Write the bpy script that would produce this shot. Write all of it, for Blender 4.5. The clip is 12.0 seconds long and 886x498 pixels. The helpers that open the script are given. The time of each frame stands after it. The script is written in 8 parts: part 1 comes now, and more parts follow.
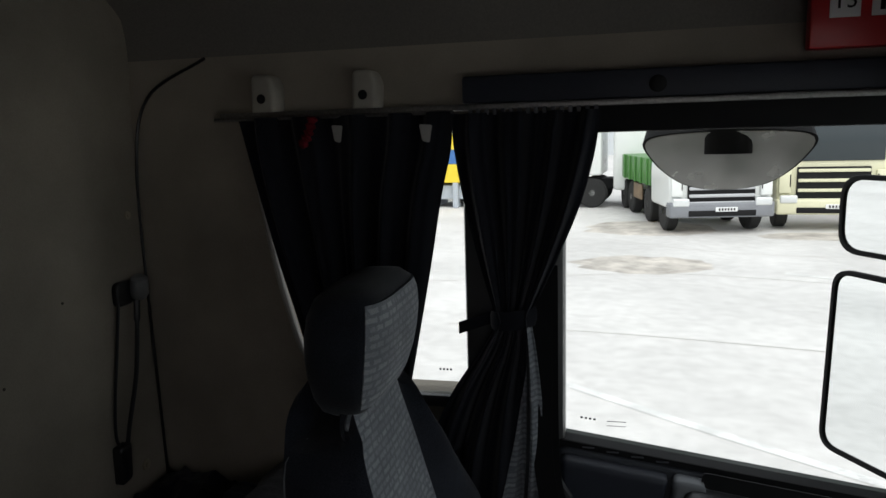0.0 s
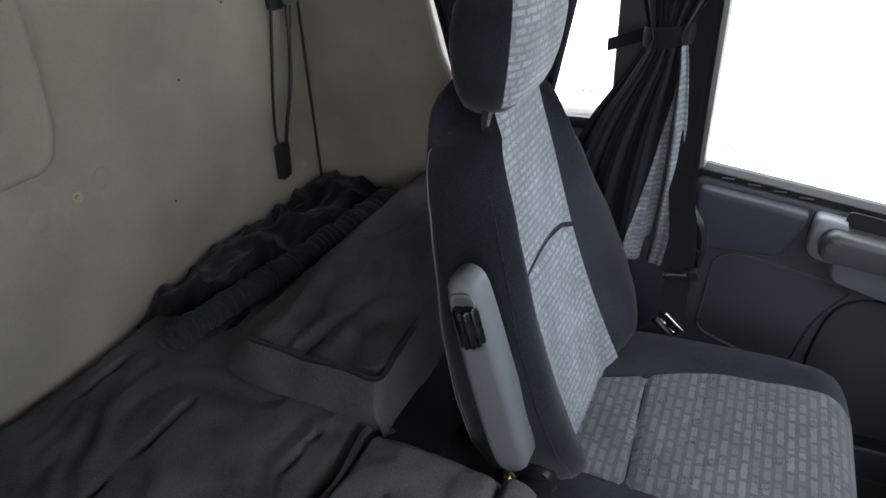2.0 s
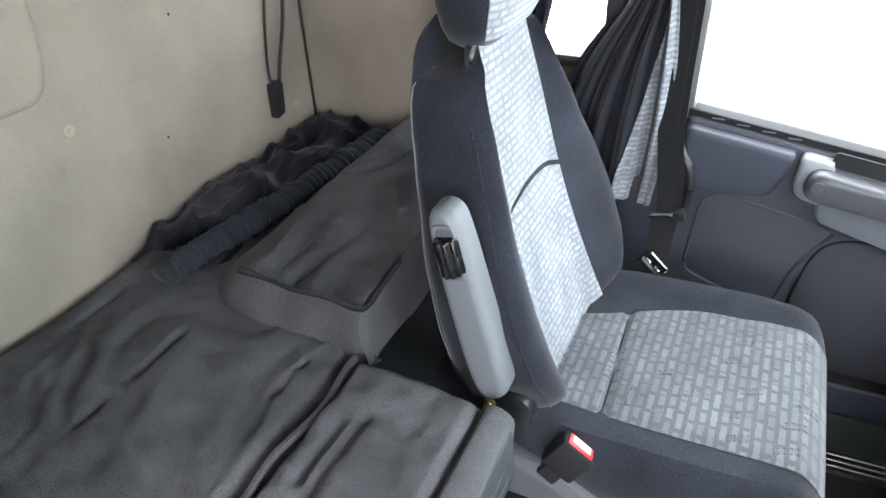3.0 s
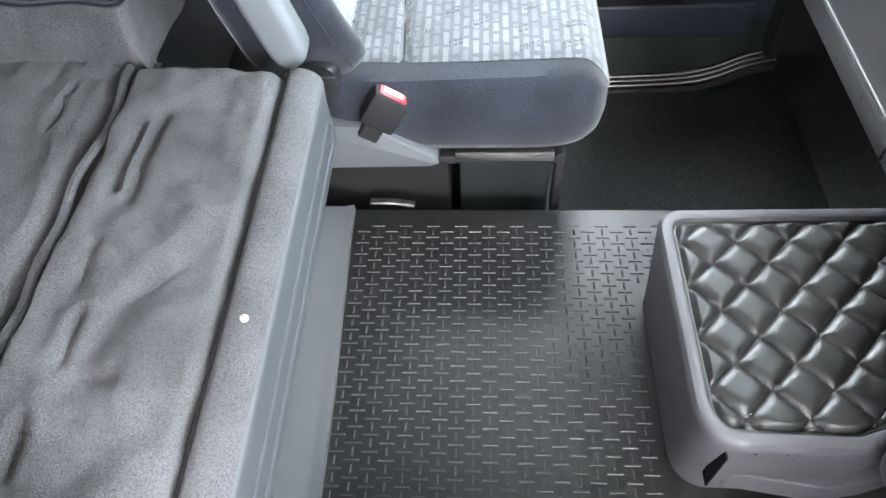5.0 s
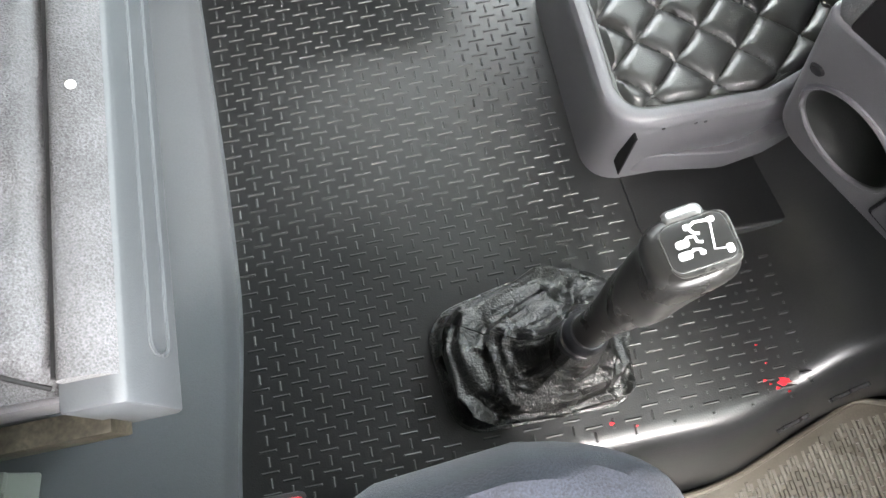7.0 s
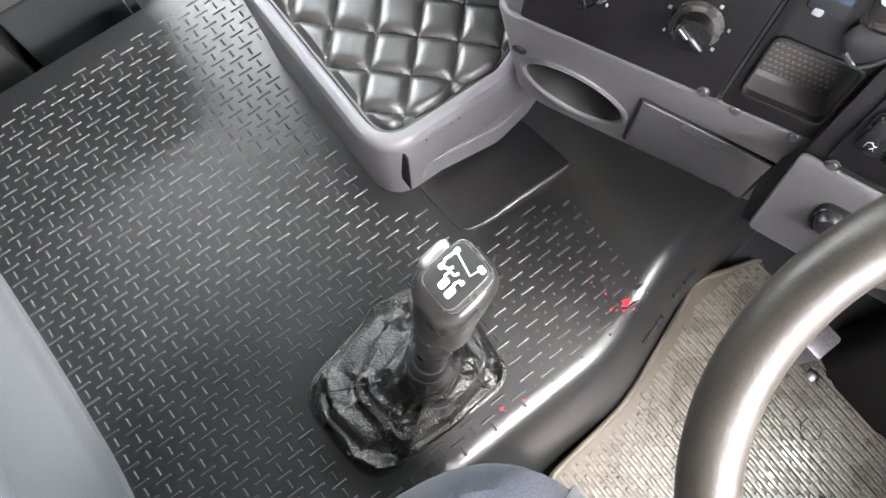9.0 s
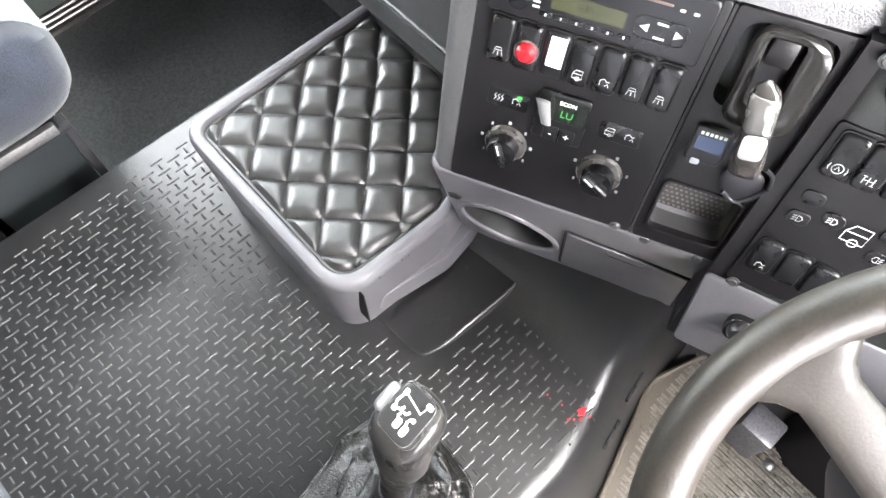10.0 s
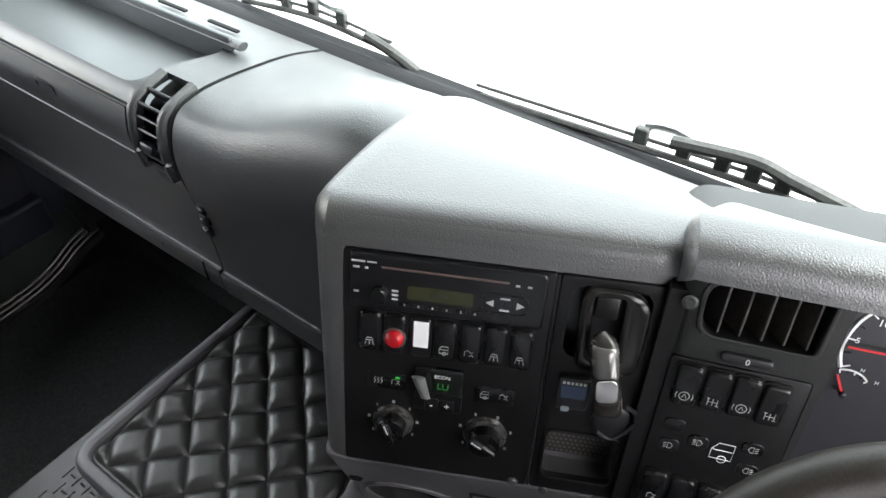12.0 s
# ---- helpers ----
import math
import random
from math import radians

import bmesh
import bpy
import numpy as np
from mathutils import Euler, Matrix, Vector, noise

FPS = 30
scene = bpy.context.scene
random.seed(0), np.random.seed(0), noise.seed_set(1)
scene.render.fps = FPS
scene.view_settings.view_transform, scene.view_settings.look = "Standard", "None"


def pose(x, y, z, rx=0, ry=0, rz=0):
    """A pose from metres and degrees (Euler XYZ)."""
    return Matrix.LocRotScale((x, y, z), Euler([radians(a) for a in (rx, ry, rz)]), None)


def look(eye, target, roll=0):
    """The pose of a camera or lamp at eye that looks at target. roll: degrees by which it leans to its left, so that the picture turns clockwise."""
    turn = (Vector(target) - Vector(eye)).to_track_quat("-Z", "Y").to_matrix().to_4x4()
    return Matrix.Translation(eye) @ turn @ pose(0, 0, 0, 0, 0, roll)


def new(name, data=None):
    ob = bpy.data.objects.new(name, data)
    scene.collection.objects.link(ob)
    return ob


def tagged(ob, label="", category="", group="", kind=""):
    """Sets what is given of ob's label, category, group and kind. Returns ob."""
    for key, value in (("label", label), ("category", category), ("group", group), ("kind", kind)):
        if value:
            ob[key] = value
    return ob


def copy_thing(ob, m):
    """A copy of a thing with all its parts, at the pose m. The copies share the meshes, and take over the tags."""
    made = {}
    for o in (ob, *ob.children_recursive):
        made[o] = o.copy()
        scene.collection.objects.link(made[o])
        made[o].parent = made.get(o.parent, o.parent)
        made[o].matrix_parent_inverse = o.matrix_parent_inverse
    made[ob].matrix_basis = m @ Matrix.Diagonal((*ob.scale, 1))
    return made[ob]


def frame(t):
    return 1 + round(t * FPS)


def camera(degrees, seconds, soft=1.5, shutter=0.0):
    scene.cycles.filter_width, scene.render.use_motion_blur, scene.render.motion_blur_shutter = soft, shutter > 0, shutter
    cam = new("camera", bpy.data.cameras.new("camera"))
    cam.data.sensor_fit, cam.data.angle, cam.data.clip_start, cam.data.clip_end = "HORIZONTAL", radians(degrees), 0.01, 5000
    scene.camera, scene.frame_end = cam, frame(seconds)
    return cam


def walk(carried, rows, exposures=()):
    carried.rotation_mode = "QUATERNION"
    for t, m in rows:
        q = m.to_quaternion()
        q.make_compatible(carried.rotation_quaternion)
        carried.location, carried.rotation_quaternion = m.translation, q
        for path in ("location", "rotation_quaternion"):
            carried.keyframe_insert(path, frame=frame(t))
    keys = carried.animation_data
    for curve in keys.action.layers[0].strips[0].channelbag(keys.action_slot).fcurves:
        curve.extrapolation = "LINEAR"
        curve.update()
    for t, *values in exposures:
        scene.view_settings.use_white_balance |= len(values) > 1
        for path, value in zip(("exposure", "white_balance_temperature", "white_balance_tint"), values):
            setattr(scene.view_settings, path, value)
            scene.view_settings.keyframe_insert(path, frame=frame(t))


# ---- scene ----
cam = camera(65.4, 12.0)
PATH = [
    (0, (0.084, 0.08, 1.265), (-0.361, 2.001, 0.932), -1.7),
    (0.5, (0.08, 0.07, 1.244), (-0.504, 1.911, 0.724), -1.7),
    (1, (0.073, 0.064, 1.228), (-0.585, 1.81, 0.507), -1.8),
    (1.5, (0.069, 0.055, 1.216), (-0.644, 1.706, 0.339), -2.0),
    (2, (0.086, 0.048, 1.199), (-0.664, 1.616, 0.209), -2.2),
    (2.5, (0.113, 0.047, 1.193), (-0.644, 1.56, 0.125), -2.4),
    (2.7, (0.12, 0.044, 1.195), (-0.636, 1.541, 0.104), -2.3),
    (4.3, (0.148, -0.076, 1.094), (-0.203, 1.426, -0.179), -2.2),
    (4.5, (0.143, -0.091, 1.082), (-0.102, 1.366, -0.266), -2.9),
    (5, (0.131, -0.08, 1.04), (0.026, 1.122, -0.555), -3.7),
    (5.5, (0.109, -0.091, 1.003), (0.066, 0.878, -0.746), -3.6),
    (6, (0.107, -0.099, 0.973), (0.083, 0.684, -0.867), -4.4),
    (6.5, (0.129, -0.096, 0.958), (0.132, 0.563, -0.931), -5.1),
    (7, (0.153, -0.09, 0.946), (0.229, 0.514, -0.959), -4.4),
    (7.5, (0.183, -0.079, 0.944), (0.355, 0.473, -0.971), -2.3),
    (7.7, (0.192, -0.075, 0.94), (0.392, 0.459, -0.977), -2.1),
    (9.3, (0.267, -0.072, 1.019), (0.658, 0.361, -0.894), 2.5),
    (9.5, (0.269, -0.071, 1.039), (0.708, 0.384, -0.859), 3.2),
    (9.8, (0.28, -0.088, 1.057), (0.801, 0.488, -0.786), 0.6),
    (10, (0.281, -0.081, 1.067), (0.873, 0.535, -0.741), 1.4),
    (10.5, (0.285, -0.087, 1.089), (1.054, 0.666, -0.596), 0.8),
    (11, (0.285, -0.092, 1.1), (1.226, 0.734, -0.459), 0.8),
    (11.5, (0.291, -0.1, 1.106), (1.367, 0.723, -0.366), 1.0),
    (12, (0.297, -0.105, 1.12), (1.487, 0.713, -0.265), 1.1),
]
walk(cam, [(t, look(eye, target, roll)) for t, eye, target, roll in PATH], [
    (0, 0.15, 6600, 14), (1.0, 0.5, 6500, 14), (1.5, 1.4, 6400, 15), (2.0, 2.8, 6400, 16), (2.5, 3.8, 6400, 16), (4.5, 5.0, 6250, 15),
    (5.5, 5.35, 6550, 12), (7.0, 5.5, 6750, 12), (9.5, 6.0, 6700, 16), (10.5, 6.15, 6700, 16), (11.0, 6.1, 6700, 15), (11.5, 4.9, 6700, 15), (11.8, 4.1, 6700, 15), (12, 3.6, 6650, 14)])

# ---- light and exposure ----
world = bpy.data.worlds.new("overcast_sky")
scene.world = world
world.use_nodes = True
wn = world.node_tree.nodes
sky = wn.new("ShaderNodeTexSky")
sky.sky_type = "NISHITA"
sky.sun_disc = False
sky.sun_elevation, sky.sun_rotation = radians(50), radians(160)
sky.air_density, sky.dust_density, sky.ozone_density = 1.0, 6.0, 1.0
soft_sky = wn.new("ShaderNodeHueSaturation")
soft_sky.inputs["Saturation"].default_value = 0.25
world.node_tree.links.new(sky.outputs["Color"], soft_sky.inputs["Color"])
cloud = wn.new("ShaderNodeMix")  # an even layer of bright cloud over the clear sky
cloud.data_type = "RGBA"
cloud.inputs[0].default_value = 0.7
cloud.inputs[7].default_value = (7.6, 7.9, 8.3, 1)
world.node_tree.links.new(soft_sky.outputs["Color"], cloud.inputs[6])
world.node_tree.links.new(cloud.outputs[2], wn["Background"].inputs["Color"])
wn["Background"].inputs["Strength"].default_value = 0.15
sun = new("sun", bpy.data.lights.new("sun", "SUN"))
sun.data.energy, sun.data.angle, sun.data.color = 1.1, radians(50), (1.0, 0.98, 0.96)
sun.matrix_world = look((10, -26, 34), (0, 0, 0))

# ---- materials ----
MATS = {}


def mat(name, color, rough=0.6, metal=0.0, grain=0.0, grain_scale=200.0, bump=0.0, stain=0.0, stain_scale=4.0,
        spec=0.5, sheen=0.0, coat=0.0, random_tint=0.0, wear=0.1):
    """A principled surface: base colour, fine grain (colour and relief) and broad stains."""
    if name in MATS:
        return MATS[name]
    m = bpy.data.materials.new(name)
    m.use_nodes = True
    nt = m.node_tree
    nodes, links = nt.nodes, nt.links
    b = nodes["Principled BSDF"]
    b.inputs["Roughness"].default_value, b.inputs["Metallic"].default_value = rough, metal
    b.inputs["Specular IOR Level"].default_value = spec
    b.inputs["Sheen Weight"].default_value = sheen
    b.inputs["Coat Weight"].default_value = coat
    geo = nodes.new("ShaderNodeNewGeometry")
    col = nodes.new("ShaderNodeRGB")
    col.outputs[0].default_value = (*color, 1)
    out = col.outputs[0]

    def shade(source, amount, out):
        mix = nodes.new("ShaderNodeMix")
        mix.data_type, mix.blend_type = "RGBA", "MULTIPLY"
        mix.inputs[0].default_value = 1.0
        ramp = nodes.new("ShaderNodeMapRange")
        ramp.inputs[1].default_value, ramp.inputs[2].default_value = 0.3, 0.7
        ramp.inputs[3].default_value, ramp.inputs[4].default_value = 1 - amount, 1 + amount * 0.5
        links.new(source, ramp.inputs[0])
        links.new(out, mix.inputs[6])
        links.new(ramp.outputs[0], mix.inputs[7])
        return mix.outputs[2]
    fine = nodes.new("ShaderNodeTexNoise")
    fine.inputs["Scale"].default_value, fine.inputs["Detail"].default_value = grain_scale, 2.0
    links.new(geo.outputs["Position"], fine.inputs["Vector"])
    if grain:
        out = shade(fine.outputs["Fac"], grain, out)
    broad = nodes.new("ShaderNodeTexNoise")
    broad.inputs["Scale"].default_value, broad.inputs["Detail"].default_value = stain_scale, 5.0
    links.new(geo.outputs["Position"], broad.inputs["Vector"])
    if stain:
        out = shade(broad.outputs["Fac"], stain, out)
        rr = nodes.new("ShaderNodeMapRange")
        rr.inputs[1].default_value, rr.inputs[2].default_value = 0.3, 0.7
        rr.inputs[3].default_value, rr.inputs[4].default_value = max(rough - wear, 0.02), min(rough + wear, 1)
        links.new(broad.outputs["Fac"], rr.inputs[0])
        links.new(rr.outputs[0], b.inputs["Roughness"])
    if random_tint:
        info = nodes.new("ShaderNodeObjectInfo")
        out = shade(info.outputs["Random"], random_tint, out)
    links.new(out, b.inputs["Base Color"])
    if bump:
        bn = nodes.new("ShaderNodeBump")
        bn.inputs["Strength"].default_value, bn.inputs["Distance"].default_value = bump, 0.002
        links.new(fine.outputs["Fac"], bn.inputs["Height"])
        links.new(bn.outputs["Normal"], b.inputs["Normal"])
    MATS[name] = m
    return m


def glow(name, color, strength):
    m = bpy.data.materials.new(name)
    m.use_nodes = True
    b = m.node_tree.nodes["Principled BSDF"]
    b.inputs["Base Color"].default_value = (0.01, 0.01, 0.01, 1)
    b.inputs["Emission Color"].default_value = (*color, 1)
    b.inputs["Emission Strength"].default_value = strength
    return m


def pane_mat(name, tint):
    """Thin window glass: clear, with a mirror-like gloss that grows towards grazing angles."""
    m = bpy.data.materials.new(name)
    m.use_nodes = True
    nodes, links = m.node_tree.nodes, m.node_tree.links
    nodes.remove(nodes["Principled BSDF"])
    clear, gloss, mix, fres, power = nodes.new("ShaderNodeBsdfTransparent"), nodes.new("ShaderNodeBsdfGlossy"), nodes.new("ShaderNodeMixShader"), nodes.new("ShaderNodeLayerWeight"), nodes.new("ShaderNodeMath")
    clear.inputs["Color"].default_value = (*tint, 1)
    gloss.inputs["Roughness"].default_value = 0.02
    power.operation, power.inputs[1].default_value = "POWER", 4.5
    links.new(fres.outputs["Facing"], power.inputs[0])
    links.new(power.outputs[0], mix.inputs[0])
    links.new(clear.outputs[0], mix.inputs[1])
    links.new(gloss.outputs[0], mix.inputs[2])
    links.new(mix.outputs[0], nodes["Material Output"].inputs["Surface"])
    return m


CREAM = mat("cream_wall_lining", (0.34, 0.30, 0.245), 0.75, grain=0.06, grain_scale=300, bump=0.1, stain=0.22, stain_scale=5)
LINING = mat("grey_roof_lining", (0.20, 0.185, 0.165), 0.85, grain=0.1, bump=0.15, stain=0.1)
GREY = mat("blue_grey_plastic", (0.088, 0.094, 0.102), 0.5, grain=0.06, grain_scale=500, bump=0.12, stain=0.08)
BOXGREY = mat("grey_box_plastic", (0.105, 0.103, 0.112), 0.45, grain=0.06, grain_scale=500, bump=0.12, stain=0.12, wear=0.05)
MIDGREY = mat("mid_grey_plastic", (0.112, 0.110, 0.118), 0.36, grain=0.06, grain_scale=500, bump=0.12, stain=0.08)
LIGHTGREY = mat("light_grey_plastic", (0.23, 0.25, 0.27), 0.45, grain=0.05, grain_scale=500, bump=0.1, stain=0.08)
DARKGREY = mat("dark_dash_plastic", (0.024, 0.026, 0.027), 0.35, grain=0.15, grain_scale=600, bump=0.45, stain=0.06, spec=1.0, wear=0.03)
HOOD = mat("grained_hood_plastic", (0.055, 0.055, 0.056), 0.33, grain=0.08, grain_scale=600, bump=0.3, stain=0.08, spec=1.0, wear=0.03)
PODDARK = mat("dark_pod_plastic", (0.013, 0.014, 0.0135), 0.5, grain=0.15, grain_scale=600, bump=0.2, stain=0.1, spec=0.4, wear=0.04)
SWITCH = mat("black_switch_plastic", (0.006, 0.006, 0.0065), 0.28, stain=0.1, stain_scale=30, spec=0.45, wear=0.06)
NAVY = mat("navy_door_plastic", (0.022, 0.026, 0.040), 0.6, grain=0.12, grain_scale=500, bump=0.2, stain=0.1)
BLACK = mat("black_plastic", (0.016, 0.016, 0.018), 0.35, grain=0.1, grain_scale=400, bump=0.05, stain=0.1)
MATTE = mat("matt_black", (0.010, 0.010, 0.011), 0.75, spec=0.25)
PANEL = mat("black_console_plastic", (0.008, 0.0075, 0.008), 0.36, grain=0.15, grain_scale=600, bump=0.08, stain=0.15, stain_scale=10, spec=0.35, wear=0.05)
RUBBER = mat("black_rubber_mat", (0.010, 0.0105, 0.011), 0.36, grain=0.3, grain_scale=420, bump=0.14, stain=0.12, stain_scale=9, spec=0.65, wear=0.02)
# bars lightened above the mat's rubber to paint the glints on them
TREAD = mat("rubber_tread_glint", (0.030, 0.0305, 0.031), 0.40, grain=0.2, stain=0.1, stain_scale=7, spec=0.5, wear=0.02)
FLOORMAT = mat("passenger_floor_rubber", (0.030, 0.033, 0.034), 0.65, grain=0.6, grain_scale=160, bump=0.3, stain=0.2)
VELOUR = mat("grey_velour_cover", (0.091, 0.0915, 0.097), 0.95, grain=0.42, grain_scale=520, bump=1.0, stain=0.35, stain_scale=8, sheen=0.06, spec=0.12)
BOLSTER = mat("navy_grey_seat_velour", (0.023, 0.0262, 0.036), 0.9, grain=0.5, grain_scale=520, bump=0.35, stain=0.5, stain_scale=9, sheen=0.16, spec=0.12)
DARKCLOTH = mat("dark_curtain_cloth", (0.014, 0.015, 0.021), 0.9, grain=0.15, grain_scale=400, bump=0.15, stain=0.1, sheen=0.12, spec=0.12)
BLANKET = mat("dark_blanket", (0.009, 0.010, 0.018), 0.95, grain=0.3, grain_scale=300, bump=0.4, stain=0.3, sheen=0.2, spec=0.12)
LEATHER = mat("black_quilted_leatherette", (0.020, 0.020, 0.0195), 0.41, grain=0.15, grain_scale=620, bump=0.28, stain=0.05, spec=0.8)
BOOT = mat("black_gaiter_leather", (0.009, 0.009, 0.0085), 0.30, grain=0.3, grain_scale=330, bump=0.9, stain=0.2, stain_scale=25, spec=0.6, wear=0.06)
CHROME = mat("brushed_chrome", (0.55, 0.55, 0.55), 0.22, 1.0)
STEEL = mat("dull_steel", (0.35, 0.35, 0.35), 0.42, 1.0, grain=0.2, stain=0.3)
ALU = mat("scuffed_aluminium", (0.30, 0.29, 0.28), 0.45, 1.0, grain=0.2, stain=0.25, stain_scale=15)
WHITE = mat("white_print", (0.75, 0.76, 0.76), 0.5)
PRINT = mat("aged_white_print", (0.42, 0.42, 0.41), 0.55)
CARD = mat("white_card", (0.8, 0.8, 0.8), 0.6)
RED = mat("red_plastic", (0.55, 0.015, 0.02), 0.35)
REDPAINT = mat("red_paint_spot", (0.75, 0.02, 0.03), 0.4)
GREEN = mat("dark_green_paint", (0.002, 0.011, 0.004), 0.45, spec=0.25, stain=0.2)
WHEEL = mat("worn_wheel_leather", (0.020, 0.0172, 0.014), 0.46, grain=0.25, grain_scale=420, bump=0.12, spec=0.28, stain=0.35, stain_scale=14, wear=0.06)
DMAT = mat("taupe_driver_mat", (0.070, 0.061, 0.047), 0.5, grain=0.15, grain_scale=300, bump=0.15, stain=0.3, stain_scale=8)
DMATBAR = mat("worn_mat_bar", (0.125, 0.116, 0.098), 0.30, grain=0.2, stain=0.22, stain_scale=20)
CONCRETE = mat("yard_concrete", (0.70, 0.685, 0.665), 0.85, grain=0.10, grain_scale=6, bump=0.0, stain=0.15, stain_scale=0.35)
MIRRORGLASS = mat("mirror_glass", (0.9, 0.92, 0.92), 0.02, 1.0)
PANE = pane_mat("window_glass", (0.93, 0.96, 0.95))
SCREEN = pane_mat("tinted_windscreen_glass", (0.70, 0.74, 0.73))


# ---- building helpers ----
def origin(ob):
    p = Vector((0, 0, 0))
    while ob:
        p += ob.location
        ob = ob.parent
    return p


def thing(name, at, label, category, group="", kind=""):
    ob = new(name)
    ob.empty_display_size = 0.05
    ob.location = at
    return tagged(ob, label, category, group, kind)


def smooth(me, angle=35):
    for p in me.polygons:
        p.use_smooth = True
    me.set_sharp_from_angle(angle=radians(angle))


def part(name, bm, material, parent=None, label="", flat=False, kind=""):
    """Link a bmesh (in world metres) as one mesh object under a thing or part."""
    off = origin(parent) if parent else Vector((0, 0, 0))
    bmesh.ops.translate(bm, verts=bm.verts, vec=-off)
    bmesh.ops.recalc_face_normals(bm, faces=bm.faces)
    me = bpy.data.meshes.new(name)
    bm.to_mesh(me)
    bm.free()
    if not flat:
        smooth(me)
    me.materials.append(material)
    ob = new(name, me)
    ob.parent = parent
    return tagged(ob, label, kind=kind)


def whole(name, bm, material, label, category, group="", kind="", flat=False):
    ob = part(name, bm, material, flat=flat)
    return tagged(ob, label, category, group, kind)


def bm_box(x0, x1, y0, y1, z0, z1, bevel=0.0, seg=2, m=None):
    bm = bmesh.new()
    bmesh.ops.create_cube(bm, size=1)
    for v in bm.verts:
        v.co = Vector((x0 + (v.co.x + 0.5) * (x1 - x0), y0 + (v.co.y + 0.5) * (y1 - y0), z0 + (v.co.z + 0.5) * (z1 - z0)))
    if bevel:
        bmesh.ops.bevel(bm, geom=bm.edges[:], offset=bevel, segments=seg, affect="EDGES", profile=0.5)
    if m:
        bm.transform(m)
    return bm


def join(*bms):
    out = bmesh.new()
    for b in bms:
        tmp = bpy.data.meshes.new("tmp")
        b.to_mesh(tmp)
        out.from_mesh(tmp)
        bpy.data.meshes.remove(tmp)
        b.free()
    return out


def bm_prism(outline, depth, bevel=0.0, seg=2, m=None):
    """A plate: the 2D outline (x, y) from z=0 to z=depth, its upper edge rounded, then moved by m."""
    bm = bmesh.new()
    xs, ys = [p[0] for p in outline], [p[1] for p in outline]
    cx, cy, w, h = (min(xs) + max(xs)) / 2, (min(ys) + max(ys)) / 2, (max(xs) - min(xs)) / 2, (max(ys) - min(ys)) / 2
    levels = [(0.0, 0.0)]
    if bevel:
        n = seg + 1
        levels += [(depth - bevel * (1 - math.sin(0.5 * math.pi * k / n)), bevel * (1 - math.cos(0.5 * math.pi * k / n))) for k in range(n + 1)]
    else:
        levels.append((depth, 0.0))
    rings = [[bm.verts.new((cx + (x - cx) * (1 - d / w), cy + (y - cy) * (1 - d / h), z)) for x, y in outline] for z, d in levels]
    n = len(outline)
    bm.faces.new(rings[0][::-1])
    bm.faces.new(rings[-1])
    for a, b in zip(rings, rings[1:]):
        for i in range(n):
            bm.faces.new((a[i], a[(i + 1) % n], b[(i + 1) % n], b[i]))
    if m:
        bm.transform(m)
    return bm


def rounded(pts, radius, seg=5):
    """A 2D outline with its corners rounded."""
    out = []
    n = len(pts)
    for i in range(n):
        p, a, b = Vector(pts[i]), Vector(pts[i - 1]), Vector(pts[(i + 1) % n])
        r = radius[i] if isinstance(radius, (list, tuple)) else radius
        da, db = (a - p), (b - p)
        r = min(r, da.length * 0.48, db.length * 0.48)
        s, e = p + da.normalized() * r, p + db.normalized() * r
        for k in range(seg + 1):
            t = k / seg
            out.append(tuple(s * (1 - t) ** 2 + p * 2 * t * (1 - t) + e * t * t))
    return out


def rect(w, h, r=0.0, seg=4, cx=0.0, cy=0.0):
    pts = [(cx - w / 2, cy - h / 2), (cx + w / 2, cy - h / 2), (cx + w / 2, cy + h / 2), (cx - w / 2, cy + h / 2)]
    return rounded(pts, r, seg) if r else pts


def circle(r, n=24, cx=0.0, cy=0.0):
    return [(cx + r * math.cos(2 * math.pi * i / n), cy + r * math.sin(2 * math.pi * i / n)) for i in range(n)]


def bm_ring(outer, inner, depth, m=None, bevel=0.0):
    """A frame between two outlines with the same number of points."""
    bm = bmesh.new()
    n = len(outer)
    vs = [[bm.verts.new((x, y, z)) for x, y in o] for o, z in ((outer, 0), (outer, depth), (inner, depth), (inner, 0))]
    top = []
    for a in range(4):
        for i in range(n):
            f = bm.faces.new((vs[a][i], vs[a][(i + 1) % n], vs[(a + 1) % 4][(i + 1) % n], vs[(a + 1) % 4][i]))
    if bevel:
        es = [e for e in bm.edges if abs(e.verts[0].co.z - depth) < 1e-6 and abs(e.verts[1].co.z - depth) < 1e-6
              and len(e.link_faces) == 2 and abs(e.link_faces[0].normal.z) + abs(e.link_faces[1].normal.z) < 1.5]
        bm.normal_update()
        es = [e for e in bm.edges if abs(e.verts[0].co.z - depth) < 1e-6 and abs(e.verts[1].co.z - depth) < 1e-6 and e.calc_face_angle(0) > 0.5]
        bmesh.ops.bevel(bm, geom=es, offset=bevel, segments=2, affect="EDGES", profile=0.5)
    if m:
        bm.transform(m)
    return bm


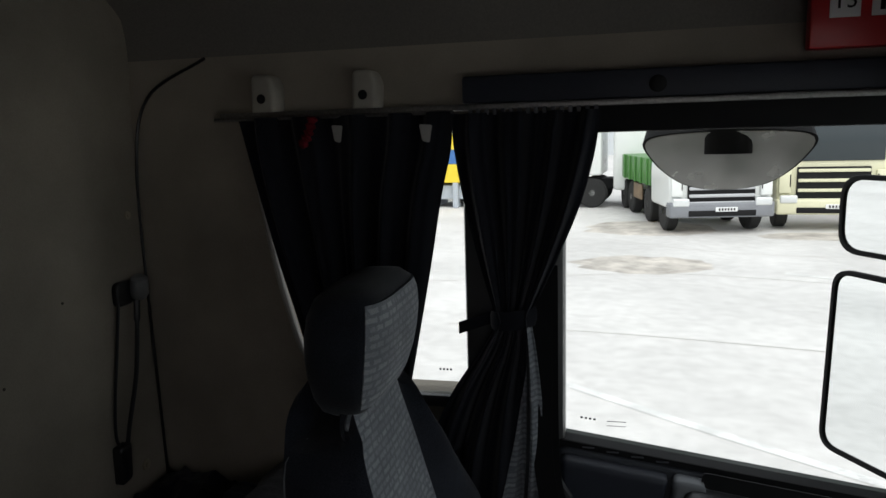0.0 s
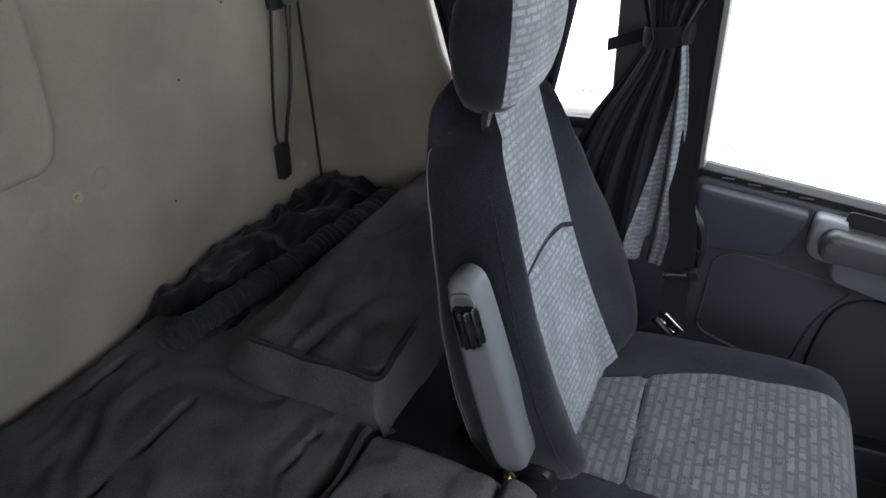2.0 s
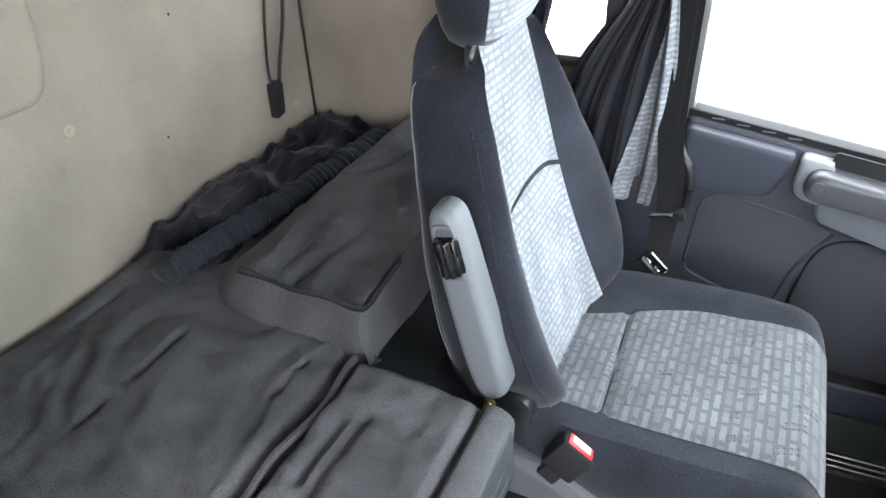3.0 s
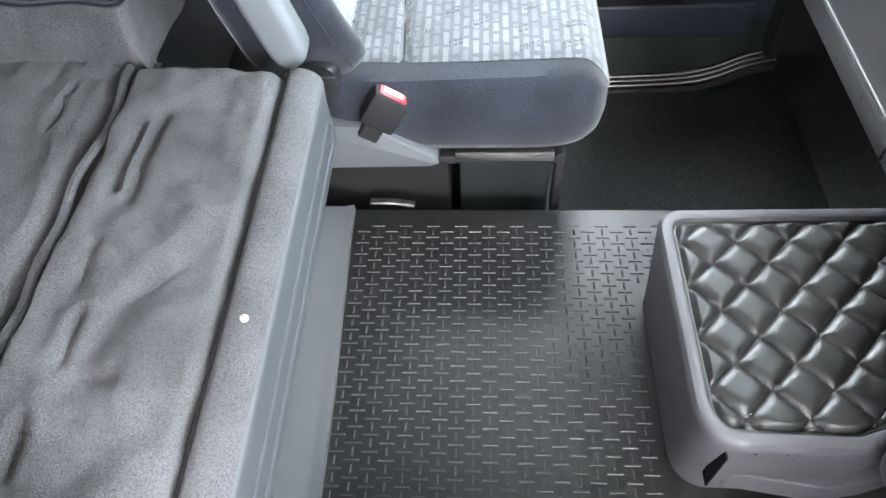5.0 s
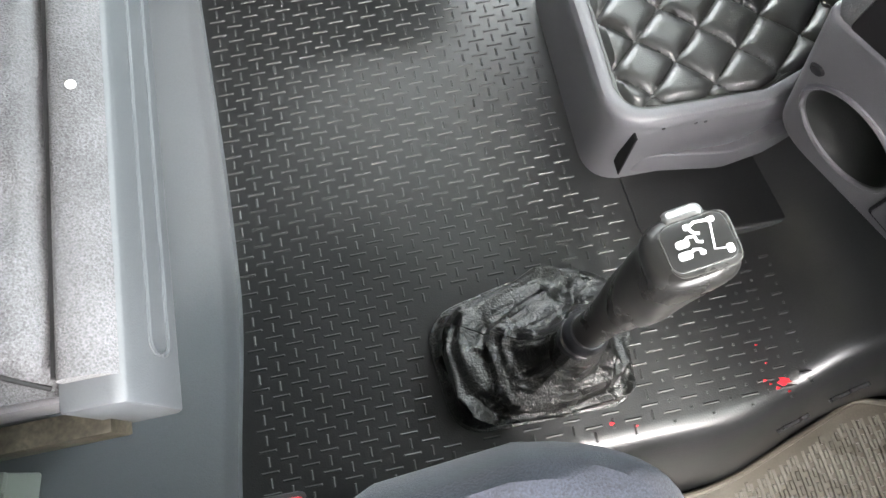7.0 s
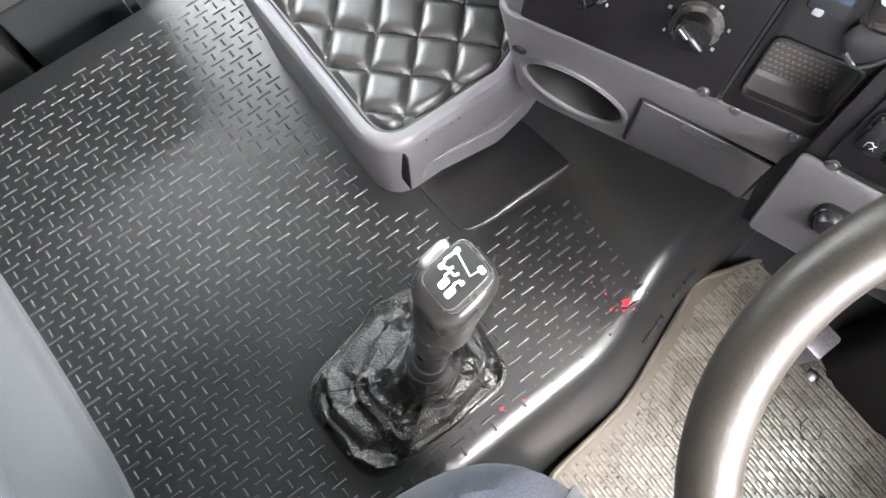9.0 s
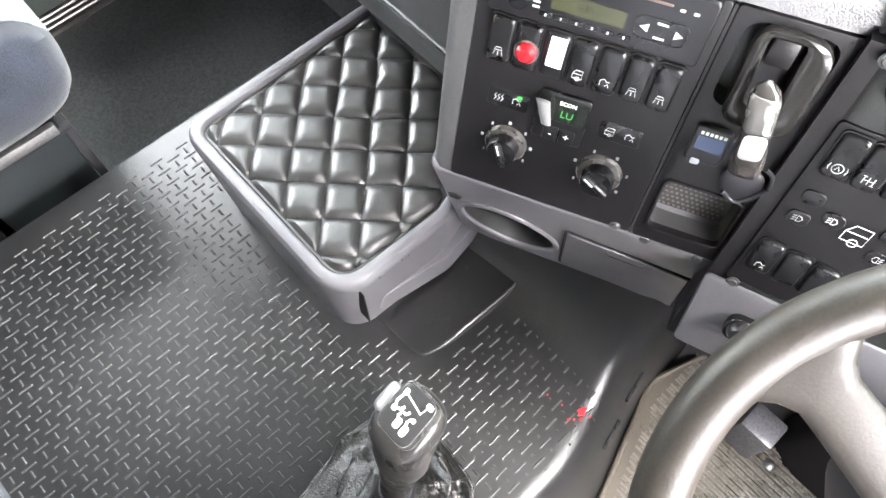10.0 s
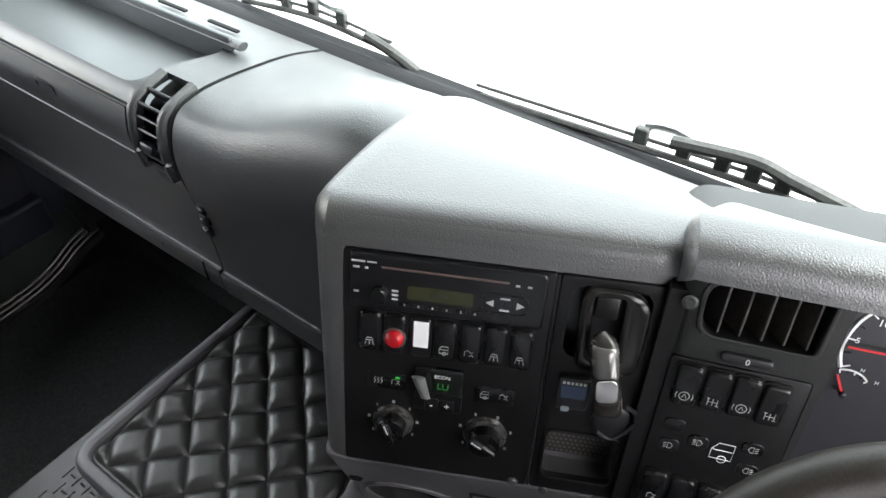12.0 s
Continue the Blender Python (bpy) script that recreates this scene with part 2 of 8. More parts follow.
def bm_lathe(profile, n=28, m=None):
    """Turn a profile of (radius, height) round the z axis."""
    bm = bmesh.new()
    rings = []
    for r, z in profile:
        rings.append([bm.verts.new((r * math.cos(2 * math.pi * i / n), r * math.sin(2 * math.pi * i / n), z)) for i in range(n)])
    for a, b in zip(rings, rings[1:]):
        for i in range(n):
            bm.faces.new((a[i], a[(i + 1) % n], b[(i + 1) % n], b[i]))
    for ring in (rings[0], rings[-1]):
        if (ring[0].co - ring[n // 2].co).length > 1e-5:
            bm.faces.new(ring)
    bmesh.ops.remove_doubles(bm, verts=bm.verts, dist=1e-6)
    if m:
        bm.transform(m)
    return bm


def spline(pts, n=8, closed=False):
    """Points on a smooth curve through pts."""
    P = [Vector(p) for p in pts]
    out = []
    m = len(P)
    for i in range(m if closed else m - 1):
        p1, p2 = P[i], P[(i + 1) % m]
        p0 = P[i - 1] if (i or closed) else p1 * 2 - p2
        p3 = P[(i + 2) % m] if (closed or i + 2 < m) else p2 * 2 - p1
        for k in range(n):
            t = k / n
            out.append(0.5 * (2 * p1 + (p2 - p0) * t + (2 * p0 - 5 * p1 + 4 * p2 - p3) * t * t + (3 * p1 - p0 - 3 * p2 + p3) * t ** 3))
    if not closed:
        out.append(P[-1])
    return out


def bm_tube(pts, r, n=10, closed=False, flat=1.0, up=(0, 0, 1)):
    """A tube along a line of points; r may be a list; flat squashes it along the up direction."""
    bm = bmesh.new()
    P = [Vector(p) for p in pts]
    k = len(P)
    rings = []
    for i, p in enumerate(P):
        a, b = (P[i - 1], P[(i + 1) % k]) if closed else (P[max(i - 1, 0)], P[min(i + 1, k - 1)])
        d = (b - a).normalized()
        u = Vector(up)
        u = (u - d * u.dot(d))
        if u.length < 1e-3:
            u = Vector((1, 0, 0)) - d * d.x
        u.normalize()
        s = d.cross(u)
        rr = r[i] if isinstance(r, (list, tuple)) else r
        rings.append([bm.verts.new(p + s * rr * math.cos(2 * math.pi * j / n) + u * rr * flat * math.sin(2 * math.pi * j / n)) for j in range(n)])
    for i in range(k if closed else k - 1):
        a, b = rings[i], rings[(i + 1) % k]
        for j in range(n):
            bm.faces.new((a[j], a[(j + 1) % n], b[(j + 1) % n], b[j]))
    if not closed:
        bm.faces.new(rings[0])
        bm.faces.new(rings[-1])
    return bm


def bm_sheet(fn, nu, nv, thick=0.0):
    """A grid surface fn(u, v) for u, v in 0..1, thickened on the side turned away from the middle of the cab."""
    bm = bmesh.new()
    g = [[bm.verts.new(fn(i / nu, j / nv)) for j in range(nv + 1)] for i in range(nu + 1)]
    for i in range(nu):
        for j in range(nv):
            bm.faces.new((g[i][j], g[i + 1][j], g[i + 1][j + 1], g[i][j + 1]))
    if thick:
        bm.normal_update()
        heart = Vector((0.15, 0.05, 1.05))
        side = sum(f.normal.dot(f.calc_center_median() - heart) * f.calc_area() for f in bm.faces)
        d = thick if side > 0 else -thick
        h = [[bm.verts.new(v.co + v.normal * d) for v in row] for row in g]
        for i in range(nu):
            for j in range(nv):
                bm.faces.new((h[i][j], h[i][j + 1], h[i + 1][j + 1], h[i + 1][j]))
        rim = [(i, 0) for i in range(nu)] + [(nu, j) for j in range(nv)] + [(i, nv) for i in range(nu, 0, -1)] + [(0, j) for j in range(nv, 0, -1)]
        for (a, b), (c, e) in zip(rim, rim[1:] + rim[:1]):
            bm.faces.new((g[a][b], h[a][b], h[c][e], g[c][e]))
    return bm


def bm_text(body, size, m, depth=0.0004, align="CENTER"):
    """Raised lettering in the built-in font as a bmesh."""
    cu = bpy.data.curves.new("lettering", "FONT")
    cu.body, cu.size, cu.extrude, cu.align_x, cu.align_y = body, size, depth, align, "CENTER"
    cu.resolution_u = 2
    ob = bpy.data.objects.new("lettering", cu)
    scene.collection.objects.link(ob)
    dg = bpy.context.evaluated_depsgraph_get()
    me = bpy.data.meshes.new_from_object(ob.evaluated_get(dg))
    bm = bmesh.new()
    bm.from_mesh(me)
    bm.transform(m)
    bpy.data.objects.remove(ob)
    bpy.data.curves.remove(cu)
    bpy.data.meshes.remove(me)
    return bm


def lerp(a, b, t):
    return a + (b - a) * t


def step(a, b, x):
    t = min(max((x - a) / (b - a), 0), 1)
    return t * t * (3 - 2 * t)


def wob(x, y, z, s, a):
    return a * noise.noise(Vector((x * s, y * s, z * s)))


def along_y(outline, y0, y1, bevel=0.0, seg=2):
    """A profile (x, z) drawn out along the cab's width."""
    bm = bm_prism(outline, y1 - y0)
    bm.transform(Matrix(((1, 0, 0, 0), (0, 0, 1, y0), (0, 1, 0, 0), (0, 0, 0, 1))))
    if bevel:
        bmesh.ops.recalc_face_normals(bm, faces=bm.faces)
        es = [e for e in bm.edges if e.calc_face_angle(0) > 0.35]
        bmesh.ops.bevel(bm, geom=es, offset=bevel, segments=seg, affect="EDGES", profile=0.5)
    return bm


def bm_loft(loops, cap=True):
    bm = bmesh.new()
    rings = [[bm.verts.new(p) for p in loop] for loop in loops]
    n = len(rings[0])
    for a, b in zip(rings, rings[1:]):
        for i in range(n):
            bm.faces.new((a[i], a[(i + 1) % n], b[(i + 1) % n], b[i]))
    if cap:
        bm.faces.new(rings[0][::-1])
        bm.faces.new(rings[-1])
    return bm


def inset2(pts, d):
    c = Vector((sum(p[0] for p in pts) / len(pts), sum(p[1] for p in pts) / len(pts)))
    return [tuple(Vector(p) + (c - Vector(p)).normalized() * d) for p in pts]


# ---- cab shell ----
MID = 0.36  # middle of the cab across
WALL_Y, DRIVER_Y, REAR_X = 1.49, -0.78, -0.965

whole("floor_passenger", bm_sheet(lambda u, v: Vector((lerp(REAR_X, 1.1, u), lerp(0.78, 1.42, v), -0.19 + 0.34 * step(0.93, 1.12, lerp(REAR_X, 1.1, u)))), 60, 2, 0.06),
      FLOORMAT, "black ribbed rubber floor on the passenger side", "floor", kind="structure")
whole("floor_driver", bm_sheet(lambda u, v: Vector((lerp(REAR_X, 1.1, u), lerp(-0.85, -0.05, v), -0.225 + 0.34 * step(0.86, 1.15, lerp(REAR_X, 1.1, u)))), 60, 2, 0.06),
      MATTE, "black driver side cab floor under the mat", "floor", kind="structure")
whole("floor_rear", bm_box(REAR_X, -0.2, -0.85, 1.56, -0.30, -0.235), MATTE, "dark floor under the bunk", "floor", kind="structure")


def tunnel_top(x):
    return 0.035 * step(0.60, 0.68, x) + 0.30 * step(0.655, 0.86, x)


def tunnel(u, v):
    x = lerp(-0.30, 1.05, u)
    crest = -0.122 + 0.075 * step(0.50, 0.78, x)
    foot = -0.207 + 0.085 * step(0.52, 0.82, x)
    y = lerp(foot - 0.01, 0.80, v ** 1.6)
    top = tunnel_top(x) * step(0.68, 0.60, y)
    t = step(foot, crest + 0.03, y)
    return Vector((x, y, lerp(-0.24, top, t ** 0.7)))


whole("engine_tunnel", bm_sheet(tunnel, 70, 60, 0.012), RUBBER, "black rubber mat moulded over the raised engine tunnel", "floor mat", kind="structure")
whole("tunnel_side", bm_box(-0.30, 1.0, 0.775, 0.80, -0.19, -0.004, 0.003), MATTE, "dark vertical side of the engine tunnel", "tunnel side", kind="structure")

# rear and side walls, roof, front
whole("wall_rear", bm_sheet(lambda u, v: Vector((REAR_X + 0.02 * step(1.35, 1.62, lerp(-0.3, 1.66, v)), lerp(-0.86, 1.56, u), lerp(-0.3, 1.66, v))), 4, 24, 0.04),
      CREAM, "cream vinyl lined rear wall of the sleeper cab", "wall", kind="structure")
whole("ceiling", join(bm_box(-1.02, 0.62, -0.86, 1.60, 1.62, 1.68), bm_box(0.55, 1.1, -0.86, 1.60, 1.50, 1.68, 0.02)), mat("dark_roof_felt", (0.055, 0.052, 0.048), 0.9, grain=0.2, bump=0.2, stain=0.15),
      "dark brown grey felt roof lining with a front shelf", "ceiling", kind="structure")


def side_wall(name, y0, y1, label):
    outline = [(REAR_X, -0.3), (-0.195, -0.3), (-0.195, 0.70), (-0.70, 0.70), (-0.70, 1.30), (0.10, 1.30), (0.10, 1.26), (1.05, 1.26), (1.05, 1.62), (REAR_X, 1.62)]
    bm = bm_prism(outline, y1 - y0)
    bm.transform(Matrix(((1, 0, 0, 0), (0, 0, -1, y1), (0, 1, 0, 0), (0, 0, 0, 1))))
    whole(name, bm, CREAM, label, "wall", kind="structure")


side_wall("wall_passenger_side", WALL_Y, 1.56, "cream lined cab side wall round the sleeper window")
side_wall("wall_driver_side", -0.85, DRIVER_Y, "cream lined cab side wall beside the driver")


def pillar(name, y0, y1, label):
    b = [bm_box(-0.195, 0.013, y0, y1, -0.3, 1.30, 0.012)]
    whole(name, join(*b), DARKGREY, label, "pillar", kind="structure")


pillar("door_pillar_passenger", 1.475, 1.55, "dark grey plastic lined pillar behind the passenger door")
pillar("door_pillar_driver", -0.84, -0.765, "dark grey plastic lined pillar behind the driver door")


def a_pillar(name, y0, y1):
    """Front pillar, leaning back with the windscreen."""
    outline = [(0.70, 0.40), (1.08, 0.40), (0.84, 1.55), (0.66, 1.55), (0.68, 1.24)]
    bm = bm_prism(outline, y1 - y0)
    bm.transform(Matrix(((1, 0, 0, 0), (0, 0, 1, y0), (0, 1, 0, 0), (0, 0, 0, 1))))
    whole(name, bm, DARKGREY, "dark grey windscreen pillar trim", "pillar", kind="structure")


a_pillar("front_pillar_passenger", 1.43, 1.55)
a_pillar("front_pillar_driver", -0.85, -0.73)
for name, y0, y1 in (("kick_panel_passenger", 1.40, 1.56), ("kick_panel_driver", -0.86, -0.74)):
    whole(name, bm_box(0.86, 1.06, y0, y1, -0.3, 0.46, 0.01), DARKGREY, "dark grey kick panel at the foot of the front pillar", "kick panel", kind="structure")
whole("bulkhead_front", bm_box(1.04, 1.10, -0.86, 1.6, -0.3, 0.56), MATTE, "dark front bulkhead below the windscreen", "bulkhead", kind="structure")
# out of view; hung low over the glass to cut light into the cab
whole("windscreen_header", bm_box(0.60, 0.92, -0.74, 1.44, 1.30, 1.52, 0.02), LINING, "unseen grey strip set low over the windscreen to cut light", "trim", kind="structure")
ws = thing("windscreen", (1.05, MID, 0.56), "large clear windscreen above the dashboard", "windscreen", kind="structure")
part("pane", bm_sheet(lambda u, v: Vector((lerp(1.06, 0.83, v), lerp(-0.76, 1.48, u), lerp(0.56, 1.46, v))), 4, 4, 0.005), SCREEN, ws)
part("rubber_seal", bm_box(1.03, 1.07, -0.78, 1.50, 0.545, 0.572, 0.006), MATTE, ws, "black rubber windscreen seal")

# ---- bunk ----
bunk = thing("bunk", (-0.5, MID, 0.0), "sleeper bunk with a grey velour mattress and plastic base", "bunk bed")
SLITS = [(-0.685, 0.54, 0.655), (-0.686, 0.425, 0.482), (-0.458, 0.605, 0.65), (-0.455, 0.67, 0.70), (-0.70, 0.15, 0.30), (-0.46, 0.30, 0.38), (-0.69, -0.2, -0.05), (-0.89, 0.60, 0.72)]


def dent(x, y, lines, depth, width=0.007):
    """How far a stitched line pulls a cushion down at a point."""
    d = 0.0
    for lx, y0, y1 in lines:
        g = math.exp(-((x - lx) / width) ** 2) * step(y0 - 0.015, y0 + 0.01, y) * step(y1 + 0.015, y1 - 0.01, y)
        d = max(d, g)
    return depth * d


def rumple(x, y, seed, gain):
    """Soft folds with sharp crests, running mostly across the bunk."""
    d = Vector((x * 7 + 2.5 * noise.noise(Vector((x * 4, y * 4, seed))), y * 4.5 + 1.2 * noise.noise(Vector((x * 5, y * 5, seed + 3))), seed))
    return gain * (0.28 - abs(noise.noise(d))) + 0.4 * gain * (0.28 - abs(noise.noise(d * 2.3)))


def mattress(u, v):
    x, y = lerp(-0.955, -0.388, u), lerp(-0.74, 1.47, v)
    e = 0.035 * (step(0.0, 0.05, u) * step(0, 0.06, 1 - u) ** 0.7) - 0.035
    z = 0.414 + e + wob(x, y, 0, 5, 0.012) + wob(x, y, 3, 13, 0.008) + wob(x, y, 9, 34, 0.003) + rumple(x, y, 1.0, 0.014) - dent(x, y, SLITS, 0.012)
    return Vector((x, y, z))


part("mattress", bm_sheet(mattress, 90, 220, 0.10), VELOUR, bunk, "worn grey velour mattress cover")
CREASES = [(-0.300, 0.235, 0.30), (-0.310, 0.12, 0.175), (-0.298, 0.46, 0.62), (-0.325, 0.48, 0.60), (-0.322, 0.34, 0.40)]


def front_pad(u, v):
    x, y = lerp(-0.377, -0.146, u), lerp(0.030, 0.737, v)
    e = 0.04 * (step(0.0, 0.09, u) ** 0.6 * step(0, 0.10, 1 - u) ** 0.6 * step(0, 0.06, v) ** 0.6 * step(0, 0.05, 1 - v) ** 0.6) - 0.035
    z = 0.412 + e + wob(x, y, 7, 6, 0.013) + wob(x, y, 3, 15, 0.010) + wob(x, y, 9, 38, 0.003) + rumple(x, y, 4.0, 0.016) * step(0, 0.15, u) * step(0, 0.2, 1 - u) - dent(x, y, CREASES, 0.010, 0.009)
    z -= 0.008 * math.exp(-((y - 0.22) / 0.012) ** 2) * step(-0.31, -0.26, x) * step(-0.22, -0.26, x)
    return Vector((x, y, z))


part("front_cushion", bm_sheet(front_pad, 60, 140, 0.12), VELOUR, bunk, "creased grey velour front cushion")
part("piping", bm_tube([(-0.378 + wob(0, y, 0, 9, 0.012), y, 0.408 + wob(y, 0, 0, 14, 0.006)) for y in [0.05 + 0.68 * i / 40 for i in range(41)]], 0.0065, 6), VELOUR, bunk, "puckered seam between the cushions")
part("front_roll", along_y(rounded([(-0.146, 0.412), (-0.118, 0.410), (-0.099, 0.394), (-0.103, 0.29), (-0.146, 0.29)], 0.014, 5), 0.036, 0.72), VELOUR, bunk, "velour covered front edge")
# dark tube laid in the gap to paint its shade, not a sewn edge
part("piping", bm_tube([(-0.1455 + wob(0, y, 5, 12, 0.002), y, 0.4000 + wob(y, 3, 0, 9, 0.003)) for y in [0.04 + 0.68 * i / 40 for i in range(41)]], 0.0060, 6), MATTE, bunk, "dark strip for the shade in the crease along the front edge")
flap = [front_pad((x + 0.377) / 0.231, (y - 0.030) / 0.707) + Vector((0, 0, 0.001)) for x, y in [(q.x, q.y) for q in spline([(-0.362, 0.050, 0), (-0.32, 0.060, 0), (-0.26, 0.066, 0), (-0.208, 0.062, 0), (-0.186, 0.048, 0), (-0.160, 0.036, 0)], 6)]]
part("piping", bm_tube(flap, 0.0024, 6), MATTE, bunk, "dark seam of the folded cushion end")
part("snap", bm_lathe([(0.0, 0.005), (0.003, 0.0028), (0.0048, 0.001), (0.0048, 0)], 14, pose(-0.122, 0.30, 0.4095, 0, 15, 0)), mat("snap_white", (0.5, 0.5, 0.48), 0.35), bunk, "white plastic snap button")
base = part("base_panel", along_y([(-0.106, 0.394), (-0.0975, 0.390), (-0.0945, 0.380), (-0.0905, 0.290), (-0.098, 0.278), (-0.15, 0.275), (-0.15, 0.394)], 0.012, 0.70, 0.003), mat("bunk_fascia_plastic", (0.043, 0.047, 0.052), 0.55, grain=0.06, grain_scale=500, bump=0.1, stain=0.1), bunk, "light grey plastic base panel")


bead = rounded([(0.060, 0.312), (0.68, 0.312), (0.68, 0.348), (0.060, 0.348)], 0.014, 5)
part("bead", bm_tube([(-0.0915 - 0.044 * (z - 0.29), y, z) for y, z in bead], 0.0034, 6, closed=True), MATS["bunk_fascia_plastic"], base, "pressed bead along the panel")
part("end_bracket", join(bm_box(-0.136, -0.106, 0.022, 0.036, 0.318, 0.392, 0.005), bm_box(-0.250, -0.134, 0.026, 0.034, 0.326, 0.372, 0.003)), MIDGREY, bunk, "grey end bracket")
part("frame_rail", bm_box(-0.95, -0.140, 0.0, 0.024, 0.285, 0.328, 0.002), mat("rusty_frame_rail", (0.075, 0.066, 0.05), 0.5, 0.4, grain=0.5, stain=0.6, stain_scale=30), bunk, "stained metal frame rail")
part("base_box", bm_box(-0.95, -0.30, 0.06, 1.46, -0.23, 0.30), GREY, bunk, "grey locker under the bunk")


def head_rest(u, v):
    """The raised head section: steep front and side beside the seats, a soft flank towards the wall."""
    x, y = lerp(-0.80, -0.362, u), lerp(0.742, 1.465, v)
    flank = step(-0.80, -0.60, x)
    front = step(0.742, 0.742 + lerp(0.16, 0.022, flank), y) ** 0.5
    side = step(0.0, 0.035, 1 - u) ** 0.4
    top = lerp(0.395, 0.502 + 0.02 * step(0.75, 1.1, y), flank)
    z = lerp(0.385, top, side * front)
    z += (wob(x, y, 1, 6, 0.012) + wob(x, y, 5, 16, 0.006) + rumple(x, y, 8.0, 0.018)) * flank - 0.014 * math.exp(-((x + 0.52 - 0.2 * (y - 0.77)) / 0.012) ** 2) * step(0.98, 0.80, y)
    return Vector((x, y - 0.012 * math.sin(math.pi * min(front, 1)) * flank, z))


part("head_cushion", bm_sheet(head_rest, 90, 130, 0.02), VELOUR, bunk, "raised grey velour head section")
part("piping", bm_tube(spline([(-0.62, 0.752, 0.503), (-0.55, 0.745, 0.508), (-0.50, 0.745, 0.502), (-0.43, 0.742, 0.508), (-0.368, 0.744, 0.503), (-0.364, 0.80, 0.510), (-0.366, 0.87, 0.517)], 6), 0.0045, 6), BLANKET, bunk, "dark piped edge")

# light slatted box and trim strip beside the bunk
locker = thing("storage_box", (-0.53, 0.0, 0.02), "pale grey ribbed plastic storage box under the bunk", "box")
LB = pose(-0.53, 0.0, 0.0, 0, 0, -9)
part("body", bm_box(-0.148, 0.148, -0.034, 0.036, 0.016, 0.094, 0.004, 2, LB), mat("pale_grey_plastic", (0.20, 0.22, 0.20), 0.5, stain=0.15), locker)
for k in range(3):
    part("rib", bm_box(-0.150, 0.150, -0.035 + 0.0245 * k, -0.0125 + 0.0245 * k, 0.090, 0.100 - 0.004 * (k == 1), 0.003, 2, LB), MATS["pale_grey_plastic"], locker)


def sill(u, v):
    y = lerp(-0.40, 0.80, v)
    edge = -0.103 - 0.030 * step(0.22, -0.12, y) - 0.012 * step(0.3, 0.8, y)
    return Vector((lerp(-0.62, edge, u), y, 0.014 - 0.003 * step(0.7, 0.94, u) + 0.004 * step(0.974, 0.986, u)))


whole("tunnel_edge_trim", bm_sheet(sill, 60, 60, 0.014), GREY, "blue grey plastic trim strip between bunk and rubber mat", "floor trim", kind="structure")

# bedding against the rear wall
STRIPE = mat("striped_blanket", (0.030, 0.036, 0.046), 0.95, grain=0.3, grain_scale=300, bump=0.4, stain=0.2, sheen=0.1, spec=0.1)
roll_line = spline([(-0.822, 0.745, 0.440), (-0.80, 0.84, 0.445), (-0.775, 0.95, 0.450), (-0.75, 1.08, 0.455), (-0.725, 1.22, 0.465), (-0.69, 1.40, 0.475)], 26)
bed_roll = bm_tube(roll_line, [(0.030 + 0.0040 * math.sin(i * 2.1) + wob(i * 0.1, 0, 0, 3, 0.009)) * lerp(0.55, 1, step(-1, 5, i)) for i in range(len(roll_line))], 18, flat=0.75)
for v in bed_roll.verts:
    v.co += Vector((wob(*v.co, 18, 0.007), wob(*(v.co + Vector((3, 3, 3))), 18, 0.007), wob(*(v.co + Vector((7, 1, 4))), 18, 0.007)))
whole("rolled_blanket", bed_roll, STRIPE, "rolled blue grey striped blanket lying on the bunk", "blanket")


def heap(u, v):
    y = lerp(0.80, 1.478, u)
    x = lerp(-0.955, -0.77 + 0.05 * u, v)
    h = 0.045 * step(0.0, 0.18, u) * math.sin(math.pi * lerp(0.25, 1.0, v))
    z = 0.408 + max(h, 0) + (0.028 - 0.055 * abs(noise.noise(Vector((x * 9 + y * 4, y * 6 - x * 3, 2)))) - 0.03 * abs(noise.noise(Vector((x * 21, y * 13 + x * 9, 5)))) + wob(x, y, 6, 50, 0.004)) * step(0, 0.1, u)
    return Vector((x, y, max(z, 0.402)))


whole("dark_blanket", bm_sheet(heap, 70, 50, 0.012), BLANKET, "crumpled dark navy blanket heaped against the rear wall", "blanket")
# ---- seats ----


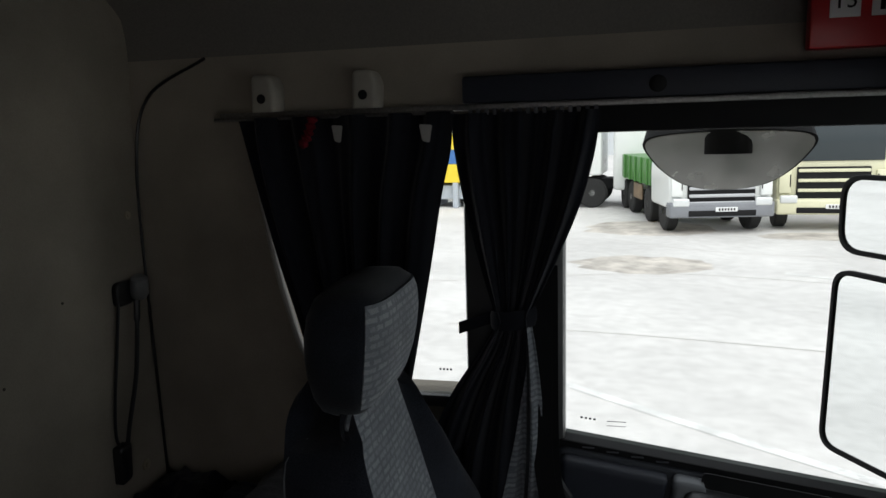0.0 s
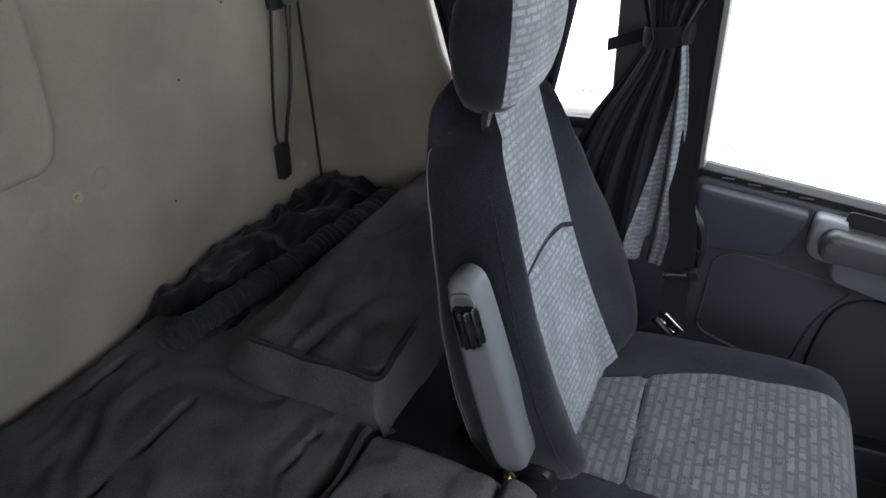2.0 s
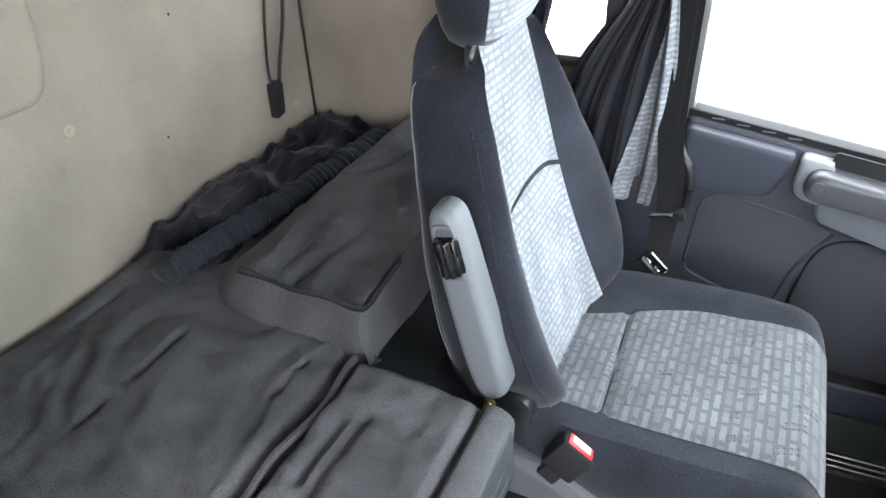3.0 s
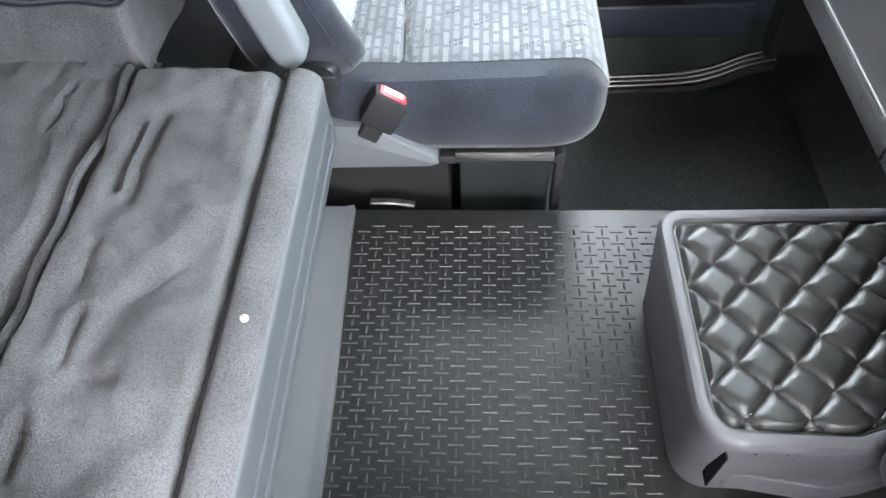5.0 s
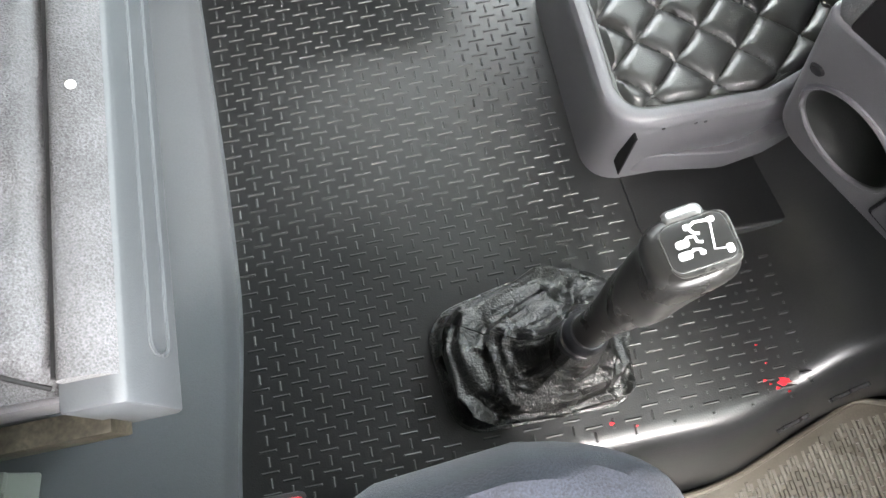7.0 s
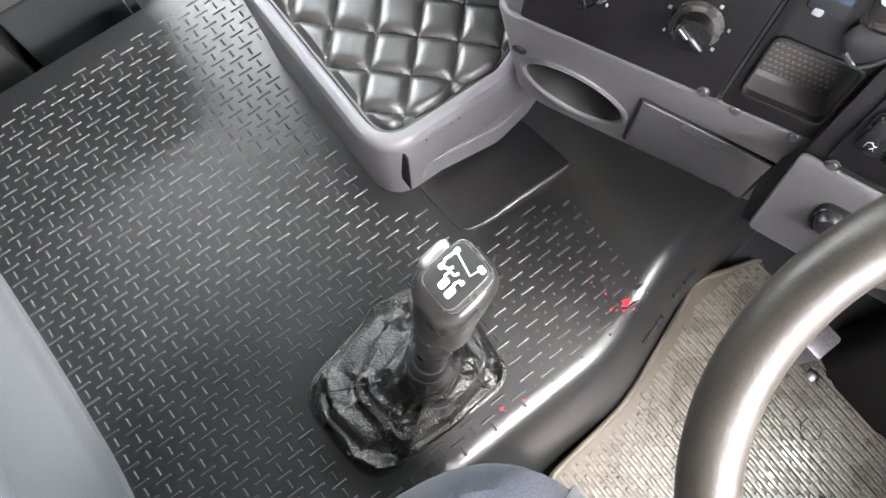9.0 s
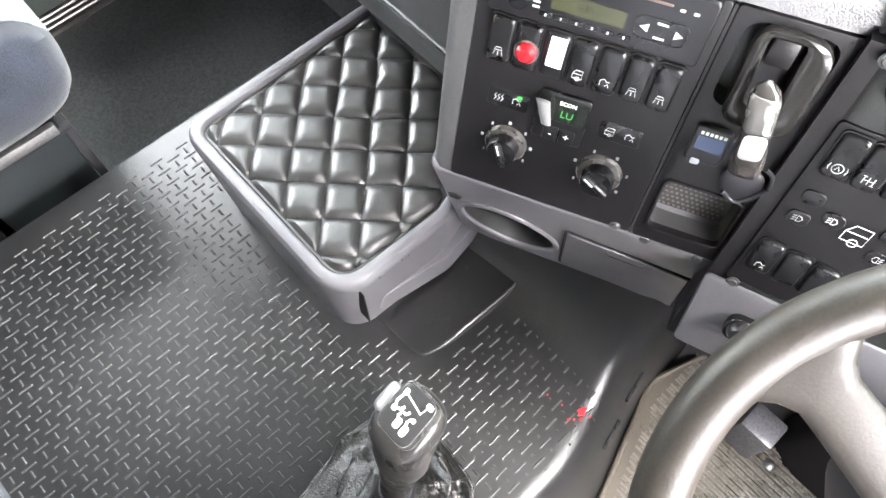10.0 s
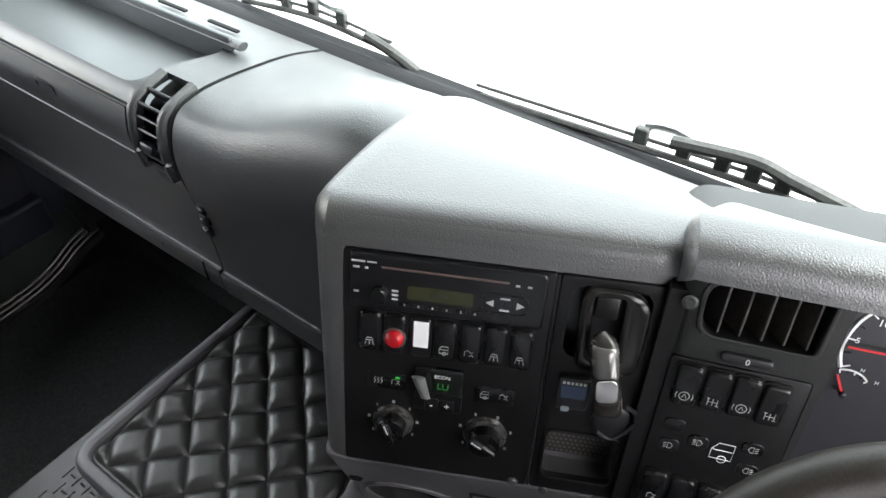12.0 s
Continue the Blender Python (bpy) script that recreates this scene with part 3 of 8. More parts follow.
def dashed_fabric(name, up_axis, along="Y", gain=1.0, scale=1.0):
    """Blue grey cloth with rows of short light dashes across the seat."""
    m = bpy.data.materials.new(name)
    m.use_nodes = True
    nodes, links = m.node_tree.nodes, m.node_tree.links
    b = nodes["Principled BSDF"]
    b.inputs["Roughness"].default_value, b.inputs["Sheen Weight"].default_value, b.inputs["Specular IOR Level"].default_value = 0.9, 0.15, 0.15
    geo, sep, com = nodes.new("ShaderNodeNewGeometry"), nodes.new("ShaderNodeSeparateXYZ"), nodes.new("ShaderNodeCombineXYZ")
    links.new(geo.outputs["Position"], sep.inputs[0])
    links.new(sep.outputs[along], com.inputs["X"])
    links.new(sep.outputs[up_axis], com.inputs["Y"])
    jig = nodes.new("ShaderNodeTexNoise")
    jig.inputs["Scale"].default_value = 160
    links.new(geo.outputs["Position"], jig.inputs["Vector"])
    add = nodes.new("ShaderNodeVectorMath")
    add.operation = "MULTIPLY_ADD"
    links.new(jig.outputs["Color"], add.inputs[0])
    add.inputs[1].default_value = (0.006, 0.005, 0)
    links.new(com.outputs[0], add.inputs[2])
    brick = nodes.new("ShaderNodeTexBrick")
    brick.offset, brick.offset_frequency, brick.squash, brick.squash_frequency = 0.37, 2, 0.7, 3
    for key, value in (("Scale", scale), ("Mortar Size", 0.0030), ("Mortar Smooth", 0.3), ("Bias", -0.3), ("Brick Width", 0.029), ("Row Height", 0.0118)):
        brick.inputs[key].default_value = value
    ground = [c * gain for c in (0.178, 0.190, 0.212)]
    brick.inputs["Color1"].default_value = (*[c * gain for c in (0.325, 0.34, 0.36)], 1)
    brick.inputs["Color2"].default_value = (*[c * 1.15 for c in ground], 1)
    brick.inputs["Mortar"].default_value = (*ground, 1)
    links.new(add.outputs[0], brick.inputs["Vector"])
    second = nodes.new("ShaderNodeTexBrick")
    second.offset, second.offset_frequency, second.squash, second.squash_frequency = 0.61, 3, 1.4, 2
    for key, value in (("Scale", scale), ("Mortar Size", 0.0022), ("Mortar Smooth", 0.5), ("Bias", -0.1), ("Brick Width", 0.047), ("Row Height", 0.0118)):
        second.inputs[key].default_value = value
    for key in ("Color1", "Color2", "Mortar"):
        second.inputs[key].default_value = brick.inputs[key].default_value
    links.new(add.outputs[0], second.inputs["Vector"])
    weave = nodes.new("ShaderNodeMix")
    weave.data_type, weave.blend_type = "RGBA", "DARKEN"
    weave.inputs[0].default_value = 0.75
    links.new(brick.outputs["Color"], weave.inputs[6])
    links.new(second.outputs["Color"], weave.inputs[7])
    dirt = nodes.new("ShaderNodeTexNoise")
    dirt.inputs["Scale"].default_value, dirt.inputs["Detail"].default_value = 14, 4
    links.new(geo.outputs["Position"], dirt.inputs["Vector"])
    soil = nodes.new("ShaderNodeMapRange")
    soil.inputs[1].default_value, soil.inputs[2].default_value, soil.inputs[3].default_value, soil.inputs[4].default_value = 0.3, 0.7, 0.82, 1.12
    links.new(dirt.outputs["Fac"], soil.inputs[0])
    worn = nodes.new("ShaderNodeMix")
    worn.data_type, worn.blend_type = "RGBA", "MULTIPLY"
    worn.inputs[0].default_value = 1.0
    links.new(weave.outputs[2], worn.inputs[6])
    links.new(soil.outputs[0], worn.inputs[7])
    grain = nodes.new("ShaderNodeTexNoise")
    grain.inputs["Scale"].default_value = 700
    links.new(geo.outputs["Position"], grain.inputs["Vector"])
    mix = nodes.new("ShaderNodeMix")
    mix.data_type, mix.blend_type = "RGBA", "OVERLAY"
    mix.inputs[0].default_value = 0.5
    links.new(worn.outputs[2], mix.inputs[6])
    links.new(grain.outputs["Fac"], mix.inputs[7])
    links.new(mix.outputs[2], b.inputs["Base Color"])
    bump = nodes.new("ShaderNodeBump")
    bump.inputs["Strength"].default_value, bump.inputs["Distance"].default_value = 0.25, 0.001
    links.new(grain.outputs["Fac"], bump.inputs["Height"])
    links.new(bump.outputs["Normal"], b.inputs["Normal"])
    return m


# same cloth twice: window light put into the back's colour, shade into the seat's
FABRIC_BACK_LIT, FABRIC_SEAT_SHADED = dashed_fabric("dashed_back_fabric_lit", "Z", gain=1.12), dashed_fabric("dashed_seat_fabric_shaded", "X", "Y", 0.49, 0.70)
ARM = mat("grey_armrest_plastic", (0.135, 0.146, 0.157), 0.5, grain=0.05, grain_scale=500, bump=0.1, stain=0.1)
SC = 1.04  # middle of the passenger seat


def cushion_z(x, y):
    u, v = (x + 0.17) / 0.53, (y - 0.785) / 0.51
    bol = step(0.80, 0.90, v) * step(1.0, 0.95, v) * 0.022 * step(1.0, 0.7, u) * step(-0.1, 0.3, u)
    z = 0.302 + 0.018 * u + bol
    z -= 0.055 * (1 - min(v / 0.07, 1)) ** 2 + 0.06 * (1 - min((1 - v) / 0.06, 1)) ** 2
    z -= 0.075 * max((u - 0.86) / 0.14, 0) ** 2.2
    return z


def cushion_loop(k, n=64):
    """Rounded outline of the cushion at a depth share k (0 top edge, 1 underside)."""
    w, d = 0.255, 0.265
    out = []
    for i in range(n):
        a = 2 * math.pi * i / n
        c, s = math.cos(a), math.sin(a)
        out.append(Vector((0.09 + d * math.copysign(abs(c) ** 0.32, c), SC + w * math.copysign(abs(s) ** 0.3, s), 0)))
    return out


def cushion_mesh():
    loops = []
    for k, z, s in ((0, 0.156, 0.80), (0, 0.160, 0.88), (0, 0.172, 0.945), (0, 0.192, 0.982), (0, 0.225, 1.0)):
        loops.append([Vector((0.09 + (p.x - 0.09) * s, SC + (p.y - SC) * s, z)) for p in cushion_loop(0)])
    for s in (0.995, 0.97, 0.93, 0.88, 0.80, 0.70, 0.5, 0.25):
        loop = []
        for p in cushion_loop(0):
            q = Vector((0.09 + (p.x - 0.09) * s, SC + (p.y - SC) * s, 0))
            q.z = max(cushion_z(q.x, q.y), 0.24) if s > 0.99 else cushion_z(q.x, q.y)
            loop.append(q)
        loops.append(loop)
    return bm_loft(loops)


def cushion_insert(u, v):
    x = lerp(-0.15, 0.352, u)
    y = lerp(0.858 + 0.012 * step(0.5, 0, u), 1.205 - 0.10 * step(0.6, 0.0, u), v)
    e = min(min(v, 1 - v) / 0.04, 1, (1 - u) / 0.03)
    seam = 0.009 * math.exp(-((x - lerp(0.004, -0.012, v)) / 0.006) ** 2)
    return Vector((x, y, cushion_z(x, y) + 0.002 + 0.006 * e - seam))


BACK = [(0.0, 0.175), (0.08, 0.212), (0.20, 0.242), (0.34, 0.248), (0.50, 0.236), (0.70, 0.205), (0.85, 0.181), (0.95, 0.164), (1.0, 0.142)]


def back_width(v):
    for (a, wa), (b, wb) in zip(BACK, BACK[1:]):
        if v <= b:
            return lerp(wa, wb, step(a, b, v) * 0.5 + 0.5 * (v - a) / (b - a))
    return BACK[-1][1]


def back_center(v):
    return Vector((lerp(-0.155, -0.29, v) - 0.012 * math.sin(math.pi * v), 0, lerp(0.255, 0.888, v)))


def back_loop(v, shrink=1.0, n=64):
    """Cross-section of the backrest: flat behind, raised rounded ridges beside the hollow front."""
    c, w = back_center(v), back_width(v)
    ridge, hollow = lerp(0.128, 0.060, v) * lerp(0.55, 1, step(0, 0.12, v)), lerp(0.066, 0.026, v ** 0.7)
    half = [(hollow + 0.004, 0.0), (hollow, 0.10 / w), (hollow + 0.012, 0.132 / w), (lerp(hollow, ridge, 0.75), lerp(0.132 / w, 0.93, 0.42)), (ridge, 0.875), (ridge - 0.018, 0.975), (ridge * 0.45, 1.0), (-0.020, 0.985), (-0.052, 0.93), (-0.064, 0.70), (-0.066, 0.3)]
    pts = [(x, y * w) for x, y in half] + [(-0.066, 0.0)] + [(x, -y * w) for x, y in half[:0:-1]]
    ring = spline([(x, y, 0) for x, y in pts], 8, closed=True)
    k = len(ring)
    out = []
    for i in range(n):
        q = ring[round(i * k / n) % k].copy()
        if q.y > 0.12:
            q.y = 0.12 + (q.y - 0.12) * lerp(1.55, 1.0, step(0.42, 0.90, v)) * lerp(0.75, 1.0, step(0.0, 0.22, v))
        out.append(Vector((c.x + q.x * shrink, SC + q.y * shrink, c.z + 0.2 * q.x - 0.02 * v * (abs(q.y) / w) ** 3 - 0.050 * step(0.72, 1.0, v) * (min(abs(q.y) / w, 1)) ** 3)))
    return out


def back_front(v, s):
    """Front surface of the backrest between the bolsters, running a little way up their flanks."""
    c = back_center(v)
    y = s * lerp(0.152, 0.112, v)
    flank = 0.012 * step(0.100, 0.132, abs(y)) + 0.022 * step(0.128, 0.160, abs(y)) * lerp(1.0, 0.5, v)
    return Vector((c.x + lerp(0.070, 0.030, v ** 0.7) + 0.004 * math.cos(s * 1.5) + flank, SC + y, c.z + 0.01 - 0.050 * step(0.72, 1.0, v) * (abs(y) / back_width(v)) ** 3))


def insert_sheet(v0, v1):
    def fn(u, t):
        s = lerp(-1, 1, t)
        arch = 0.035 * (1 - s * s)
        v = lerp(v0 + (arch if v0 > 0.2 else 0), v1 + (arch if v1 < 0.9 else 0.01 * (1 - s * s)), u)
        p = back_front(v, s)
        e = min(min(u, 1 - u) / 0.05, min(t, 1 - t) / 0.06, 1)
        p.x += 0.009 * math.sqrt(max(e, 0)) - 0.003
        return p
    return bm_sheet(fn, 26, 22, 0.006)


def woven_marks():
    """Little ladders of pale woven outlines strewn over the seat insert."""
    rnd = random.Random(5)
    bars = []
    for gi in range(5):
        for gj in range(6):
            u0, v0 = (gi + 0.3 + 0.45 * rnd.random()) / 5.2, (gj + 0.3 + 0.45 * rnd.random()) / 6.3
            loops = []
            for k in range(rnd.choice((2, 3, 4, 4))):
                cu, cv = u0 + k * 0.019, v0 + k * 0.010
                pts = [cushion_insert(min(max(cu + a * 0.0055, 0.02), 0.98), min(max(cv + b * 0.018, 0.02), 0.98)) + Vector((0, 0, 0.0006)) for a, b in ((-1, -1), (1, -1), (1, 1), (-1, 1))]
                loops.append(bm_tube(pts, 0.0007, 4, closed=True))
            bars.append(join(*loops))
    return bars


def arm_frame(y):
    return pose(-0.194, y, 0.546, 0, -13.5, 0) @ Matrix.Diagonal((0.90, 1.0, 0.96, 1.0))


def build_seat(name, label):
    seat = thing(name, (0.05, SC, -0.19), label, "seat", "cab seats")
    part("seat_cushion", cushion_mesh(), BOLSTER, seat, "navy velour cushion with raised sides")
    part("cushion_insert", bm_sheet(cushion_insert, 60, 36, 0.008), FABRIC_SEAT_SHADED, seat, "grey dashed fabric insert, darkened for shade")
    part("cushion_seam", bm_tube([cushion_insert(u, v) + Vector((0, 0, 0.0012)) for u, v in [((lerp(0.004, -0.012, k / 30) + 0.15) / 0.502, k / 30) for k in range(1, 30)]], 0.0022, 6), BLANKET, seat, "dark sewn seam across the cushion")
    yarn = mat("pale_yarn", (0.17, 0.178, 0.19), 0.9, grain=0.3, spec=0.1)
    for ladder in woven_marks():
        part("woven_mark", ladder, yarn, seat, "small pale woven ladder mark")
    vs = [i / 30 for i in range(31)]
    loops = [back_loop(0, 0.6), back_loop(0, 0.9)] + [back_loop(v) for v in vs]
    loops += [[p + Vector((-0.005, 0, 0.014)) for p in back_loop(1, 0.94)], [p + Vector((-0.008, 0, 0.024)) for p in back_loop(1, 0.78)], [p + Vector((-0.009, 0, 0.028)) for p in back_loop(1, 0.5)]]
    back = part("backrest", bm_loft(loops), BOLSTER, seat, "navy velour backrest with side bolsters")
    part("back_insert", insert_sheet(0.0, 0.52), FABRIC_BACK_LIT, back, "lower grey dashed fabric insert")
    part("back_insert", insert_sheet(0.535, 0.985), FABRIC_BACK_LIT, back, "upper grey dashed fabric insert")
    def edge_point(v, x, y):
        """The point of the near side of the backrest closest to the given offset."""
        c = back_center(v)
        return min(back_loop(v), key=lambda p: (p.x - c.x - x) ** 2 + (p.y - SC + y * back_width(v)) ** 2)
    line = [edge_point(v, -0.045, 0.95) for v in vs]
    part("piping", bm_tube([p + Vector((-0.001, -0.003, 0)) for p in line[2:]] + [line[-1] + Vector((0.004, 0.012, 0.012)), line[-1] + Vector((0.02, 0.03, 0.022))], 0.0011, 6), mat("pale_piping", (0.15, 0.16, 0.17), 0.7), back, "pale piped seam")
    stitch = [edge_point(v, lerp(0.10, 0.045, v), 0.99) for v in vs]
    part("stitching", bm_tube([p + Vector((0.0, -0.0005, 0)) for p in stitch[1:-3]], 0.0014, 5), BLANKET, back, "dark double stitching")
    HEADZ = [(0.862, 0.25), (0.866, 0.46), (0.878, 0.66), (0.90, 0.82), (0.93, 0.94), (0.96, 1.0), (0.99, 1.02), (1.02, 0.97), (1.04, 0.85), (1.052, 0.62), (1.056, 0.3)]

    def head_point(z, s, sx, sy):
        """A point of the headrest, which leans forward and narrows to its foot."""
        return Vector((-0.268 + 0.08 * (z - 0.95) + 0.060 * sx * s, SC + 0.004 + 0.130 * sy * s ** 0.6, z))
    turns = [2 * math.pi * i / 40 for i in range(40)]
    head = bm_loft([[head_point(z, s, math.copysign(abs(math.cos(a)) ** 0.5, math.cos(a)), math.copysign(abs(math.sin(a)) ** 0.55, math.sin(a))) for a in turns] for z, s in HEADZ])
    hr = part("headrest", head, BOLSTER, seat, "rounded dark velour headrest")

    def head_front(u, v):
        """The front of the headrest, a few millimetres proud of its cover."""
        z, sy = lerp(0.884, 1.038, u), lerp(-0.94, 0.94, v)
        for (z0, s0), (z1, s1) in zip(HEADZ, HEADZ[1:]):
            if z0 <= z <= z1:
                s = lerp(s0, s1, (z - z0) / (z1 - z0))
        return head_point(z, s, max(1 - abs(sy) ** 3.64, 0) ** 0.275, sy) + Vector((0.0045, 0, 0))
    part("headrest_insert", bm_sheet(head_front, 20, 24, 0.004), FABRIC_BACK_LIT, hr, "dashed fabric headrest front")
    # armrest, folded up
    outline = [(p.x, p.y) for p in spline([(-0.022, -0.172, 0), (0.008, -0.182, 0), (0.034, -0.160, 0), (0.036, -0.09, 0), (0.032, 0.02, 0), (0.027, 0.13, 0), (0.018, 0.166, 0), (-0.006, 0.176, 0), (-0.026, 0.160, 0), (-0.033, 0.10, 0), (-0.035, 0.0, 0), (-0.033, -0.11, 0)], 3, closed=True)]
    fr = arm_frame(0.800)
    arm = part("armrest", bm_prism(outline, 0.046, 0.017, 6, m=fr @ Matrix(((1, 0, 0, 0), (0, 0, -1, 0), (0, 1, 0, 0), (0, 0, 0, 1)))), ARM, seat, "folded grey plastic armrest")
    face = arm_frame(0.7535) @ Matrix(((1, 0, 0, 0), (0, 0, -1, 0), (0, 1, 0, 0), (0, 0, 0, 1)))
    part("recess", bm_ring(rect(0.040, 0.098, 0.016, 5, 0.0, 0.105), rect(0.030, 0.086, 0.012, 5, 0.0, 0.105), 0.003, face, 0.001), ARM, arm, "raised rim round the adjuster")
    part("recess_floor", bm_prism(rect(0.031, 0.087, 0.012, 5, 0.0, 0.105), 0.0012, m=face), GREY, arm, "dark recess")
    barrel = []
    for i in range(40):
        r = 0.0185 + (0.0016 if i % 4 < 2 else -0.0016)
        barrel.append((r * math.cos(2 * math.pi * i / 40), r * math.sin(2 * math.pi * i / 40)))
    part("adjuster_wheel", bm_prism(barrel, 0.060, 0.004, 2, m=arm_frame(0.752) @ pose(0.002, 0, 0.074)), SWITCH, arm, "black ribbed adjuster wheel")
    part("pivot_bolt", bm_lathe([(0, 0.012), (0.006, 0.012), (0.007, 0.006), (0.011, 0.005), (0.011, 0)], 12, pose(-0.162, 0.775, 0.352, 90, 0, 0)), mat("brass_bolt", (0.5, 0.38, 0.18), 0.35, 1.0), seat, "brass coloured pivot bolt")
    part("recliner", join(bm_lathe([(0, 0.02), (0.035, 0.018), (0.04, 0.0)], 24, pose(-0.135, 0.822, 0.315, 90, 0, 0)), bm_box(-0.16, -0.10, 0.80, 0.83, 0.2, 0.33, 0.006)), BLACK, seat, "black recliner mechanism")
    # side cover and buckle
    cover = [(-0.19, 0.145), (0.045, 0.150), (0.062, 0.158), (0.055, 0.170), (-0.01, 0.215), (-0.06, 0.245), (-0.19, 0.255)]
    bm = along_y(rounded(cover, 0.01, 3), 0.772, 0.815, 0.006)
    part("side_cover", bm, GREY, seat, "grey plastic seat side cover")
    bk = pose(-0.020, 0.786, 0.286, -12, 34, 0) @ Matrix.Scale(1.5, 4)
    buckle = part("belt_buckle", join(bm_box(-0.021, 0.021, -0.013, 0.013, -0.030, 0.012, 0.005, 2, bk), bm_box(-0.012, 0.012, -0.006, 0.006, -0.05, -0.028, 0.002, 1, bk)), MATTE, seat, "black seat belt buckle")
    part("release_button", bm_box(-0.0165, 0.0165, -0.0085, 0.0085, 0.006, 0.0145, 0.003, 2, bk), RED, buckle, "red release button")
    part("button_face", bm_box(-0.012, 0.012, -0.0055, 0.0055, 0.0140, 0.0153, 0.001, 1, bk), mat("faded_red", (0.75, 0.45, 0.45), 0.25), buckle, "worn pale button face")
    # base
    part("seat_pan", bm_box(-0.16, 0.28, 0.865, 1.25, 0.095, 0.160, 0.006), MATTE, seat, "black seat pan")
    part("base_box", bm_box(0.09, 0.275, 0.90, 1.20, -0.19, 0.10, 0.006), mat("dark_base_plastic", (0.022, 0.026, 0.028), 0.4, stain=0.2), seat, "dark plastic suspension cover")
    part("rear_base", bm_box(-0.24, 0.07, 0.90, 1.22, -0.19, 0.06, 0.01), MATTE, seat, "black lower seat base")
    for y in (0.855, 1.20):
        part("side_frame", join(bm_box(0.275, 0.292, y - 0.012, y + 0.012, -0.185, 0.11, 0.003), bm_box(-0.10, 0.29, y - 0.012, y + 0.012, 0.085, 0.105, 0.003)), BLACK, seat, "black steel frame")
    part("slide_rail", bm_box(0.085, 0.270, 0.836, 0.850, 0.098, 0.122, 0.003), STEEL, seat, "bright steel slide rail")
    part("front_strut", bm_box(0.268, 0.282, 0.86, 1.18, -0.185, -0.165, 0.003), STEEL, seat, "steel floor strut")
    part("foot_clip", join(bm_box(0.10, 0.17, 0.875, 0.895, -0.17, -0.155, 0.003), bm_box(0.105, 0.115, 0.872, 0.90, -0.175, -0.145, 0.003)), STEEL, seat, "steel clip at the seat foot")
    part("lever", bm_tube([(-0.09, 0.84, -0.02), (-0.04, 0.835, -0.015), (0.0, 0.83, -0.018)], 0.008, 8, flat=0.6), STEEL, seat, "worn metal adjuster lever")
    return seat


passenger_seat = build_seat("truck_seat", "navy velour passenger seat with a grey dashed fabric insert")
second_seat = copy_thing(passenger_seat, pose(0.036, -0.330, -0.115))
tagged(second_seat, "navy velour driver seat with a worn raised cushion")
for ob in second_seat.children:
    if ob.name.split(".")[0] in ("backrest", "headrest", "armrest", "recliner", "pivot_bolt"):
        ob.location.y -= 0.080
    if ob.name.split(".")[0] == "belt_buckle":
        ob.location += Vector((0.004, 0.484, -0.118))
    if ob.name.split(".")[0] == "seat_cushion":  # its worn side bows out
        ob.data = ob.data.copy()
        for v in ob.data.vertices:
            if v.co.y > 0:
                v.co.y -= min(0.055 * ((v.co.x + 0.036 - 0.17) / 0.2) ** 2, 0.07) * min(v.co.y / 0.2, 1)
# ---- tread bars on the tunnel mat ----
def tread():
    """Small raised bars, alternately along and across, as on chequer plate."""
    verts, faces = [], []

    def bar(x, y, along_x, length, z):
        w, h = 0.0020, 0.0021
        ca, sa = (1, 0) if along_x else (0, 1)
        base = len(verts)
        for s, t, hh in ((-1, -1, 0), (1, -1, 0), (1, 1, 0), (-1, 1, 0), (-0.86, -0.5, 0.7), (0.86, -0.5, 0.7), (0.86, 0.5, 0.7), (-0.86, 0.5, 0.7), (-0.8, 0, 1), (0.8, 0, 1)):
            a, b = s * length / 2, t * w
            verts.append((x + a * ca - b * sa, y + a * sa + b * ca, z + hh * h - 0.0004))
        for f in ((4, 5, 9, 8), (6, 7, 8, 9), (0, 1, 5, 4), (1, 2, 6, 9, 5), (2, 3, 7, 6), (3, 0, 4, 8, 7)):
            faces.append(tuple(base + i for i in f))
    pitch = 0.0273
    for i in range(-5, 25):
        x = 0.0425 + 0.0268 * i
        for j in range(-15, 20):
            y = 0.295 + pitch * j - (0.5 * pitch if i % 2 else 0)
            in_box = x > 0.395 and 0.250 < y < 0.64
            patch = x > 0.468 and 0.143 < y < 0.30
            boot = 0.145 < x < 0.415 and -0.055 < y < 0.145
            lim = 0.655 - 0.35 * max(y - 0.05, 0) if y < 0.2 else 0.64
            if in_box or patch or boot or not -0.078 < y < 0.772 or x > lim:
                continue
            bar(x, y, True, 0.0255, tunnel_top(x))
            if x < 0.42:
                bar(x, y - 0.5 * pitch, False, 0.0140, tunnel_top(x))
            else:
                bar(x, y - 0.5 * pitch, False, 0.0036, tunnel_top(x))
    me = bpy.data.meshes.new("tread_bars")
    me.from_pydata(verts, [], faces)
    me.materials.append(TREAD)
    ob = new("tread_bars", me)
    return tagged(ob, "raised chequer bars moulded on the black rubber mat", "mat tread", kind="stuff")


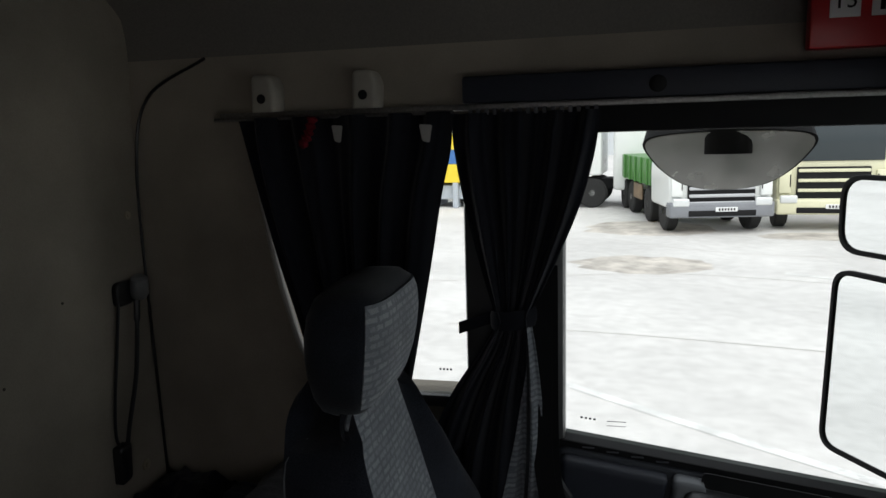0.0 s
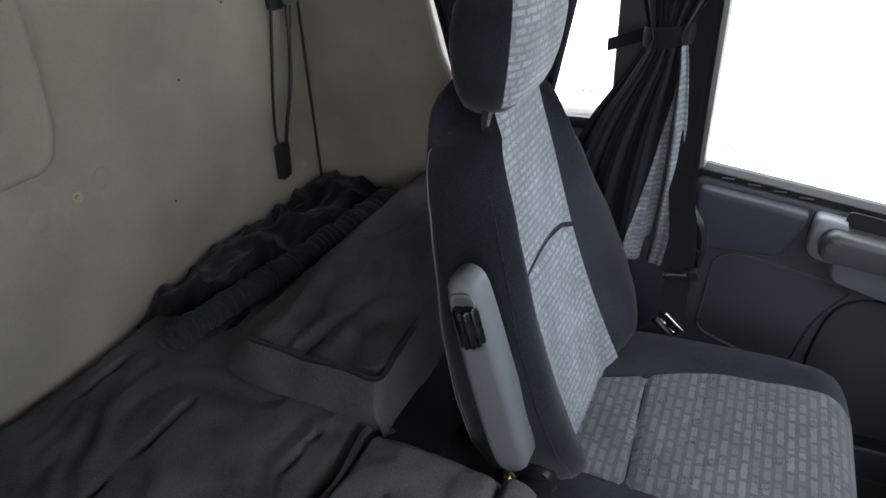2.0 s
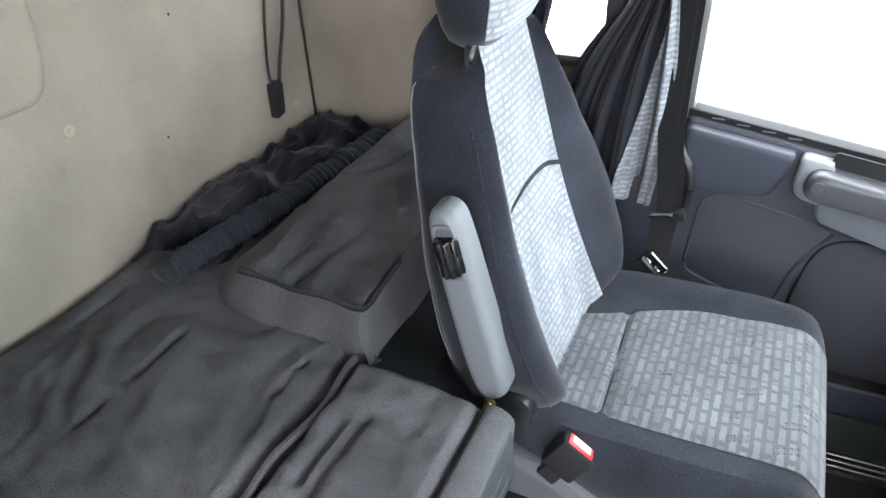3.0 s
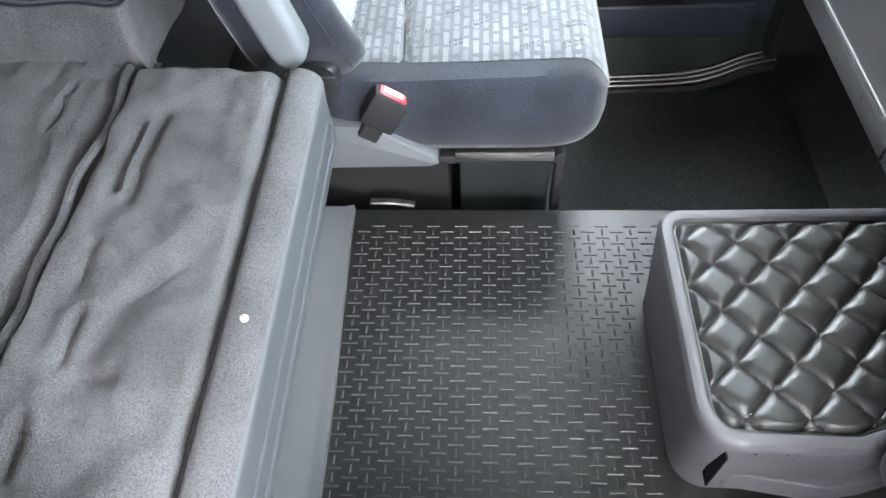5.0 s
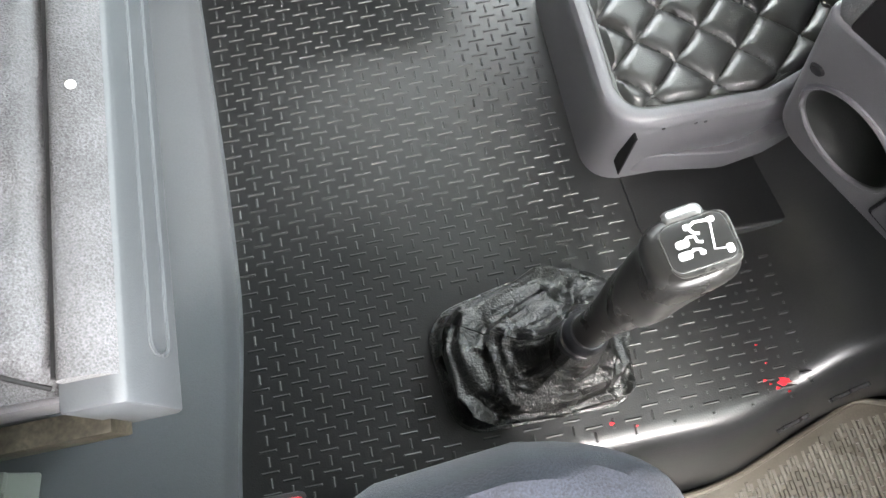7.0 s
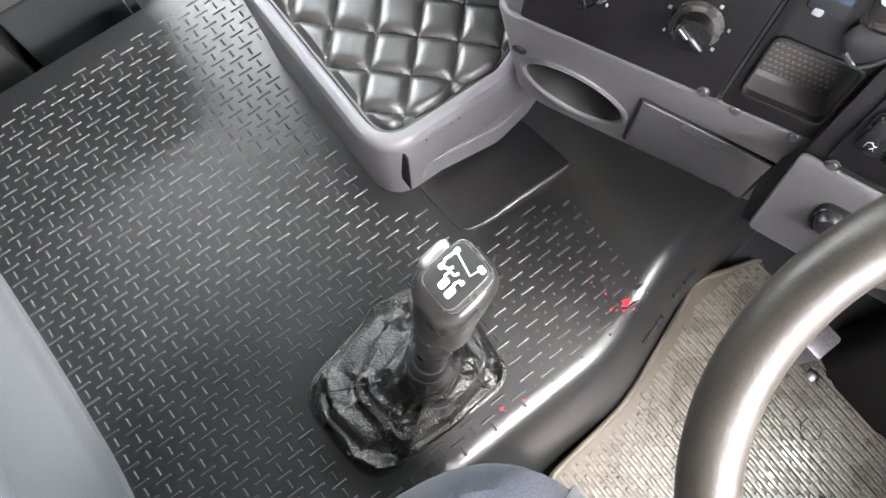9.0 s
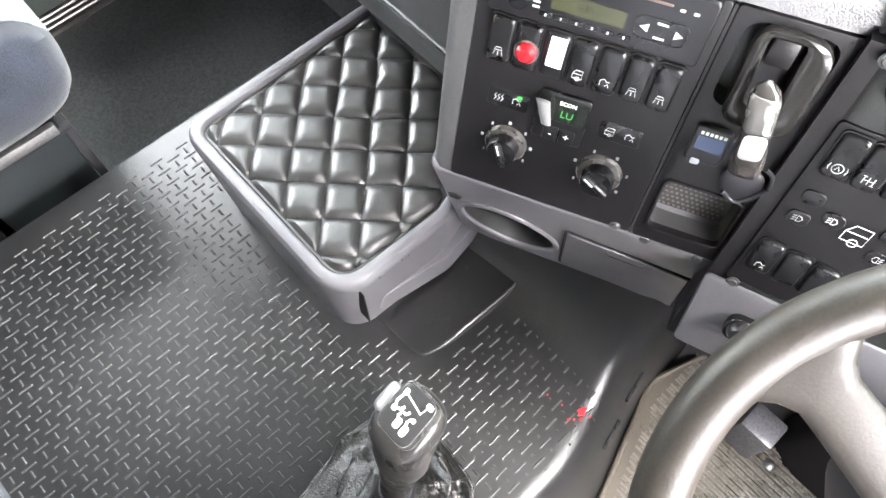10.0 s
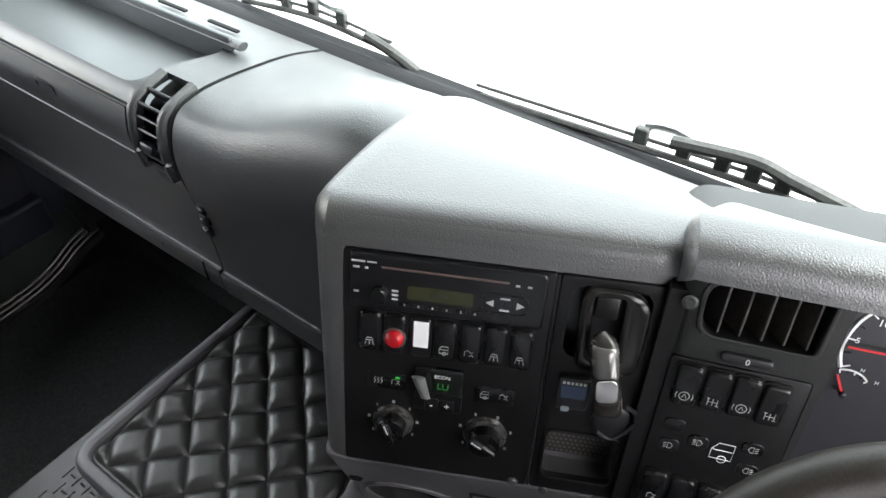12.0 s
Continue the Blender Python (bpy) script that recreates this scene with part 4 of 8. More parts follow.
tread()
outline = rounded([(0.466, 0.30), (0.474, 0.165), (0.520, 0.151), (0.690, 0.139), (0.74, 0.30)], [0.01, 0.02, 0.03, 0.02, 0.02], 6)
pad = bm_prism(outline, 0.034, 0.008, 4)
for v in pad.verts:
    v.co.z *= lerp(0.10, 1.0, step(0.46, 0.66, v.co.x))
whole("mat_platform", pad, RUBBER, "smooth raised rubber pad beside the engine cover box", "mat pad", kind="structure")
for x, y, r in ((0.602, -0.066, 0.0085), (0.591, -0.073, 0.0028), (0.577, -0.060, 0.0026), (0.581, -0.012, 0.0017), (0.586, -0.038, 0.0015), (0.604, -0.080, 0.0022), (0.362, -0.074, 0.0034), (0.394, -0.083, 0.0018), (0.583, -0.066, 0.0018)):
    pts = [(x + r * (1 + 0.4 * math.sin(5 * a + x * 90)) * math.cos(a), y + r * 0.6 * (1 + 0.4 * math.cos(3 * a)) * math.sin(a)) for a in [2 * math.pi * k / 12 for k in range(12)]]
    whole("paint_spot", bm_prism(pts, 0.0014, m=pose(0, 0, 0.0004)), REDPAINT, "splash of red paint on the black mat", "paint spot", "paint spots")

for x0, x1, y0, y1 in ((0.607, 0.664, -0.127, -0.113), (0.686, 0.734, -0.101, -0.088)):
    mid = [Vector((lerp(x0, x1, k / 8), lerp(y0, y1, k / 8), 0)) for k in range(9)]
    for p in mid:
        p.z = min((tunnel(lerp(0, 1, (p.x + 0.30) / 1.35), v / 200) for v in range(200)), key=lambda q: abs(q.y - p.y)).z + 0.004
        p.y -= 0.003
    whole("mat_slit", bm_tube(mid, 0.0028, 6, flat=0.5), MATTE, "dark slit cut in the side of the rubber mat", "slit", "mat slits")

# ---- engine cover box with quilted top ----
box = thing("engine_cover_box", (0.58, 0.44, 0.0), "grey plastic engine cover box with a black quilted top", "cover box")
BOX = [(0.404, 0.628), (0.405, 0.246), (0.60, 0.242), (0.79, 0.30), (0.79, 0.634)]
low = [(0.418, 0.612), (0.418, 0.268), (0.60, 0.256), (0.79, 0.31), (0.79, 0.62)]
top_o, low_o = rounded(BOX, [0.045, 0.062, 0.02, 0.02, 0.02], 9), rounded(low, [0.04, 0.055, 0.02, 0.02, 0.02], 9)


def box_ring(d, z):
    """The box outline drawn in by d on its open sides, at height z."""
    o = rounded([(x + (d if x < 0.5 else -d if x > 0.7 else 0), y + (d if y < 0.4 else -d)) for x, y in BOX], [max(r - d, 0.006) for r in (0.045, 0.062, 0.02, 0.02, 0.02)], 9)
    return [(x, y, z) for x, y in o]


def box_wall(t, z):
    return [(*(Vector(a).lerp(Vector(b), t)), z) for a, b in zip(low_o, top_o)]


part("body", bm_loft([box_wall(0, 0.0), box_wall(0.25, 0.055), box_wall(0.6, 0.12), box_wall(0.96, 0.185), box_wall(1, 0.196), box_ring(0.0012, 0.203), box_ring(0.0045, 0.2085), box_ring(0.009, 0.2105),
                      box_ring(0.0165, 0.2105), box_ring(0.0195, 0.2085), box_ring(0.021, 0.203), box_ring(0.022, 0.190)]), BOXGREY, box, "grey plastic body")
part("side_slot", bm_box(0.4405, 0.4430, 0.240, 0.262, 0.078, 0.182, 0.001, 1), MATTE, box, "dark slot in the side")
part("lower_skirt", bm_prism(rounded([(0.472, 0.258), (0.60, 0.238), (0.75, 0.262), (0.75, 0.30), (0.472, 0.30)], 0.012), 0.05, 0.004, m=pose(0, 0, 0.034)), BOXGREY, box, "grey lower skirt")
for k in range(3):
    part("rivet", bm_lathe([(0, 0.0015), (0.002, 0.001), (0.0025, 0)], 8, pose(0.474 + 0.040 * k - (0.028 if k == 2 else 0), 0.2445 - 0.0005 * k, 0.190, 86, 0, 0)), BLACK, box)
QUILT = [(x, y) for x, y, z in box_ring(0.0225, 0)]


def quilt_sheet():
    """A padded sheet cut to the box outline, buttoned down along two sets of diagonals."""
    bm = bmesh.new()
    n = 190
    grid = {}
    cx, cy = 0.60, 0.44
    pts = QUILT
    m = len(pts)
    area = sum(pts[i][0] * pts[(i + 1) % m][1] - pts[(i + 1) % m][0] * pts[i][1] for i in range(m))
    sign = 1 if area > 0 else -1

    def depth(x, y):
        d = 1e9
        for i in range(m):
            a, b = Vector(pts[i]), Vector(pts[(i + 1) % m])
            if (b - a).length < 1e-5:
                continue
            e = (b - a).normalized()
            d = min(d, sign * (e.x * (y - a.y) - e.y * (x - a.x)))
        return d
    for i in range(n + 1):
        for j in range(n + 1):
            x, y = lerp(0.42, 0.79, i / n), lerp(0.25, 0.63, j / n)
            d = depth(x, y)
            if d < 0.001:
                continue
            a, b = (x + y - 0.835 + wob(x, y, 4, 9, 0.004)) / 0.0825, (x - y - 0.104 + wob(x, y, 8, 9, 0.004)) / 0.0795
            ra, rb = (1 - (1 - abs(math.sin(math.pi * q))) ** 2.1 for q in (a, b))
            h = (ra * rb) ** 0.62
            pucker = 0.0012 * math.sin(900 * (x - y)) * math.exp(-(abs(math.sin(math.pi * a)) / 0.10) ** 2) + 0.0012 * math.sin(900 * (x + y)) * math.exp(-(abs(math.sin(math.pi * b)) / 0.10) ** 2)
            z = 0.196 + 0.0125 * h * min(d / 0.010, 1) + 0.003 * step(0, 0.02, d) + wob(x, y, 0, 40, 0.0010) + pucker
            grid[i, j] = bm.verts.new((x, y, z))
    for (i, j), v in grid.items():
        if (i + 1, j) in grid and (i, j + 1) in grid and (i + 1, j + 1) in grid:
            bm.faces.new((v, grid[i + 1, j], grid[i + 1, j + 1], grid[i, j + 1]))
    bmesh.ops.recalc_face_normals(bm, faces=bm.faces)
    return bm


part("quilted_pad", quilt_sheet(), LEATHER, box, "black diamond quilted leatherette pad")
part("pad_edge", bm_tube(box_ring(0.0245, 0.1985), 0.0030, 6, closed=True), LEATHER, box, "stitched pad edge")

# ---- gear lever ----
gear = thing("gear_lever", (0.28, 0.045, 0.0), "gear lever with a creased black leather gaiter and pattern knob", "gear lever")
foot = rounded([(0.145, 0.110), (0.160, -0.048), (0.400, -0.050), (0.415, 0.118), (0.330, 0.150)], [0.05, 0.045, 0.04, 0.05, 0.06], 10)
foot = [foot[round(i * len(foot) / 72) % len(foot)] for i in range(72)]
COLLAR = Vector((0.305, 0.014, 0.235))


def gaiter_loops():
    """A loose leather boot: puffed and creased over its foot, then rising steeply to the collar."""
    loops = []
    n = 144
    ring = [foot[i // 2] if i % 2 == 0 else ((foot[i // 2][0] + foot[(i // 2 + 1) % 72][0]) / 2, (foot[i // 2][1] + foot[(i // 2 + 1) % 72][1]) / 2) for i in range(n)]
    fc = Vector((0.28, 0.045, 0))
    for k in range(71):
        t = k / 70
        loop = []
        for p in ring:
            a = math.atan2(p[1] - fc.y, p[0] - fc.x)
            q = Vector((p[0], p[1], 0)).lerp(COLLAR + Vector((0.0225 * math.cos(a), 0.0225 * math.sin(a), 0)), t ** 0.72)
            q += Vector((math.cos(a), math.sin(a), 0)) * 0.012 * math.sin(math.pi * min(t / 0.45, 1))
            low = 0.042 + 0.010 * math.cos(a + 0.4)
            q.z = 0.006 + low * step(-0.06, 0.16, t) + 0.060 * t + (0.167 - low) * t ** 3.2
            amp = step(0.0, 0.16, t) * (1 - 0.72 * step(0.7, 1.0, t))
            d = Vector((12 * q.x, 12 * q.y, 2.5 * t))
            d += 0.55 * Vector((noise.noise(1.3 * d + Vector((3, 0, 0))), noise.noise(1.3 * d + Vector((0, 7, 0))), 0))
            f1 = 1 - 2.6 * abs(noise.noise(0.8 * d + Vector((1.7, 0.4, 0))))
            f2 = noise.noise(1.9 * d + Vector((5, 2, 1)))
            f3 = 1 - 2.4 * abs(noise.noise(2.7 * d + Vector((2, 8, 0))))
            f4 = 1 - 2.4 * abs(noise.noise(5.5 * d + Vector((1, 3, 6))))
            w = 0.024 * f1 + 0.010 * f2 + 0.0055 * f3 + 0.0012 * f4 + 0.004 * math.sin(9 * a + 3 * f2) * step(0.55, 0.8, t)
            q += Vector((0.35 * math.cos(a), 0.35 * math.sin(a), 1.0)) * w * amp
            q.z = max(q.z, 0.005)
            loop.append(q)
        loops.append(loop)
    return loops


boot = gaiter_loops()
gaiter = part("gaiter", bm_loft(boot, cap=False), BOOT, gear, "creased black leather gaiter")
smooth(gaiter.data, 85)
for i in (12, 58, 96):
    for off in (0, 2):
        part("stitching", bm_tube([boot[k][i + off] + Vector((0, 0, 0.0004)) for k in range(3, 66)], 0.0011, 5), BOOT, gaiter, "raised seam")
part("gaiter_hem", bm_tube([(x, y, 0.006) for x, y in foot], 0.0042, 8, closed=True, flat=0.8), BOOT, gear, "stitched gaiter hem")
axis = (Vector((0.345, 0.020, 0.49)) - COLLAR).normalized()
lean = axis.to_track_quat("Z", "Y").to_matrix().to_4x4()
LEVER = Matrix.Translation(COLLAR) @ lean
part("collar", bm_lathe([(0.020, -0.03), (0.0235, -0.016), (0.0240, -0.004), (0.0212, -0.002), (0.0212, 0.002), (0.0240, 0.004), (0.0235, 0.014), (0.0195, 0.020)], 28, LEVER), BLACK, gear, "black ribbed plastic collar")
# the grip widens from the neck into the knob, whose top looks back at the driver
HEAD = Matrix.Translation((0.345, 0.020, 0.485)) @ Euler((radians(-16), radians(-16), radians(4))).to_matrix().to_4x4()


def grip_loop(t, n=36):
    c0, c1, c2 = COLLAR + axis * 0.02, COLLAR + axis * 0.13, Vector((0.343, 0.020, 0.470))
    c = c0 * (1 - t) ** 2 + c1 * 2 * t * (1 - t) + c2 * t * t
    rx, ry = lerp(0.018, 0.0335, step(0.1, 0.95, t)), lerp(0.017, 0.030, step(0.1, 0.95, t))
    rot = lean.to_quaternion().slerp(HEAD.to_quaternion(), step(0.3, 1, t))
    out = []
    for i in range(n):
        a = 2 * math.pi * i / n
        p = lerp(1.0, 0.72, t)
        out.append(c + rot @ Vector((rx * math.copysign(abs(math.cos(a)) ** p, math.cos(a)), ry * math.copysign(abs(math.sin(a)) ** p, math.sin(a)), 0)))
    return out


loops = [grip_loop(i / 24) for i in range(25)]
for dz, s in ((0.007, 0.985), (0.0125, 0.93), (0.016, 0.82), (0.0175, 0.6)):
    last = grip_loop(1)
    c = sum(last, Vector()) / len(last)
    up = HEAD.to_quaternion() @ Vector((0, 0, 1))
    loops.append([c + (p - c) * s + up * dz for p in last])
part("grip", bm_loft(loops), mat("dark_satin_grip", (0.014, 0.0135, 0.013), 0.30, spec=0.25, grain=0.05, stain=0.2, stain_scale=20), gear, "dark satin gear knob")
KNOB = HEAD @ pose(0, 0, 0.0035)
PLATE_O = [(0.0015 + x, 0.003 + y) for x, y in rect(0.0455, 0.0395, 0.010, 5)]
knob_top = part("pattern_plate", bm_prism(PLATE_O, 0.0015, 0.0006, m=KNOB), mat("gloss_black", (0.022, 0.022, 0.022), 0.20), gear, "glossy black pattern plate")
part("bezel", bm_ring(rounded([(-0.0225, -0.0205), (0.0255, -0.0225), (0.0275, 0.0235), (-0.0235, 0.0235)], 0.012, 5), PLATE_O, 0.0022, KNOB @ pose(0, 0, -0.0008), 0.0008), mat("worn_silver_bezel", (0.07, 0.068, 0.065), 0.26, 0.5, stain=0.3, stain_scale=80), gear, "worn silver bezel round the plate")
marks = []


def mark(x, y, w, h):
    marks.append(bm_prism(rect(w, h, min(w, h) * 0.42, 4, x, y), 0.0006, m=KNOB @ pose(0, 0, 0.0016)))


def stroke(pts, w=0.0009):
    marks.append(bm_tube([KNOB @ Vector((x, y, 0.0016)) for x, y in pts], w, 6, flat=0.4, up=KNOB.to_quaternion() @ Vector((0, 0, 1))))


stroke([(-0.0085, 0.0040), (-0.0040, 0.0085), (0.0005, 0.0075), (0.0010, 0.0030), (0.0045, 0.0015)], 0.0012)
stroke([(-0.0090, -0.0050), (-0.0030, -0.0020), (0.0010, -0.0035), (0.0015, -0.0075)], 0.0012)
stroke([(-0.0010, 0.0160), (0.0040, 0.0185), (0.0135, 0.0168)], 0.0012)
stroke([(-0.0016, 0.0162), (0.0006, 0.0105), (0.0045, 0.0085)], 0.0012)
stroke([(0.0138, 0.0150), (0.0095, -0.0064), (0.0190, -0.0088)], 0.0007)
for x, y, w, h in ((-0.0090, 0.0042, 0.0095, 0.0062), (-0.0100, -0.0050, 0.0095, 0.0062), (0.0148, 0.0165, 0.0055, 0.0045), (-0.0020, 0.0160, 0.0050, 0.0050), (0.0190, -0.0095, 0.0048, 0.0070), (0.0015, -0.0062, 0.0040, 0.0035)):
    mark(x, y, w, h)
part("pattern_print", join(*marks), WHITE, knob_top, "white shift pattern")
part("splitter_button", bm_prism(rect(0.030, 0.016, 0.007, 5), 0.012, 0.005, 3, m=HEAD @ pose(-0.001, 0.027, -0.007, -20, 0, 0)), mat("worn_silver_button", (0.20, 0.20, 0.20), 0.36, 0.6, stain=0.2, stain_scale=60), gear, "worn silver splitter button")

# ---- driver's floor mat ----
MATO = [(0.36, -0.205), (0.545, -0.190), (0.80, -0.106), (0.93, -0.150), (0.93, -0.72), (0.36, -0.72)]
dmat = thing("driver_floor_mat", (0.64, -0.45, -0.2), "taupe rubber driver mat with raised ribs", "floor mat")
mo = rounded(MATO, [0.03, 0.05, 0.02, 0.03, 0.05, 0.05])
part("sheet", bm_prism(mo, 0.006, 0.002, m=pose(0, 0, -0.206)), DMAT, dmat)
part("border", bm_tube([(x, y, -0.199) for x, y in inset2(mo, 0.006)], 0.005, 8, closed=True), DMAT, dmat, "raised border")


def ribs():
    verts, faces, tops = [], [], []

    def block(x, y, lx, ly, h):
        b = len(verts)
        for s, t, k in ((-1, -1, 0), (1, -1, 0), (1, 1, 0), (-1, 1, 0), (-0.85, -0.8, 1), (0.85, -0.8, 1), (0.85, 0.8, 1), (-0.85, 0.8, 1)):
            verts.append((x + s * lx / 2, y + t * ly / 2, -0.2004 + k * h))
        for f in ((4, 5, 6, 7), (0, 1, 5, 4), (1, 2, 6, 5), (2, 3, 7, 6), (3, 0, 4, 7)):
            faces.append(tuple(b + i for i in f))
    x, i = 0.37, 0
    while x < 0.92:
        y = -0.71 + (0.011 if i % 2 else 0)
        lim = -0.206 if x < 0.54 else -0.206 + (x - 0.54) * 0.33
        while y < min(lim, -0.13) - 0.012:
            block(x, y, 0.0050, 0.0145, 0.0030)
            y += 0.022
        low, high = -0.712, min(lim, -0.13) - 0.006
        block(x + 0.0067, (low + high) / 2, 0.0050, high - low, 0.0052)
        x += 0.0135
        i += 1
    me = bpy.data.meshes.new("ribs")
    me.from_pydata(verts, [], faces)
    me.materials.append(DMATBAR)
    ob = new("ribs", me)
    ob.location = (0, 0, 0)
    ob.parent = dmat
    ob.matrix_parent_inverse = Matrix.Translation(-Vector((0.64, -0.45, -0.2)))
    return tagged(ob, "worn pale raised ribs", kind="stuff")


ribs()
part("stud", bm_ring(circle(0.019, 24), circle(0.016, 24), 0.004, pose(0.769, -0.414, -0.197)), DMAT, dmat, "round fixing stud")
part("stud", bm_ring(rect(0.03, 0.06, 0.008), rect(0.024, 0.054, 0.006), 0.004, pose(0.60, -0.30, -0.197)), DMAT, dmat, "moulded label ring")

# ---- steering wheel and column ----
W = pose(0.51, -0.343, 0.605, 0, -34, 0)
wheel = thing("steering_wheel", (0.51, -0.343, 0.605), "worn dark leather truck steering wheel", "steering wheel")
ring = [W @ Vector((0.214 * math.cos(a * math.pi / 48), 0.214 * math.sin(a * math.pi / 48), 0)) for a in range(96)]
part("rim", bm_tube(ring, 0.0205, 18, closed=True), WHEEL, wheel, "worn shiny leather rim")


def spoke(az):
    """A broad spoke that flares into the rim."""
    a = radians(az)
    out = []
    for k in range(13):
        t = k / 12
        r = lerp(0.06, 0.206, t)
        w = lerp(0.026, 0.020, t) + 0.034 * step(0.70, 1.0, t) ** 1.6
        h = lerp(0.016, 0.012, t)
        z = -0.030 * (1 - t) ** 1.2
        d, s = Vector((math.cos(a), math.sin(a), 0)), Vector((-math.sin(a), math.cos(a), 0))
        out.append([W @ (d * r + s * w * math.copysign(abs(math.cos(q)) ** 0.7, math.cos(q)) + Vector((0, 0, z + h * math.sin(q)))) for q in [2 * math.pi * i / 20 for i in range(20)]])
    return bm_loft(out)


for az in (78, -78, 168, -168):
    part("spoke", spoke(az), WHEEL, wheel)
part("hub", bm_prism(rounded([(-0.085, -0.075), (0.075, -0.085), (0.075, 0.085), (-0.085, 0.075)], 0.035, 6), 0.035, 0.014, 4, m=W @ pose(0, 0, -0.045)), BLACK, wheel, "black padded hub")
column = thing("steering_column", (0.72, -0.345, 0.2), "black plastic steering column shroud", "steering column")
axis_w = W.to_quaternion() @ Vector((0, 0, -1))
part("shroud", bm_loft([[W @ Vector((rx * math.copysign(abs(math.cos(q)) ** 0.6, math.cos(q)), ry * math.copysign(abs(math.sin(q)) ** 0.6, math.sin(q)), z)) for q in [2 * math.pi * i / 28 for i in range(28)]]
                        for z, rx, ry in ((-0.05, 0.05, 0.05), (-0.09, 0.06, 0.065), (-0.22, 0.07, 0.075), (-0.30, 0.06, 0.07))]), BLACK, column, "black column shroud")
part("lower_cover", bm_loft([[Vector((0.955 + rx * math.copysign(abs(math.cos(q)) ** 0.6, math.cos(q)), -0.43 + ry * math.copysign(abs(math.sin(q)) ** 0.6, math.sin(q)), z)) for q in [2 * math.pi * i / 32 for i in range(32)]]
                             for z, rx, ry in ((-0.205, 0.105, 0.115), (-0.19, 0.10, 0.11), (0.0, 0.07, 0.085), (0.25, 0.06, 0.07))]), PANEL, column, "dark moulded foot cover")
part("joint_bracket", bm_box(0.812, 0.868, -0.318, -0.256, -0.20, -0.095, 0.006, 2), mat("grey_cast_metal", (0.2, 0.2, 0.21), 0.5, 0.6, grain=0.3, stain=0.3), column, "grey cast bracket")
part("cover_screw", bm_lathe([(0, 0.006), (0.006, 0.005), (0.011, 0.001), (0.011, 0)], 14, pose(0.836, -0.352, -0.196)), STEEL, column, "screw")
# ---- dashboard ----
def cut(bm, *cutters):
    """Cut the given solids out of a bmesh."""
    def temp(b):
        me = bpy.data.meshes.new("temp")
        bmesh.ops.recalc_face_normals(b, faces=b.faces)
        b.to_mesh(me)
        b.free()
        ob = bpy.data.objects.new("temp", me)
        scene.collection.objects.link(ob)
        return ob
    body = temp(bm)
    tools = [temp(c) for c in cutters]
    for t in tools:
        mod = body.modifiers.new("cut", "BOOLEAN")
        mod.operation, mod.object, mod.solver = "DIFFERENCE", t, "EXACT"
    me = bpy.data.meshes.new_from_object(body.evaluated_get(bpy.context.evaluated_depsgraph_get()))
    out = bmesh.new()
    out.from_mesh(me)
    for ob in (body, *tools):
        old = ob.data
        bpy.data.objects.remove(ob)
        bpy.data.meshes.remove(old)
    bpy.data.meshes.remove(me)
    return out


dash = thing("dashboard", (0.9, MID, 0.3), "dark grey moulded plastic truck dashboard with a console", "dashboard")
LOWER = [(1.02, 0.18), (0.80, 0.236), (0.752, 0.246), (0.7425, 0.257), (0.7405, 0.296), (0.749, 0.307)]
PASS = LOWER + [(0.742, 0.40), (0.733, 0.46), (0.724, 0.52), (0.727, 0.565), (0.742, 0.598), (0.77, 0.612), (0.83, 0.614), (0.95, 0.598), (1.03, 0.575)]
CENT = LOWER + [(0.745, 0.40), (0.738, 0.47), (0.730, 0.54), (0.728, 0.60), (0.742, 0.652), (0.775, 0.683), (0.83, 0.688), (0.93, 0.650), (1.03, 0.575)]


def dash_sheet(prof, y0, y1, shift=0.0, other=None):
    line = spline([(x + shift, z, 0) for x, z in prof], 5)
    k = len(line) - 1
    side = spline([(x + shift, z, 0) for x, z in other], 5) if other else line

    def fn(u, v):
        y = lerp(y0, y1, v)
        p = line[round(u * k)].lerp(side[round(u * k)], step(0.34, 0.60, y))
        return Vector((p.x, y, p.y))
    return bm_sheet(fn, k, 30, 0.012)


tray_hole = bm_prism(rounded([(0.754, 0.742), (0.905, 0.715), (0.905, 1.36), (0.754, 1.36)], 0.03, 6), 0.2, m=pose(0, 0, 0.55))
lid_hole = bm_box(0.70, 0.80, 0.745, 1.33, 0.466, 0.560, 0.004, 1)
pdash = part("passenger_dash", cut(dash_sheet(PASS, 0.650, 1.45), tray_hole, along_y([(0.70, 0.500), (0.752, 0.500), (0.755, 0.575), (0.775, 0.590), (0.797, 0.595), (0.797, 0.65), (0.70, 0.65)], 0.664, 0.722)), DARKGREY, dash, "grained dark grey passenger dashboard")
part("centre_dash", dash_sheet(CENT, 0.235, 0.642, -0.002, PASS), DARKGREY, dash, "grained dark grey centre section")
part("seam_gap", dash_sheet([(x + 0.006, z - 0.004) for x, z in PASS], 0.637, 0.655), MATTE, dash, "dark joint")
line = spline([(x - 0.0025, z, 0) for x, z in [(0.7275, 0.507), (0.7240, 0.525), (0.7240, 0.550), (0.7325, 0.583)]], 5)
lid = part("glovebox_lid", bm_sheet(lambda u, v: Vector((line[round(u * 15)].x, lerp(0.744, 1.38, v), line[round(u * 15)].y)), 15, 8, 0.010), DARKGREY, dash, "smooth glovebox lid")
part("pull_tab", bm_ring(rect(0.050, 0.026, 0.006), rect(0.044, 0.020, 0.005), 0.0025, Matrix(((0, -0.12, -1, 0.7222), (-1, 0, 0, 0.945), (0, 1, -0.12, 0.546), (0, 0, 0, 1)))), BLACK, lid, "moulded pull tab")
